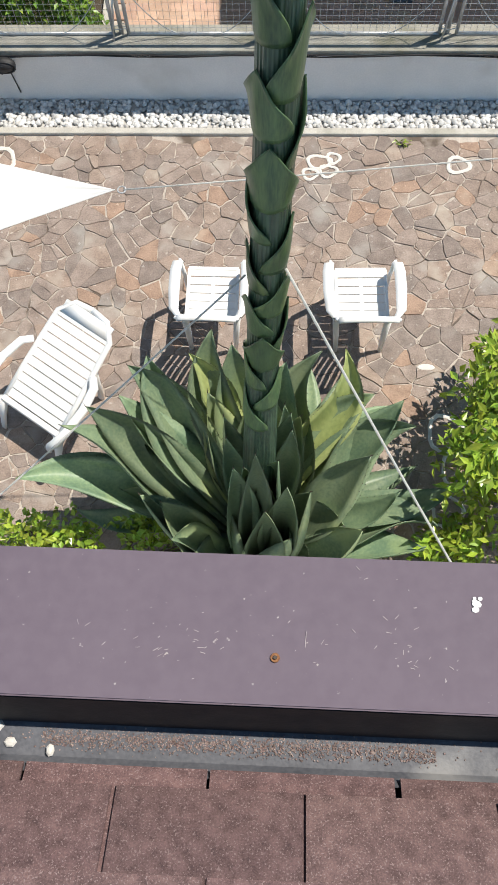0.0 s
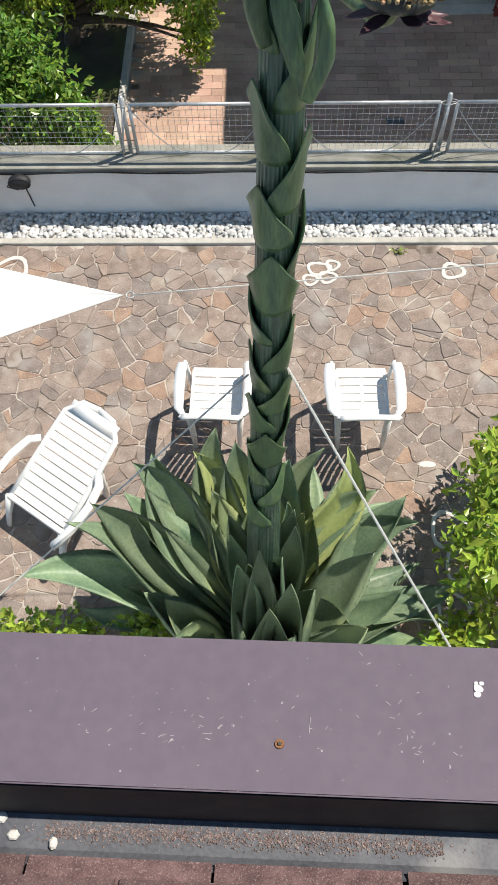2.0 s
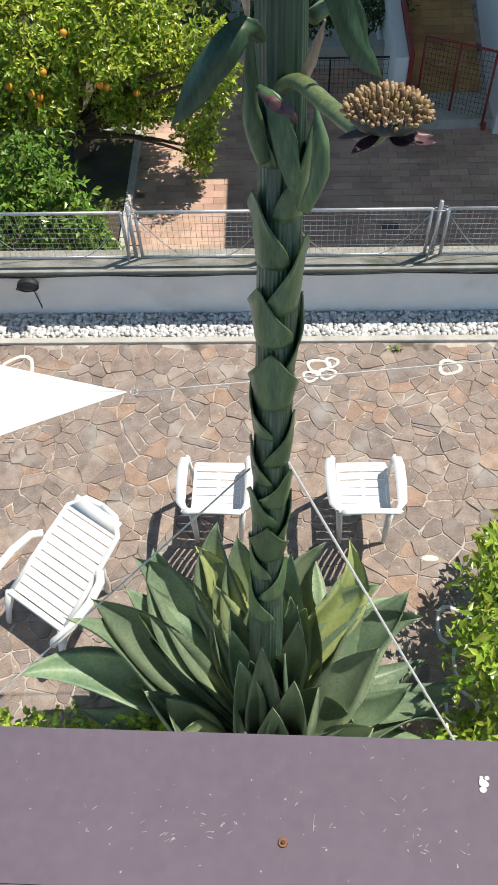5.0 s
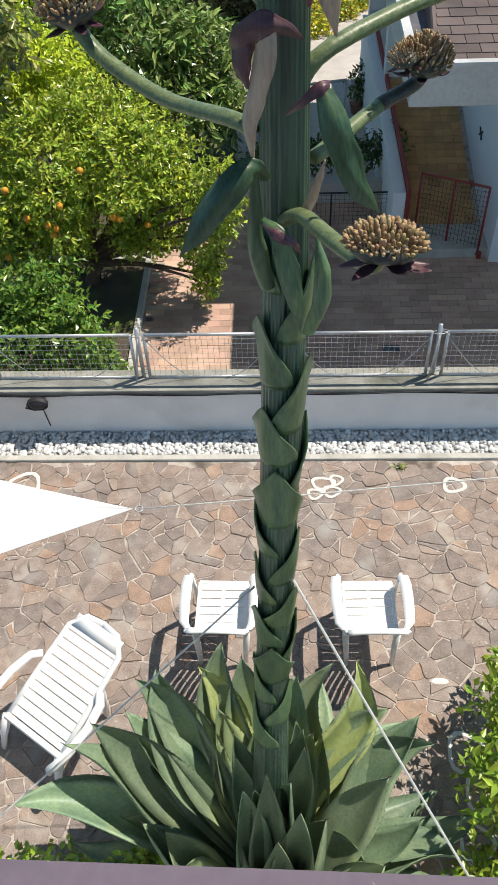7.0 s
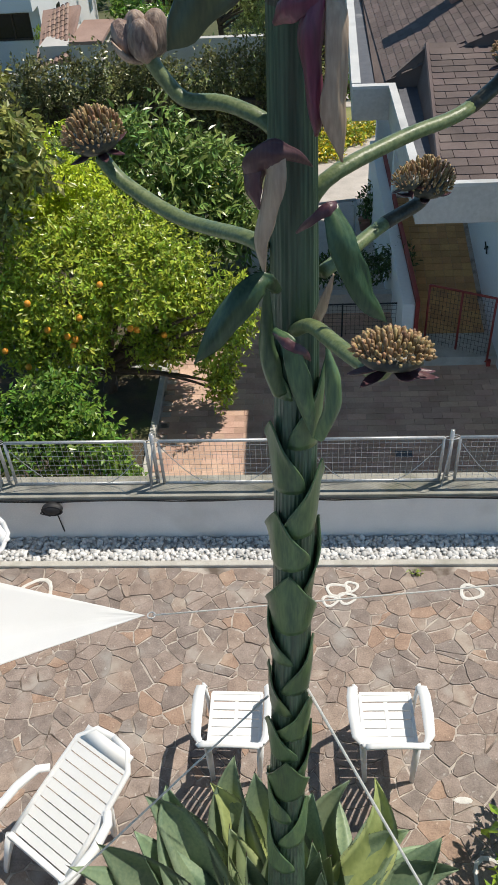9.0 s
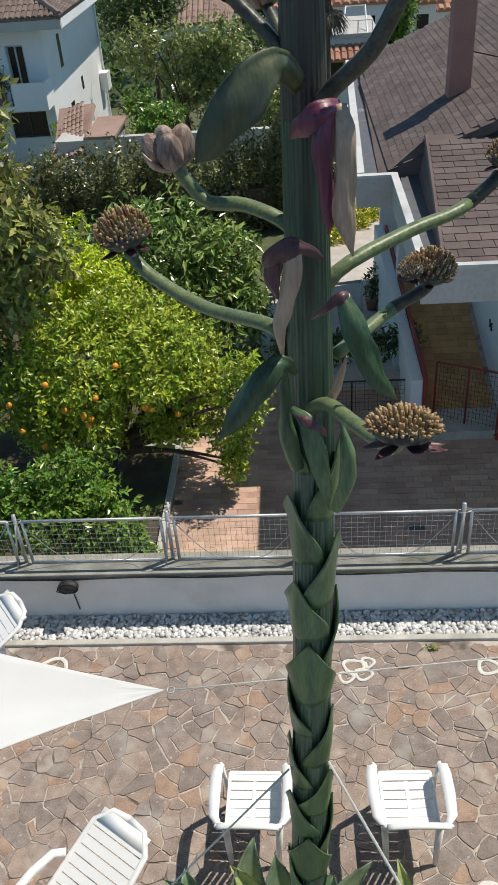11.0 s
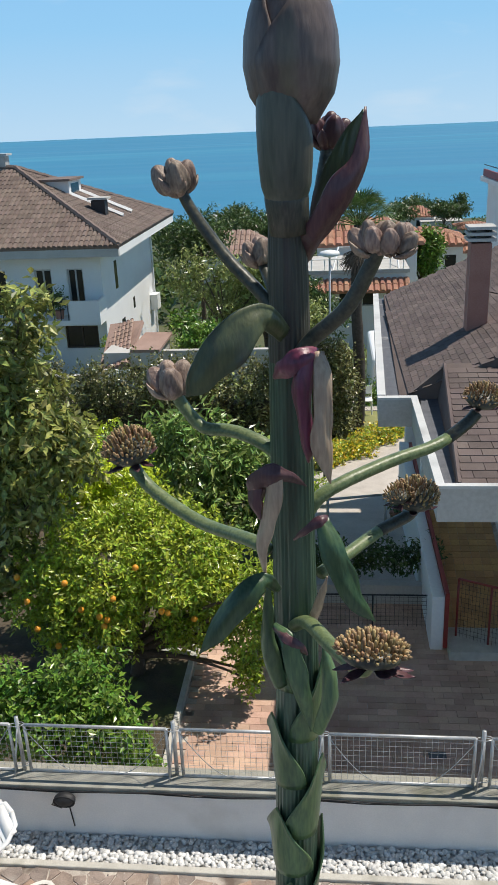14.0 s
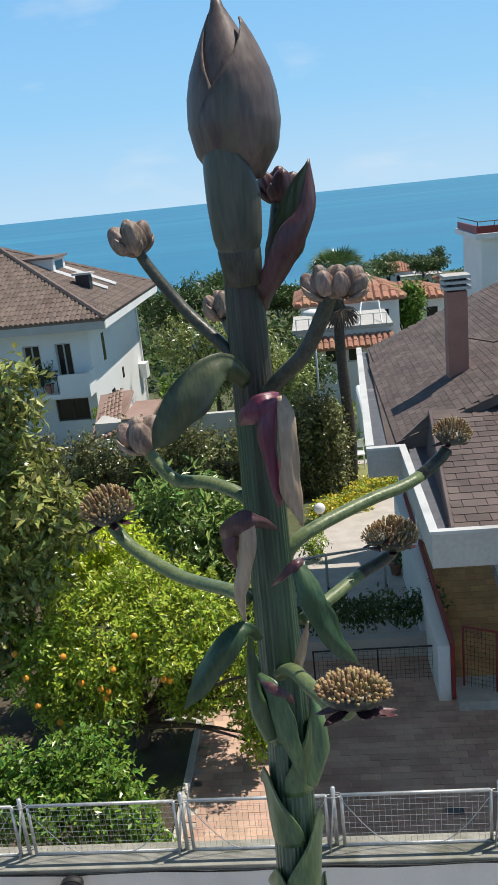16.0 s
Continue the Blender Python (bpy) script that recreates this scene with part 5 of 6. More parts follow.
# lawn, path, flower bed
def field(name, pts, mat, label, category, dz=0.0):
    m = Mesh()
    top = [(x, y, ground_height(y) + 0.02 + dz) for x, y in pts]
    n = len(top)
    m.add(top + [(x, y, z - 0.25) for x, y, z in top], [tuple(range(n))] + [(i, i + n, (i + 1) % n + n, (i + 1) % n) for i in range(n)])
    return tagged(part(name, m, mat), label, category, kind="structure")


field("garden_path", [(0.1, 11.15), (3.0, 11.15), (3.4, 16.0), (3.6, 22.0), (2.6, 22.1), (0.5, 18.4), (-0.3, 17.2), (-0.4, 13)], M_PATH, "pale stone garden path curving past the house", "path")
field("lawn", [(0.3, 18.65), (0.4, 18.7), (2.5, 22.4), (3.6, 22.6), (3.8, 25.0), (0.3, 25.0)], M_LAWN, "patch of dry sunlit lawn", "lawn", 0.02)
field("terrace", [(0.9, 25.1), (4.4, 25.1), (4.4, 29), (0.9, 29)], M_PATH, "small pale terrace behind the lawn", "terrace", 0.03)
r = random.Random(15)
ob = thing("flower_bed", "border of bright yellow flowers along the path", "flower bed", "", (1.4, 20.5, -1.6))
bl = [((0.35 + 2.2 * k / 12 - 1.4 + r.gauss(0, 0.08), 18.7 + 3.6 * k / 12 - 20.5 + r.gauss(0, 0.1), 0.3 - 0.45 * k / 12), (0.36, 0.36, 0.34)) for k in range(13)]
leaf_cloud("blossom", bl, 2700, 0.085, M_YELLOW, ob, 16, 0.6, narrow=0.8, label="bright yellow blossom")
leaf_cloud("foliage", bl, 4200, 0.09, M_LEMON, ob, 17, 0.5)
for k, (x, y) in enumerate(((-1.25, 16.2), (0.2, 15.8))):
    shrub("flowering_shrub", "small yellow flowering shrub by the path", (x, y, ground_height(y)), [((x, y, ground_height(y) + 0.35), (0.3, 0.3, 0.3))], 700, 0.08, M_YELLOW if k == 0 else M_LEMON, 18 + k)

# palm
palm = thing("palm_tree", "slender fan palm with dead fronds under its crown", "palm tree", "", (1.25, 22.4, -2.0))
pts = [(0.0 + 0.06 * math.sin(i * 0.5), 0, -0.1 + i * 0.45) for i in range(14)]
part("trunk", Mesh().tube(pts, [0.17 - 0.003 * i + 0.012 * (i % 2) for i in range(14)], 10), M_PALMBARK, palm, smooth=True)
r = random.Random(21)
for k in range(46):
    az = k * 2.4
    el = 1.25 - 1.5 * k / 45
    dead = k > 34
    if dead:
        el = -0.9 - 0.5 * r.random()
    d = Vector((math.cos(az) * math.cos(el), math.sin(az) * math.cos(el), math.sin(el)))
    top = Vector((0, 0, 5.75 - (0.35 if dead else 0)))
    hub = top + d * (0.62 if not dead else 0.35)
    fr = Mesh().tube([top, hub], 0.014, 4)
    side = d.cross(Vector((0, 0, 1))).normalized()
    up2 = side.cross(d)
    for j in range(13):
        a = (j - 6) * 0.2
        e = (d * math.cos(a) + side * math.sin(a)).normalized()
        end = hub + e * 0.55 + Vector((0, 0, -0.10 - 0.06 * abs(j - 6) * 0.3))
        w = up2.cross(e).normalized() * 0.022
        fr.add([hub, hub + e * 0.3 + w, end, hub + e * 0.3 - w], [(0, 1, 2, 3)])
    part("frond", fr, M_BARK if dead else M_DARKLEAF, palm, "dead brown frond" if dead else "")

# ---- neighbouring house ----
house = thing("neighbour_house", "low white house with brown shingle roof and lead gutter", "house", at=(0, 0, 0))
EZ = 3.2


def hpart(name, m, mat, label="", smooth=False):
    return part(name, m, mat, house, label, smooth)


def wall_box(m, x0, x1, y0, y1, z0, z1):
    return m.box(((x0 + x1) / 2, (y0 + y1) / 2, (z0 + z1) / 2), (x1 - x0, y1 - y0, z1 - z0))


hpart("wall", wall_box(Mesh(), 2.85, 3.1, 13.4, 16.4, -3.0, 2.86), M_HOUSEWHITE, "white plastered garden wall of the house")
hpart("wall", wall_box(Mesh(), 3.15, 3.4, 9.5, 13.4, -1.2, 2.9), M_HOUSEWHITE, "white plastered porch wall")
hpart("wall", wall_box(Mesh(), 2.03, 2.85, 13.15, 13.4, -1.2, 2.9), M_HOUSEWHITE, "white plastered back wall of the porch")
hpart("wall", wall_box(Mesh(), 3.4, 8.0, 9.5, 9.75, -1.2, 2.9), M_HOUSEWHITE, "white plastered front wall")
hpart("wall", wall_box(Mesh(), 2.05, 8.0, 16.4, 16.6, -3, 2.9), M_HOUSEWHITE, "white plastered rear wall")
# eaves: fascia boards and gutter sheet
hpart("soffit", wall_box(Mesh(), 1.56, 8.0, 7.14, 13.1, 2.86, 2.93), M_HOUSEWHITE, "white soffit of the deep eave")
hpart("fascia", wall_box(Mesh(), 1.49, 8.0, 7.08, 7.14, 2.86, EZ), M_GREY, "pale grey fascia board")
hpart("fascia", wall_box(Mesh(), 1.49, 1.56, 7.14, 9.62, 2.86, EZ), M_GREY, "pale grey fascia board")
hpart("fascia", wall_box(Mesh(), 1.09, 1.56, 9.62, 9.68, 2.86, EZ), M_GREY, "pale grey fascia board")
m = Mesh().slab([(1.09, 9.68), (1.16, 9.68), (1.40, 15.92), (1.33, 15.92)], 2.86, EZ)
hpart("fascia", m, M_GREY, "pale grey fascia board")
hpart("gutter_rim", wall_box(Mesh(), 1.47, 8.0, 7.06, 7.13, EZ, EZ + 0.03), M_RIM, "white gutter rim")
hpart("gutter_rim", wall_box(Mesh(), 1.47, 1.55, 7.13, 9.70, EZ, EZ + 0.03), M_RIM, "white gutter rim")
hpart("gutter_rim", wall_box(Mesh(), 1.08, 1.47, 9.61, 9.70, EZ, EZ + 0.03), M_RIM, "white gutter rim")
m = Mesh().slab([(1.08, 9.74), (1.18, 9.74), (1.42, 15.94), (1.32, 15.94)], EZ, EZ + 0.03)
hpart("gutter_rim", m, M_RIM, "white gutter rim")
hpart("gutter_sheet", wall_box(Mesh(), 1.56, 8.0, 7.14, 16.2, EZ - 0.12, EZ - 0.08), M_GUTTER, "lead-grey gutter sheet")
m = Mesh().slab([(1.16, 9.68), (1.6, 9.68), (1.8, 16.0), (1.4, 16.0)], EZ - 0.12, EZ - 0.08)
hpart("gutter_sheet", m, M_GUTTER, "lead-grey gutter sheet")
hpart("soffit", Mesh().slab([(1.16, 9.68), (2.05, 9.68), (2.05, 16.0), (1.4, 16.0)], 2.86, 2.92), M_HOUSEWHITE, "white soffit")
# main roof plane rises to the right
SL = 0.42


def main_z(x):
    return EZ - 0.04 + SL * (x - 1.42)


m = Mesh().add([(1.36, 9.9, main_z(1.36)), (8.0, 9.9, main_z(8.0)), (8.0, 15.9, main_z(8.0)), (1.52, 15.9, main_z(1.52)), (1.36, 9.9, main_z(1.36) - 0.12), (8.0, 9.9, main_z(8.0) - 0.12), (8.0, 15.9, main_z(8.0) - 0.12), (1.52, 15.9, main_z(1.52) - 0.12)], [(0, 1, 2, 3), (7, 6, 5, 4), (0, 4, 5, 1), (1, 5, 6, 2), (2, 6, 7, 3), (3, 7, 4, 0)])
hpart("roof", m, M_ROOFBROWN, "main roof plane under brown mineral shingles")
# front wing: its slope rises away from the viewer
FS = 0.13


def front_z(y):
    return EZ - 0.05 + FS * (y - 7.2)


def hip_x(y):
    return 1.70 + 0.0702 * (y - 7.2)


hpart("roof", Mesh().add([(hip_x(7.2), 7.2, front_z(7.2)), (8.0, 7.2, front_z(7.2)), (8.0, 10.05, front_z(10.05)), (hip_x(10.05), 10.05, front_z(10.05)), (hip_x(7.2), 7.2, EZ - 0.1), (8.0, 7.2, EZ - 0.1), (8.0, 10.05, EZ - 0.1), (hip_x(10.05), 10.05, EZ - 0.1)], [(0, 1, 2, 3), (0, 4, 5, 1), (3, 2, 6, 7)]), M_ROOFBROWN, "front roof plane")
hpart("roof_cheek", Mesh().add([(hip_x(7.2), 7.2, front_z(7.2)), (hip_x(10.05), 10.05, front_z(10.05)), (hip_x(10.05) - 0.09, 10.0, EZ - 0.12), (hip_x(7.2) - 0.05, 7.22, EZ - 0.12)], [(0, 1, 2, 3)]), M_ROOFBROWN, "steep shaded cheek of the front roof")
hpart("roof_verge", Mesh().add([(1.42, 9.88, EZ - 0.1), (1.84, 9.88, EZ - 0.1), (hip_x(10.05), 9.95, front_z(10.05)), (1.47, 9.88, EZ - 0.02), (1.42, 9.94, EZ - 0.1), (1.84, 10.0, EZ - 0.1), (hip_x(10.05), 10.04, front_z(10.05)), (1.47, 9.94, EZ - 0.02)], [(0, 1, 2, 3), (7, 6, 5, 4), (3, 2, 6, 7), (0, 3, 7, 4), (1, 5, 6, 2)]), M_ROOFBROWN, "shaded end of the main roof above the gutter")
hpart("hip_cap", Mesh().tube([(hip_x(7.25), 7.25, front_z(7.25) + 0.01), (hip_x(10.0), 10.0, front_z(10.0) + 0.01)], 0.025, 6), M_ROOFBROWN)
# chimney
hpart("chimney", Mesh().box((2.50, 11.55, 4.1), (0.27, 0.27, 1.3)), M_CHIMNEY, "reddish plastered chimney")
for k in range(3):
    hpart("chimney_cap", Mesh().box((2.50, 11.55, 4.80 + 0.075 * k), (0.36, 0.36, 0.04)), M_GREY, "stacked concrete chimney cap plate")
for dx in (-0.1, 0.1):
    hpart("cap_post", Mesh().box((2.50 + dx, 11.55, 4.86), (0.05, 0.2, 0.2)), M_BLACK)
hpart("roof_cable", Mesh().tube([(2.64, 11.5, 4.1), (2.95, 11.3, 4.05), (3.4, 11.2, 4.2)], 0.008, 5), M_BLACK, smooth=True)
# porch
hpart("porch_step", wall_box(Mesh(), 2.09, 3.3, 9.62, 10.2, G - 0.1, -0.36), M_CONCRETE, "pale stone step of the porch")
m = Mesh().add([(2.09, 10.2, -0.36), (3.15, 10.2, -0.36), (3.15, 13.15, 0.35), (2.09, 13.15, 0.35), (2.09, 10.2, -0.9), (3.15, 10.2, -0.9), (3.15, 13.15, -0.9), (2.09, 13.15, -0.9)], [(0, 1, 2, 3), (0, 4, 5, 1), (3, 7, 4, 0)])
porch = hpart("porch_floor", m, M_MORTAR, "porch ramp of ochre floor tiles")
rounded(hpart("porch_parapet", wall_box(Mesh(), 1.86, 2.03, 9.86, 15.6, -2.0, 0.34), M_HOUSEWHITE, "low white side wall of the porch"), 0.01)
hpart("red_rail_panel", wall_box(Mesh(), 2.033, 2.085, 9.84, 15.4, -0.45, 0.40), M_REDPAINT, "red painted metal sheet along the low wall")
hpart("porch_block", wall_box(Mesh(), 2.55, 2.95, 12.7, 13.15, 0.1, 0.55), M_HOUSEWHITE, "white block at the back of the porch")
ob = thing("wall_ornament", "small black lizard ornament on the white porch wall", "ornament")
m = Mesh().ball((3.14, 11.05, 0.5), 0.06, 8, 5, (0.12, 1.6, 0.6))
for dy, dz in ((0.09, 0.05), (-0.07, 0.06), (0.07, -0.05), (-0.08, -0.05)):
    m.tube([(3.14, 11.05 + dy * 0.5, 0.5 + dz * 0.4), (3.14, 11.05 + dy, 0.5 + dz)], 0.012, 5)
part("figure", m, M_BLACK, ob)

# red gate
gate = thing("metal_gate", "half-open red-brown metal gate with wire mesh at the porch", "gate")
q = [Vector((2.22, 10.0, G + 0.06)), Vector((3.02, 9.62, G + 0.06))]
hgt = Vector((0, 0, 0.98))
for a, b in ((q[0], q[1]), (q[0] + hgt, q[1] + hgt), (q[0], q[0] + hgt), (q[1], q[1] + hgt), ((q[0] + q[1]) / 2, (q[0] + q[1]) / 2 + hgt)):
    part("gate_bar", Mesh().tube([a, b], 0.016, 6), M_REDPAINT, gate, smooth=True)
w = Mesh()
for k in range(1, 18):
    a = q[0].lerp(q[1], k / 18)
    w.tube([a, a + hgt], 0.0022, 4, False)
for k in range(1, 14):
    h2 = Vector((0, 0, 0.98 * k / 14))
    w.tube([q[0] + h2, q[1] + h2], 0.0022, 4, False)
part("wire_mesh", w, M_BLACK, gate)
part("gate_stop", Mesh().box((3.04, 9.6, G + 0.05), (0.05, 0.05, 0.1)), M_REDPAINT, gate)

# planter, railing, wall behind the driveway
pl = thing("planter_bed", "low walled bed with dark shrubs behind the driveway", "planter")
part("bed_wall", wall_box(Mesh(), -0.2, 2.0, 11.0, 11.15, G - 0.3, G + 0.32), M_GREY, pl, "grey plastered bed wall")
bl = [((0.1 + 0.24 * k, 11.5, G + 0.5 + 0.05 * (k % 3)), (0.25, 0.26, 0.28)) for k in range(9)]
leaf_cloud("foliage", bl, 3200, 0.085, M_DARKLEAF, pl, 23, 0.3)
ob = thing("mesh_railing", "low black wire mesh railing before the planter", "railing")
for x in (0.2, 1.1, 1.98):
    part("post", Mesh().tube([(x, 10.38, G), (x, 10.38, G + 0.55)], 0.012, 6), M_BLACK, ob)
part("rail", Mesh().tube([(0.2, 10.38, G + 0.54), (1.98, 10.38, G + 0.54)], 0.012, 6), M_BLACK, ob)
w = Mesh()
for k in range(28):
    w.tube([(0.2 + 0.0636 * k, 10.38, G + 0.02), (0.2 + 0.0636 * k, 10.38, G + 0.54)], 0.0022, 4, False)
for k in range(8):
    w.tube([(0.2, 10.38, G + 0.05 + 0.065 * k), (1.98, 10.38, G + 0.05 + 0.065 * k)], 0.0022, 4, False)
part("wire_mesh", w, M_BLACK, ob)
ob = thing("handrail", "grey steel handrail beside the garden path", "railing")
for x, y in ((0.45, 13.6), (1.5, 13.9)):
    part("post", Mesh().tube([(x, y, ground_height(y)), (x, y, ground_height(y) + 0.85)], 0.025, 8), M_GALV, ob, smooth=True)
part("rail", Mesh().tube([(-0.6, 13.3, ground_height(13.6) + 0.84), (0.45, 13.6, ground_height(13.6) + 0.85), (1.5, 13.9, ground_height(13.9) + 0.85)], 0.025, 8), M_GALV, ob, smooth=True)
for x, y, rr in ((1.75, 14.6, 0.12), (1.9, 15.0, 0.14)):
    z = ground_height(y)
    ob = thing("flower_pot", "terracotta flower pot with a leafy plant", "flower pot", "terracotta pots by the path", (x, y, z))
    part("pot", Mesh().tube([(0, 0, 0.02), (0, 0, 0.2), (0, 0, 0.22), (0, 0, 0.24)], [rr * 0.7, rr, rr * 1.12, rr * 1.1], 12), M_TERRACOTTA, ob, smooth=True)
    leaf_cloud("plant", [((0, 0, 0.5), (0.2, 0.2, 0.35))], 260, 0.09, M_DARKLEAF, ob, 25, 0.2)
ob = thing("garden_chair", "small white garden chair on the far terrace", "chair", "", (1.55, 24.6, ground_height(24.6) + 0.06))
for dx in (-0.2, 0.2):
    for dy in (-0.2, 0.2):
        part("leg", Mesh().tube([(dx, dy, 0), (dx, dy, 0.45 if dy < 0 else 0.85)], 0.02, 5), M_PLASTIC, ob)
part("seat", Mesh().box((0, 0, 0.45), (0.44, 0.44, 0.03)), M_PLASTIC, ob)
part("backrest", Mesh().box((0, 0.2, 0.7), (0.44, 0.03, 0.25)), M_PLASTIC, ob)
ob = thing("garden_lamp", "white globe garden lamp on a short post", "lamp", "", (0.35, 17.6, ground_height(17.6)))
part("post", Mesh().tube([(0, 0, 0), (0, 0, 0.55)], 0.025, 6), M_BLACK, ob)
part("globe", Mesh().ball((0, 0, 0.66), 0.13, 12, 8), M_PLASTIC, ob, smooth=True)

# ---- white house with balconies ----


def tiled_slope(parent, eave_a, eave_b, top_a, top_b, mat, tile=0.24, course=0.42):
    """Barrel tiles over a four-sided roof plane, from the eave a-b up to the top a-b."""
    a, b, c, d = (Vector(p) for p in (eave_a, eave_b, top_b, top_a))
    n = max(2, round((b - a).length / tile))
    up = ((d + c) / 2 - (a + b) / 2)
    nrm = (b - a).cross(up).normalized()
    if nrm.z < 0:
        nrm = -nrm
    m = Mesh()
    along = (b - a) / n
    rise = up - (b - a).normalized() * up.dot((b - a).normalized())
    L = rise.length
    rise.normalize()
    ca = (d - a).dot(along.normalized()) / max(L, 0.01)
    cb = (c - b).dot(along.normalized()) / max(L, 0.01)
    W = (b - a).length
    for i in range(n):
        x = (i + 0.5) * W / n
        lim = L
        if ca > 0:
            lim = min(lim, x / ca)
        if cb < 0:
            lim = min(lim, (W - x) / -cb)
        k = 0
        while k * course < lim:
            s0, s1 = k * course, min(lim, (k + 1) * course + 0.03)
            lift = 0.03
            p0 = a + along * (i + 0.5) + rise * s0 + nrm * lift
            p1 = a + along * (i + 0.5) + rise * s1
            w = along * 0.46
            h = nrm * tile * 0.3
            m.add([p0 - w, p0 - w * 0.5 + h, p0 + w * 0.5 + h, p0 + w, p1 - w, p1 - w * 0.5 + h, p1 + w * 0.5 + h, p1 + w], [(0, 1, 5, 4), (1, 2, 6, 5), (2, 3, 7, 6), (0, 3, 2, 1)])
            k += 1
    part("roof_tiles", m, mat, parent, "rows of barrel roof tiles", kind="stuff")
    part("roof_plane", Mesh().add([a, b, c, d, a - nrm * 0.15, b - nrm * 0.15, c - nrm * 0.15, d - nrm * 0.15], [(0, 1, 2, 3), (7, 6, 5, 4), (0, 4, 5, 1), (1, 5, 6, 2), (2, 6, 7, 3), (3, 7, 4, 0)]), mat, parent)


wh = thing("white_house", "white two-storey house with brown hipped tile roof and balconies", "house")


def wpart(name, m, mat, label="", parent=None):
    return part(name, m, mat, parent or wh, label)


HX0, HX1, HY0, HY1, HZ = -24.0, -10.3, 38.6, 50.0, 1.05
wpart("wall", wall_box(Mesh(), HX1 - 0.3, HX1, HY0, HY1, -9, HZ), M_HOUSEWHITE, "sunlit white side wall")
# front wall with its openings
Z1, Z2 = -4.75, -1.9
OPEN_UP = ((-19.3, -18.2, Z2, 0.25), (-16.2, -15.0, Z2, 0.25), (-13.6, -12.75, Z2, 0.25), (-12.0, -11.2, Z2, 0.25))
OPEN_LO = ((-19.5, -18.0, -3.75, -2.55), (-15.6, -14.2, -3.75, -2.55), (-12.4, -10.75, -3.62, -2.5))


for z0, z1, holes in ((Z2, HZ, OPEN_UP), (-9, Z2 - 0.001, OPEN_LO)):
    xs_ = sorted({HX0, HX1 - 0.3, *(h[0] for h in holes), *(h[1] for h in holes)})
    for a, b in zip(xs_, xs_[1:]):
        hole = [h for h in holes if h[0] <= a + 1e-6 and h[1] >= b - 1e-6]
        for c, d in ((z0, hole[0][2]), (hole[0][3], z1)) if hole else ((z0, z1),):
            if d > c:
                wpart("wall", wall_box(Mesh(), a, b, HY0, HY0 + 0.3, c, d), M_HOUSEWHITE)
for x0, x1, z0, z1 in OPEN_UP + OPEN_LO:
    win = wpart("window", wall_box(Mesh(), x0 + 0.05, x1 - 0.05, HY0 + 0.2, HY0 + 0.22, z0 + 0.05, z1 - 0.05), M_DARKGLASS, "dark window")
    for a, b, c, d in ((x0, x0 + 0.08, z0, z1), (x1 - 0.08, x1, z0, z1), (x0 + 0.08, x1 - 0.08, z1 - 0.08, z1), (x0 + 0.08, x1 - 0.08, z0, z0 + 0.08), ((x0 + x1) / 2 - 0.035, (x0 + x1) / 2 + 0.035, z0 + 0.08, z1 - 0.08)):
        part("frame", wall_box(Mesh(), a, b, HY0 + 0.14, HY0 + 0.24, c, d), M_DARKWOOD if z0 < -2 else M_GREY, win)
for y0, y1, z0, z1 in ((41.0, 41.5, -1.2, 0.2), (44.4, 44.8, -2.9, -2.3), (41.6, 42.3, -3.9, -2.9)):
    wpart("window", wall_box(Mesh(), HX1 - 0.1, HX1 + 0.012, y0, y1, z0, z1), M_DARKGLASS, "narrow dark window")
bal = wpart("balcony", wall_box(Mesh(), HX0, HX1 + 0.1, HY0 - 1.3, HY0, Z2 - 0.28, Z2 - 0.05), M_HOUSEWHITE, "white balcony slab with solid end parapet")
part("parapet", wall_box(Mesh(), HX1 - 1.35, HX1 + 0.1, HY0 - 1.3, HY0 - 1.15, Z2 - 0.05, Z2 + 0.85), M_HOUSEWHITE, bal)
part("parapet", wall_box(Mesh(), HX1 - 0.05, HX1 + 0.1, HY0 - 1.15, HY0, Z2 - 0.05, Z2 + 0.85), M_HOUSEWHITE, bal)
for k in range(36):
    x = HX0 + 0.35 * k
    if x < HX1 - 1.4:
        part("baluster", wall_box(Mesh(), x, x + 0.03, HY0 - 1.26, HY0 - 1.23, Z2 - 0.05, Z2 + 0.85), M_BLACK, bal)
part("top_rail", wall_box(Mesh(), HX0, HX1 - 1.35, HY0 - 1.27, HY0 - 1.22, Z2 + 0.85, Z2 + 0.9), M_BLACK, bal)
for k, x in enumerate((-20.5, -17.3, -14.6, -12.3)):
    pp = thing("balcony_plant", "bushy potted plant on the white house's balcony", "potted plant", "plants on the balcony", (x, HY0 - 0.8, Z2 - 0.05))
    part("pot", Mesh().tube([(0, 0, 0.0), (0, 0, 0.4)], [0.18, 0.25], 10), M_TERRACOTTA, pp)
    leaf_cloud("plant", [((0, 0, 0.9), (0.5, 0.35, 0.55))], 420, 0.16, M_DARKLEAF, pp, 30 + k, 0.2)
EX = HX1 + 1.25
wpart("eave_band", wall_box(Mesh(), HX0, EX, 37.3, 37.5, 0.95, 1.42), M_GREY, "stained concrete eave band")
wpart("eave_band", wall_box(Mesh(), EX - 0.2, EX, 37.5, 51.2, 0.95, 1.42), M_HOUSEWHITE, "white eave band")
wpart("eave_soffit", wall_box(Mesh(), HX0, EX - 0.2, 37.5, 51.2, 0.95, 1.1), M_HOUSEWHITE)
RX, RZ = -15.9, 4.6
tiled_slope(wh, (HX0 - 1, 37.25, 1.42), (EX + 0.05, 37.25, 1.42), (HX0 - 1, 44.2, RZ), (RX, 44.2, RZ), M_BROWNTILE)
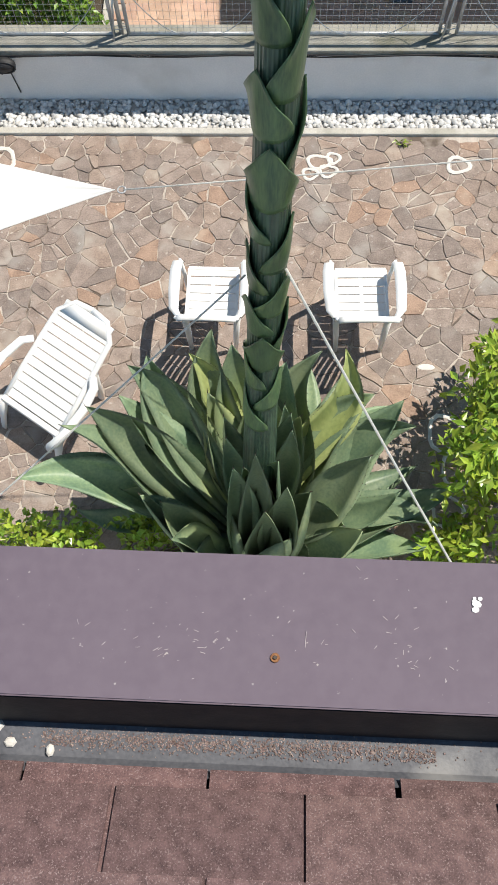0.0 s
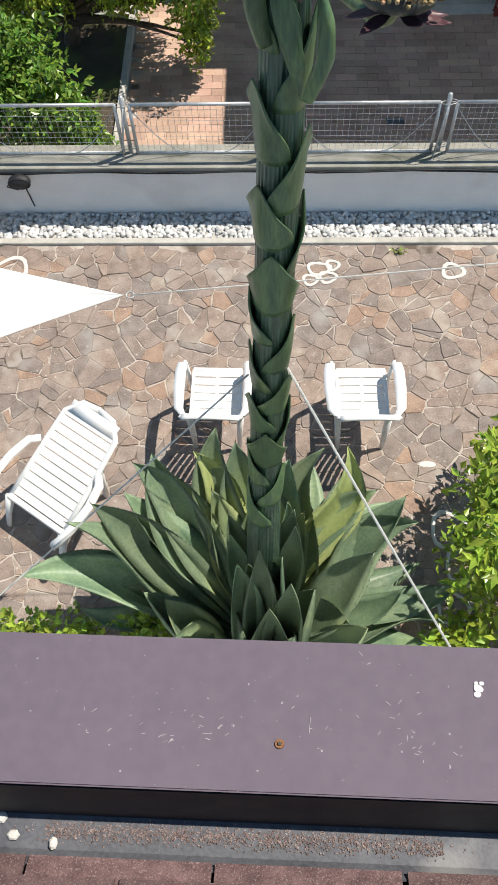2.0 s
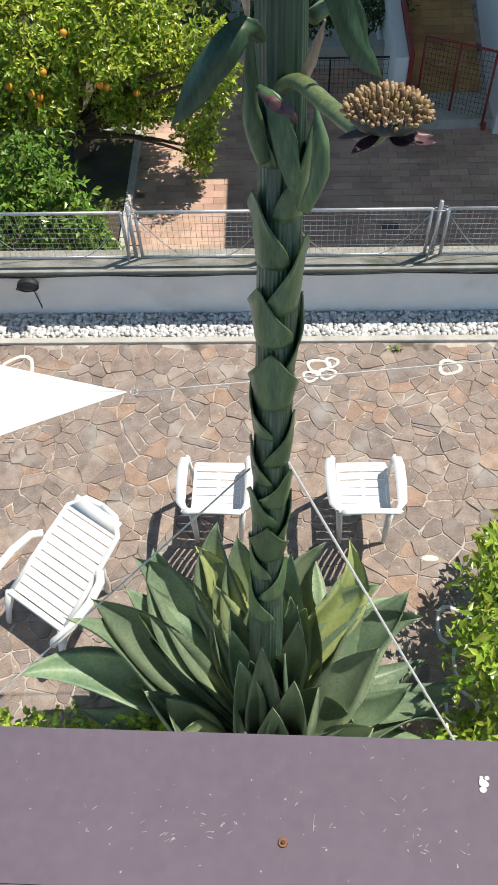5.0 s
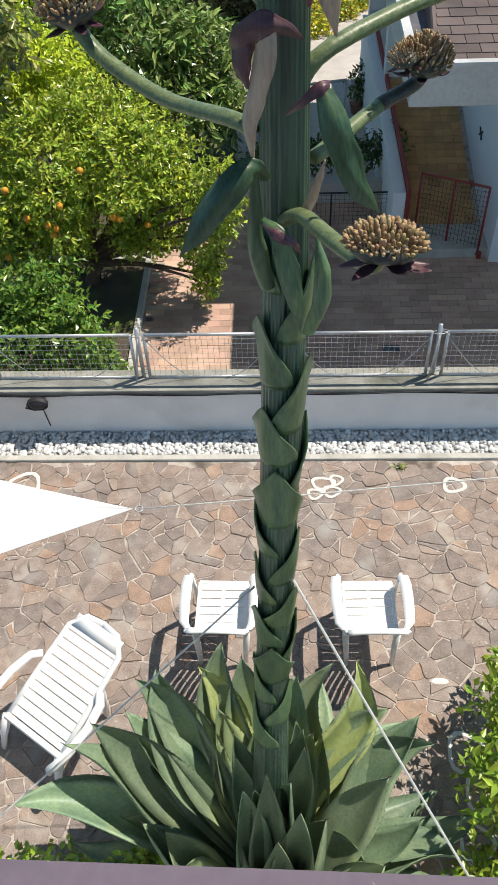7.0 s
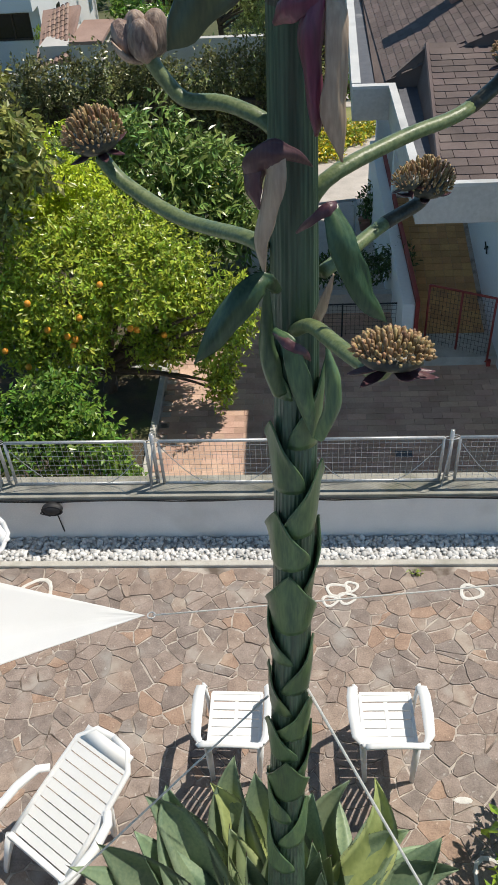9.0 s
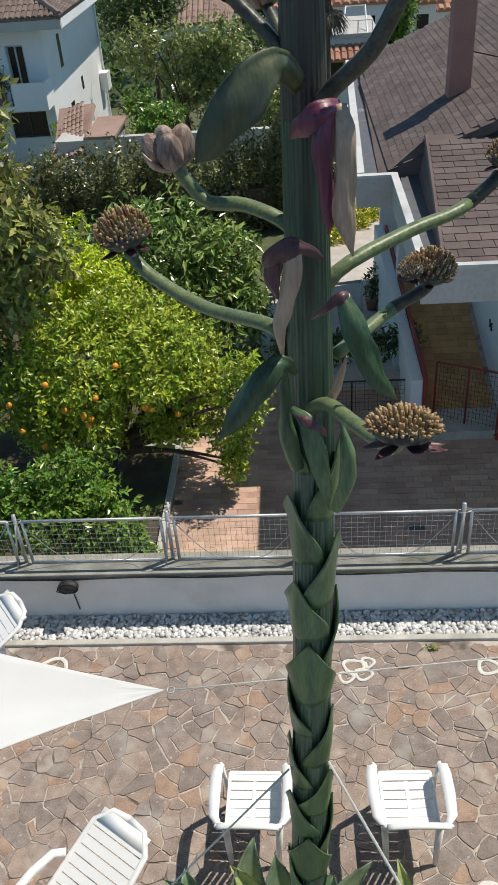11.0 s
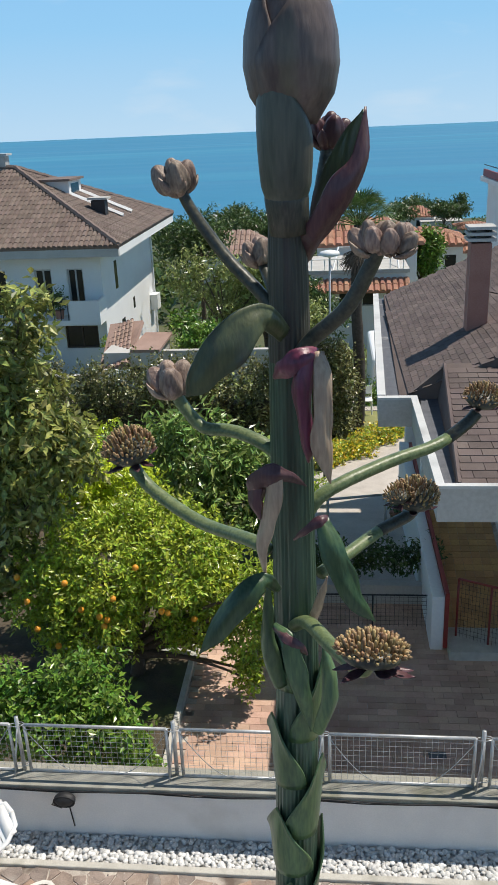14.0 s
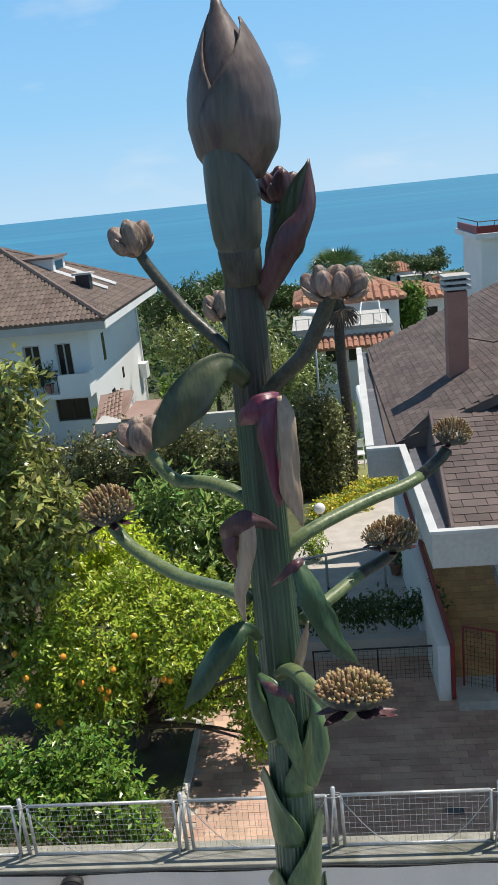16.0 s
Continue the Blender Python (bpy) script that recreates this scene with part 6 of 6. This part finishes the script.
tiled_slope(wh, (EX + 0.05, 37.25, 1.42), (EX + 0.05, 51.3, 1.42), (RX, 44.2, RZ), (RX, 44.2 + 0.02, RZ), M_BROWNTILE)
for p, q2 in (((EX, 37.3, 1.5), (RX, 44.2, RZ + 0.08)), ((EX, 51.2, 1.5), (RX, 44.2, RZ + 0.08)), ((RX, 44.2, RZ + 0.08), (HX0 - 1, 44.2, RZ + 0.08))):
    wpart("ridge_tiles", Mesh().tube([Vector(p).lerp(Vector(q2), k / 30) + Vector((0, 0, 0.03 * (k % 2))) for k in range(31)], 0.13, 6), M_BROWNTILE, "ridge tiles")
dm = wpart("dormer", wall_box(Mesh(), -14.6, -12.9, 43.4, 45.6, 2.9, 3.95), M_HOUSEWHITE, "white roof dormer")
part("dormer_roof", wall_box(Mesh(), -15.2, -12.75, 43.2, 45.8, 3.95, 4.06), M_BROWNTILE, dm)
part("dormer_window", wall_box(Mesh(), -12.95, -12.89, 43.8, 45.2, 3.2, 3.8), M_DARKGLASS, dm)
for k in range(2):
    wpart("roof_kerb", Mesh().tube([(-12.9, 43.5 + 2.0 * k, 3.3), (-10.2, 43.5 + 2.0 * k, 2.15)], 0.12, 4), M_HOUSEWHITE, "white upstand on the roof")
for x, y, z in ((-11.1, 42.4, 2.5), (-17.2, 40.6, 3.1), (-16.7, 44.4, 4.7)):
    cc = wpart("chimney", wall_box(Mesh(), x - 0.35, x + 0.35, y - 0.3, y + 0.3, z - 0.9, z + 0.55), M_GREY if x < -12 else M_BLACK, "roof chimney")
    part("chimney_cap", wall_box(Mesh(), x - 0.5, x + 0.5, y - 0.4, y + 0.4, z + 0.58, z + 0.68), M_GREY, cc)
wpart("ac_unit", wall_box(Mesh(), HX1 + 0.01, HX1 + 0.45, 48.6, 49.5, -3.9, -3.0), M_PLASTIC, "white air conditioning unit")
wpart("downpipe", Mesh().tube([(HX1 + 0.08, 49.7, 0.9), (HX1 + 0.08, 49.7, -8)], 0.06, 6), M_HOUSEWHITE)

# shed with low tiled roofs below the white house
sh = thing("garden_shed", "grey shed with two low faded tile roofs", "shed")
part("wall", wall_box(Mesh(), -9.0, -6.75, 33.0, 36.0, -7.5, -2.4), M_GREY, sh, "grey plastered shed wall")
tiled_slope(sh, (-9.2, 32.7, -3.2), (-7.9, 32.7, -2.75), (-9.4, 36, -1.85), (-7.9, 36, -1.7), M_FADEDTILE, 0.2, 0.35)
part("roof_slab", wall_box(Mesh(), -7.85, -6.6, 33.0, 36.1, -2.4, -2.28), M_FADEDTILE, sh, "flat faded tile roof")
part("parapet", wall_box(Mesh(), -9.45, -7.85, 32.62, 32.72, -3.5, -3.0), M_HOUSEWHITE, sh)
part("window", wall_box(Mesh(), -8.0, -7.5, 32.98, 33.02, -3.4, -3.0), M_DARKGLASS, sh)
m = wall_box(Mesh(), -6.7, 0.5, 34.0, 34.3, -6, -2.6)
tagged(part("wall_garden", m, M_GREY), "stained grey concrete garden wall", "wall", kind="structure")
m = wall_box(Mesh(), -17, -9.2, 33.6, 33.9, -7, -3.55)
tagged(part("wall_garden_low", m, M_GREY), "low grey garden wall before the white house", "wall", kind="structure")

# ---- town and trees towards the sea ----


def small_house(x, y, w, d, z0, h, mat, roofmat, rise, label, nwin=3):
    ob = thing("house", label, "house", "houses towards the sea", (x, y, z0))
    part("wall", Mesh().box((0, 0, h / 2 - 2), (w, d, h + 4)), mat, ob)
    e = 0.5
    if rise:
        tiled_slope(ob, (-w / 2 - e, -d / 2 - e, h), (w / 2 + e, -d / 2 - e, h), (-w / 2 + d * 0.35, 0, h + rise), (w / 2 - d * 0.35, 0, h + rise), roofmat, 0.6, 1.0)
        tiled_slope(ob, (w / 2 + e, -d / 2 - e, h), (w / 2 + e, d / 2 + e, h), (w / 2 - d * 0.35, 0, h + rise), (w / 2 - d * 0.35, 0.02, h + rise), roofmat, 0.6, 1.0)
        tiled_slope(ob, (-w / 2 - e, d / 2 + e, h), (-w / 2 - e, -d / 2 - e, h), (-w / 2 + d * 0.35, 0.02, h + rise), (-w / 2 + d * 0.35, 0, h + rise), roofmat, 0.6, 1.0)
    else:
        part("roof", Mesh().box((0, 0, h + 0.1), (w + 0.5, d + 0.5, 0.25)), roofmat, ob)
    for lev in range(max(1, int(h // 2.9))):
        for k in range(nwin):
            wx = -w / 2 + w * (k + 0.5) / nwin
            win = part("window", Mesh().box((wx, -d / 2 - 0.01, h - 1.5 - 2.9 * lev), (0.9, 0.06, 1.3)), M_DARKGLASS, ob)
            part("sill", Mesh().box((wx, -d / 2 - 0.06, h - 2.2 - 2.9 * lev), (1.1, 0.14, 0.08)), M_GREY, win)
    return ob


small_house(3.2, 67.5, 7.5, 7, -9.5, 7.0, M_HOUSEWHITE, M_TERRACOTTA, 1.5, "white house with bright terracotta hipped roof")
small_house(2.3, 59.2, 6.3, 6, -8.5, 5.2, M_HOUSEWHITE, M_GREY, 0, "white house with a roof terrace", 4)
small_house(8.4, 74, 6, 6, -10, 6.3, M_HOUSEWHITE, M_TERRACOTTA, 1.0, "white house with a low terracotta roof")
small_house(11.8, 84, 5, 6, -11, 5.2, M_HOUSEWHITE, M_TERRACOTTA, 1.0, "white house with terracotta roof among trees")
small_house(20.6, 203, 7, 7, -20, 4.6, M_HOUSEWHITE, M_TERRACOTTA, 2.0, "white villa with a terracotta pyramid roof", 3)
small_house(25.5, 200, 9, 8, -22, 5.6, M_HOUSEWHITE, M_GREY, 0, "pale block of flats", 4)
small_house(31.5, 190, 7, 8, -21, 4.2, M_GREY, M_TERRACOTTA, 1.0, "grey house with a low tile roof", 3)
small_house(17.0, 112, 5.5, 6, -15, 4.6, M_GREY, M_GREY, 1.6, "grey house with a pale metal roof", 3)
small_house(13.6, 98, 4.5, 5, -13.5, 5.0, M_HOUSEWHITE, M_TERRACOTTA, 0.9, "white house with a terracotta roof")
small_house(-11.8, 104, 10, 8, -13, 4.6, M_HOUSEWHITE, M_FADEDTILE, 2.4, "house with a wide pale terracotta roof")
small_house(-42, 334, 9, 8, -36, 8.5, M_HOUSEWHITE, M_GREY, 0, "pale hotel near the shore", 4)

# roof terrace details on the middle house
ob = thing("roof_terrace_railing", "white railing and awning frame on a roof terrace", "railing")
for k in range(8):
    part("post", Mesh().tube([(-0.8 + k * 0.87, 56.1, -3.2), (-0.8 + k * 0.87, 56.1, -2.35)], 0.04, 4), M_PLASTIC, ob)
part("rail", Mesh().tube([(-0.8, 56.1, -2.35), (5.3, 56.1, -2.35)], 0.05, 4), M_PLASTIC, ob)
for x in (0.6, 3.4):
    part("awning_frame", Mesh().tube([(x, 56.2, -3.2), (x + 0.4, 58.5, -1.9), (x + 1.6, 58.5, -1.9), (x + 1.6, 56.2, -3.2)], 0.06, 4), M_PLASTIC, ob)
tiled_slope(ob, (-1.1, 55.0, -4.35), (5.7, 55.0, -4.35), (-1.1, 56.05, -3.7), (5.7, 56.05, -3.7), M_TERRACOTTA, 0.4, 0.6)

# tower house with the red parapet
tw = thing("tower_house", "tall white house with a red-railed roof terrace", "house", "", (16.0, 63.5, -9.5))
part("wall", Mesh().box((0, 0, 5.0), (7.2, 7.0, 12.2)), M_HOUSEWHITE, tw)
part("cornice", Mesh().box((0, 0, 11.2), (8.2, 8.2, 0.35)), M_HOUSEWHITE, tw)
part("parapet", Mesh().box((0, -3.9, 11.65), (7.8, 0.12, 0.5)), M_REDPAINT, tw, "red parapet panel")
part("parapet", Mesh().box((-3.9, 0, 11.65), (0.12, 7.6, 0.5)), M_REDPAINT, tw, "red parapet panel")
part("parapet_gap", Mesh().box((-1.9, -3.96, 11.65), (1.3, 0.1, 0.46)), M_HOUSEWHITE, tw)
for k in range(8):
    part("rail_post", Mesh().tube([(-3.9 + 7.8 * k / 7, -3.9, 11.85), (-3.9 + 7.8 * k / 7, -3.9, 12.2)], 0.03, 4), M_BLACK, tw)
part("top_rail", Mesh().tube([(-3.9, -3.9, 12.2), (3.9, -3.9, 12.2)], 0.035, 4), M_BLACK, tw)
part("top_rail", Mesh().tube([(-3.9, -3.9, 12.2), (-3.9, 3.9, 12.2)], 0.035, 4), M_BLACK, tw)
for x in (-1.6, 1.8):
    part("window", Mesh().box((x, -3.51, 9.2), (0.7, 0.05, 2.4)), M_DARKGLASS, tw)

# street lamp
ob = thing("street_lamp", "grey street lamp with a flat round head", "street lamp", "", (0.44, 44.0, -8.2))
part("pole", Mesh().tube([(0, 0, 0), (0, 0, 7.9)], [0.08, 0.05], 8), M_GALV, ob, smooth=True)
part("head", Mesh().tube([(0, 0, 7.85), (0, 0, 7.95), (0, 0, 8.12), (0, 0, 8.2)], [0.15, 0.55, 0.5, 0.2], 14), M_PLASTIC, ob, smooth=True)
ob = thing("parked_caravan", "white flat-roofed caravan parked below the house", "caravan", "", (2.5, 32.0, -4.2))
rounded(part("body", Mesh().box((0.6, 0, 1.2), (2.2, 4.5, 2.2)), M_PLASTIC, ob), 0.15, 3)
part("window", Mesh().box((0.6, -2.26, 1.5), (1.4, 0.04, 0.6)), M_DARKGLASS, ob)

r = random.Random(40)


def far_tree(x, y, zc, rx, rz, count, size, mat, label, seed, kindname="tree"):
    z = ground_height(y)
    bl = [((x + r.gauss(0, rx * 0.45), y + r.gauss(0, rx * 0.4), zc + r.gauss(0, rz * 0.3)), (rx * r.uniform(0.45, 0.65), rx * 0.55, rz * r.uniform(0.45, 0.65))) for _ in range(6)]
    return tree(kindname, label, (x, y, min(z, zc - rz)), bl, count, size, mat, 0.15, seed, shell=0.3)


far_tree(-5.4, 46, -2.2, 2.4, 2.8, 7000, 0.26, M_OLIVE, "rounded grey-green tree beside the white house", 41)
far_tree(-3.2, 46, -3.2, 2.4, 2.8, 6000, 0.26, M_OLIVE, "grey-green tree behind the garden wall", 42)
far_tree(-8.0, 54, -0.6, 2.4, 2.6, 5000, 0.28, M_DARKLEAF, "dark tree behind the white house", 43)
far_tree(-5.6, 36.5, -2.7, 1.3, 1.2, 3500, 0.22, M_SHRUB, "bright green tree beyond the grey wall", 44)
far_tree(-9.3, 36.6, -2.9, 0.6, 0.6, 900, 0.2, M_LEMON, "pale green climber on the white house", 45)
far_tree(-12.0, 33.0, -3.8, 1.0, 0.8, 1500, 0.2, M_DARKLEAF, "dark bush before the white house", 46)
far_tree(-0.6, 50, -4.2, 2.0, 2.4, 3500, 0.3, M_DARKLEAF, "dark tree among the houses", 47)
far_tree(7.5, 66, -3.6, 1.7, 2.2, 4000, 0.36, M_SHRUB, "dense green tree among the houses", 48)
far_tree(6.5, 46, -6.6, 2.2, 1.6, 3000, 0.28, M_OLIVE, "low green trees below the roofs", 49)
far_tree(-0.4, 27, -2.3, 1.2, 1.2, 2600, 0.17, M_DARKLEAF, "dark bush beside the palm", 50)
far_tree(2.3, 26.6, -2.4, 0.6, 0.8, 1200, 0.14, M_SHRUB, "green shrub on the terrace", 51)
far_tree(1.4, 118, -8.6, 4.0, 2.6, 3500, 0.6, M_DARKLEAF, "dark pines above the sea", 52)
far_tree(-5.0, 122, -9.0, 4.0, 2.6, 3500, 0.6, M_DARKLEAF, "dark pines above the sea", 53)
far_tree(-11.0, 125, -8.2, 4.0, 2.4, 3500, 0.6, M_DARKLEAF, "dark pines above the sea", 54)
far_tree(-17, 130, -8.0, 5.0, 2.8, 3500, 0.6, M_DARKLEAF, "dark pines above the sea", 55)
far_tree(20.5, 215, -14.0, 6.0, 2.6, 3500, 0.7, M_DARKLEAF, "dark pines behind the villa", 56)
far_tree(29, 205, -15.0, 3.0, 3.0, 3000, 0.7, M_DARKLEAF, "dark pines behind the flats", 57)
far_tree(9.5, 140, -11.5, 5.0, 2.4, 2600, 0.7, M_DARKLEAF, "dark pines above the sea", 58)
far_tree(-26, 60, -2.0, 4.0, 4.0, 4000, 0.4, M_OLIVE, "green trees behind the white house", 59)
for k, (x, y, zc, rx, rz) in enumerate(((-25, 150, -11.5, 6.0, 2.4), (-14, 152, -11.3, 6.0, 2.4), (-3, 150, -13.0, 5.0, 2.2), (14, 185, -13.0, 5.0, 2.6), (25, 188, -12.8, 5.0, 2.4))):
    far_tree(x, y, zc, rx, rz, 3000, 0.7, M_DARKLEAF, "dark pines above the sea", 80 + k)
bl = []
for k in range(120):
    y = r.uniform(70, 330)
    x = r.uniform(-0.42, 0.42) * y
    z = ground_height(y) + r.uniform(0.5, 2.5)
    bl.append(((x, y, z), (r.uniform(3, 7), 4, r.uniform(1.5, 3.0))))
ob = leaf_cloud("far_woods", bl, 26000, 1.0, M_DARKLEAF, None, 60, 0.4, narrow=0.6, label="scrub and pine woods on the slope above the sea")
tagged(ob, category="woods")
bl = []
for k in range(60):
    y = r.uniform(26, 60)
    x = r.uniform(-0.30, 0.16) * y
    bl.append(((x, y, ground_height(y) + 0.2), (1.4, 1.2, 0.7)))
ob = leaf_cloud("undergrowth", bl, 12000, 0.26, M_OLIVE, None, 61, 0.3, label="rough undergrowth on the slope below the garden")
tagged(ob, category="undergrowth")

# ---- pieces: pebbles, flagstones, pavers, roof shingles ----
rng = random.Random(70)
m = Mesh()
for row in range(9):
    for k in range(150):
        x = -3.2 + 6.6 * k / 150 + rng.gauss(0, 0.012)
        y = 5.725 + 0.036 * row + rng.gauss(0, 0.009)
        if y > 6.03 or y < 5.715:
            continue
        s = rng.uniform(0.022, 0.042)
        m.ball((x, y, -0.012 + rng.uniform(0, 0.014)), s, 6, 4, (1, rng.uniform(0.6, 0.9), rng.uniform(0.45, 0.7)), Matrix.Rotation(rng.random() * 3.1, 3, "Z"))
ob = part("gravel", m, M_PEBBLE, None, "white rounded pebbles along the garden wall", True, "stuff")
tagged(ob, category="gravel")


def cut(poly, px, py, nx, ny):
    """The part of a polygon on the inner side of a line."""
    out = []
    for i in range(len(poly)):
        a, b = poly[i], poly[(i + 1) % len(poly)]
        da, db = (a[0] - px) * nx + (a[1] - py) * ny, (b[0] - px) * nx + (b[1] - py) * ny
        if da <= 0:
            out.append(a)
        if da * db < 0:
            t = da / (da - db)
            out.append((a[0] + (b[0] - a[0]) * t, a[1] + (b[1] - a[1]) * t))
    return out


step = 0.117
seeds = []
for i in range(-32, 33):
    for k in range(-2, 43):
        if rng.random() < 0.32:
            continue
        seeds.append((i * step + (0.058 if k % 2 else 0) + rng.gauss(0, 0.043), 1.0 + k * step + rng.gauss(0, 0.043)))
pts = np.array(seeds)
pull = np.array([rng.gauss(0, 0.0024) for _ in seeds])
rest = Mesh()
made = 0
for me_, (sx, sy) in enumerate(seeds):
    if not (-3.7 < sx < 3.7 and 0.9 < sy < 5.62):
        continue
    poly = [(sx - 0.5, max(0.8, sy - 0.5)), (sx + 0.5, max(0.8, sy - 0.5)), (sx + 0.5, min(5.625, sy + 0.5)), (sx - 0.5, min(5.625, sy + 0.5))]
    dd = np.hypot(pts[:, 0] - sx, pts[:, 1] - sy)
    for j in np.argsort(dd)[1:18]:
        ox, oy = pts[j]
        L = dd[j]
        nx, ny = (ox - sx) / L, (oy - sy) / L
        gap = rng.choice((0.001, 0.002, 0.004, 0.006, 0.010))
        mid = L / 2 + (pull[me_] - pull[j]) / (2 * L) - gap
        poly = cut(poly, sx + nx * mid, sy + ny * mid, nx, ny)
    if len(poly) < 3:
        continue
    # broken edges
    rough = []
    for i in range(len(poly)):
        a, b = poly[i], poly[(i + 1) % len(poly)]
        L = math.hypot(b[0] - a[0], b[1] - a[1])
        rough.append((a[0] + rng.gauss(0, 0.003), a[1] + rng.gauss(0, 0.003)))
        if L > 0.06:
            for t in (0.33, 0.67):
                o = rng.gauss(-0.001, 0.004)
                rough.append((a[0] + (b[0] - a[0]) * t - (b[1] - a[1]) / L * o, a[1] + (b[1] - a[1]) * t + (b[0] - a[0]) / L * o))
    h = rng.uniform(-0.006, 0.003)
    if made < 300 and -1.2 < sx < 1.9 and 3.4 < sy:
        mm = Mesh().slab([(x - sx, y - sy) for x, y in rough], -0.04, 0.0, 0.003)
        ob = part("flagstone", mm, M_PORPHYRY, patio)
        ob.matrix_basis = Matrix.Translation((sx, sy, h)) @ Euler((rng.gauss(0, 0.008), rng.gauss(0, 0.008), 0)).to_matrix().to_4x4()
        made += 1
    else:
        rest.slab(rough, -0.04, h, 0.003)
part("flagstones", rest, M_PORPHYRY2, patio, "irregular flagstones", kind="stuff")

# pale mortar repairs: a paw-like patch, a ring, joints by the shrub
def ring(cx, cy, rx, ry, w, n=16):
    m = Mesh()
    rows = []
    for k in range(n + 1):
        a = 2 * math.pi * k / n
        j = 1 + 0.12 * math.sin(3 * a + cx)
        rows.append([(cx + rx * j * math.cos(a), cy + ry * j * math.sin(a), 0.002), (cx + (rx - w) * j * math.cos(a), cy + (ry - w) * j * math.sin(a), 0.006), (cx + (rx - 2 * w) * j * math.cos(a), cy + (ry - 2 * w) * j * math.sin(a), 0.002)])
    return m.grid(rows)


for cx, cy, rx, ry, w in ((2.04, 5.31, 0.115, 0.10, 0.018), (0.80, 5.34, 0.12, 0.085, 0.016), (0.88, 5.24, 0.09, 0.075, 0.014), (0.72, 5.21, 0.08, 0.07, 0.014), (0.93, 5.38, 0.07, 0.07, 0.014), (1.78, 2.75, 0.16, 0.16, 0.016), (1.85, 2.45, 0.14, 0.15, 0.016), (1.75, 2.12, 0.13, 0.14, 0.015), (-2.1, 5.35, 0.17, 0.14, 0.02), (-2.35, 5.2, 0.15, 0.13, 0.02)):
    part("mortar_joint", ring(cx, cy, rx, ry, w), M_LIME, patio, "pale mortar joint round a stone")
part("mortar_patch", Mesh().ball((1.65, 3.32, 0.0), 0.075, 10, 4, (1, 0.4, 0.08)), M_LIME, patio, "pale mortar patch")

# driveway pavers
pm = Mesh().box((0, 0, 0), (0.236, 0.112, 0.04)).mesh("paver", M_PAVER)
rest = Mesh()
count = 0
M_PAVER2 = stuff("brick_paver_rest", (0.45, 0.285, 0.215), (0.60, 0.415, 0.32), 0.9, 3, 0.3, 70, vary=0.16, island=True, patch=((0.39, 0.24, 0.185), 0.55))
for row in range(40):
    for k in range(23):
        x = -1.2 + 0.24 * k + (0.12 if row % 2 else 0)
        y = 6.45 + 0.116 * row
        if x > 3.9:
            continue
        z = G - 0.015 + rng.gauss(0, 0.0012)
        if count < 300 and -0.9 < x and 7.0 < y:
            ob = part("paver", pm, None, drive)
            ob.matrix_basis = Matrix.Translation((x, y, z))
            count += 1
        else:
            rest.box((x, y, z), (0.236, 0.112, 0.04))
part("pavers", rest, M_PAVER2, drive, "brick pavers", kind="stuff")
part("drain_grate", Mesh().box((1.72, 7.81, G + 0.008), (0.20, 0.10, 0.012)), M_GUTTER, drive, "small dark grey drain grate")

# porch floor tiles
tm = Mesh().box((0, 0, 0), (0.136, 0.136, 0.012)).mesh("floor_tile", M_TILEFLOOR)
tilt = math.atan2(0.71, 2.95)
for i in range(7):
    for k in range(21):
        ob = part("floor_tile", tm, None, porch)
        d = 0.07 + 0.142 * k
        ob.matrix_basis = Matrix.Translation((2.17 + 0.14 * i, 10.2 + d * math.cos(tilt), -0.356 + d * math.sin(tilt))) @ Euler((tilt, 0, 0)).to_matrix().to_4x4()

# shingles of the neighbouring roof
sh_main = Mesh().box((0, 0, 0), (0.11, 0.226, 0.012)).mesh("roof_shingle", M_ROOFBROWN)
sh_front = Mesh().box((0, 0, 0), (0.226, 0.16, 0.012)).mesh("roof_shingle", M_ROOFBROWN)
M_ROOFBROWN2 = stuff("brown_shingle_rest", (0.085, 0.062, 0.058), (0.15, 0.115, 0.105), 0.9, 2.5, 0.5, 130, vary=0.2, island=True, patch=((0.17, 0.135, 0.12), 0.58))
rest = Mesh()
count = 0
fa = math.atan(FS)
for row in range(19):
    y = 7.28 + 0.140 * row
    x = hip_x(y) + 0.02
    for k in range(8):
        w = 0.116 if (row % 2 and k == 0) else 0.232
        mt = Matrix.Translation((x + w / 2, y, front_z(y) + 0.012)) @ Euler((fa - 0.05, 0, 0)).to_matrix().to_4x4()
        x += w
        if w > 0.2:
            ob = part("roof_shingle", sh_front, None, house)
            ob.matrix_basis = mt
        else:
            rest.box(mt.translation, (w - 0.006, 0.16, 0.012), mt.to_3x3())
ma = math.atan(SL)
for row in range(34):
    for k in range(26):
        x = 1.52 + 0.092 * row * math.cos(ma) * 1.0
        y = 9.98 + 0.232 * k + (0.116 if row % 2 else 0)
        if y > 15.8 or (y > 9.9 and x < 1.40 + 0.026 * (y - 9.9)):
            continue
        mt = Matrix.Translation((x, y, main_z(x) + 0.010)) @ Euler((0, -ma + 0.06, 0)).to_matrix().to_4x4()
        rest.box(mt.translation, (0.118, 0.226, 0.012), mt.to_3x3())
part("roof_shingles", rest, M_ROOFBROWN2, house, "brown mineral roof shingles", kind="stuff")
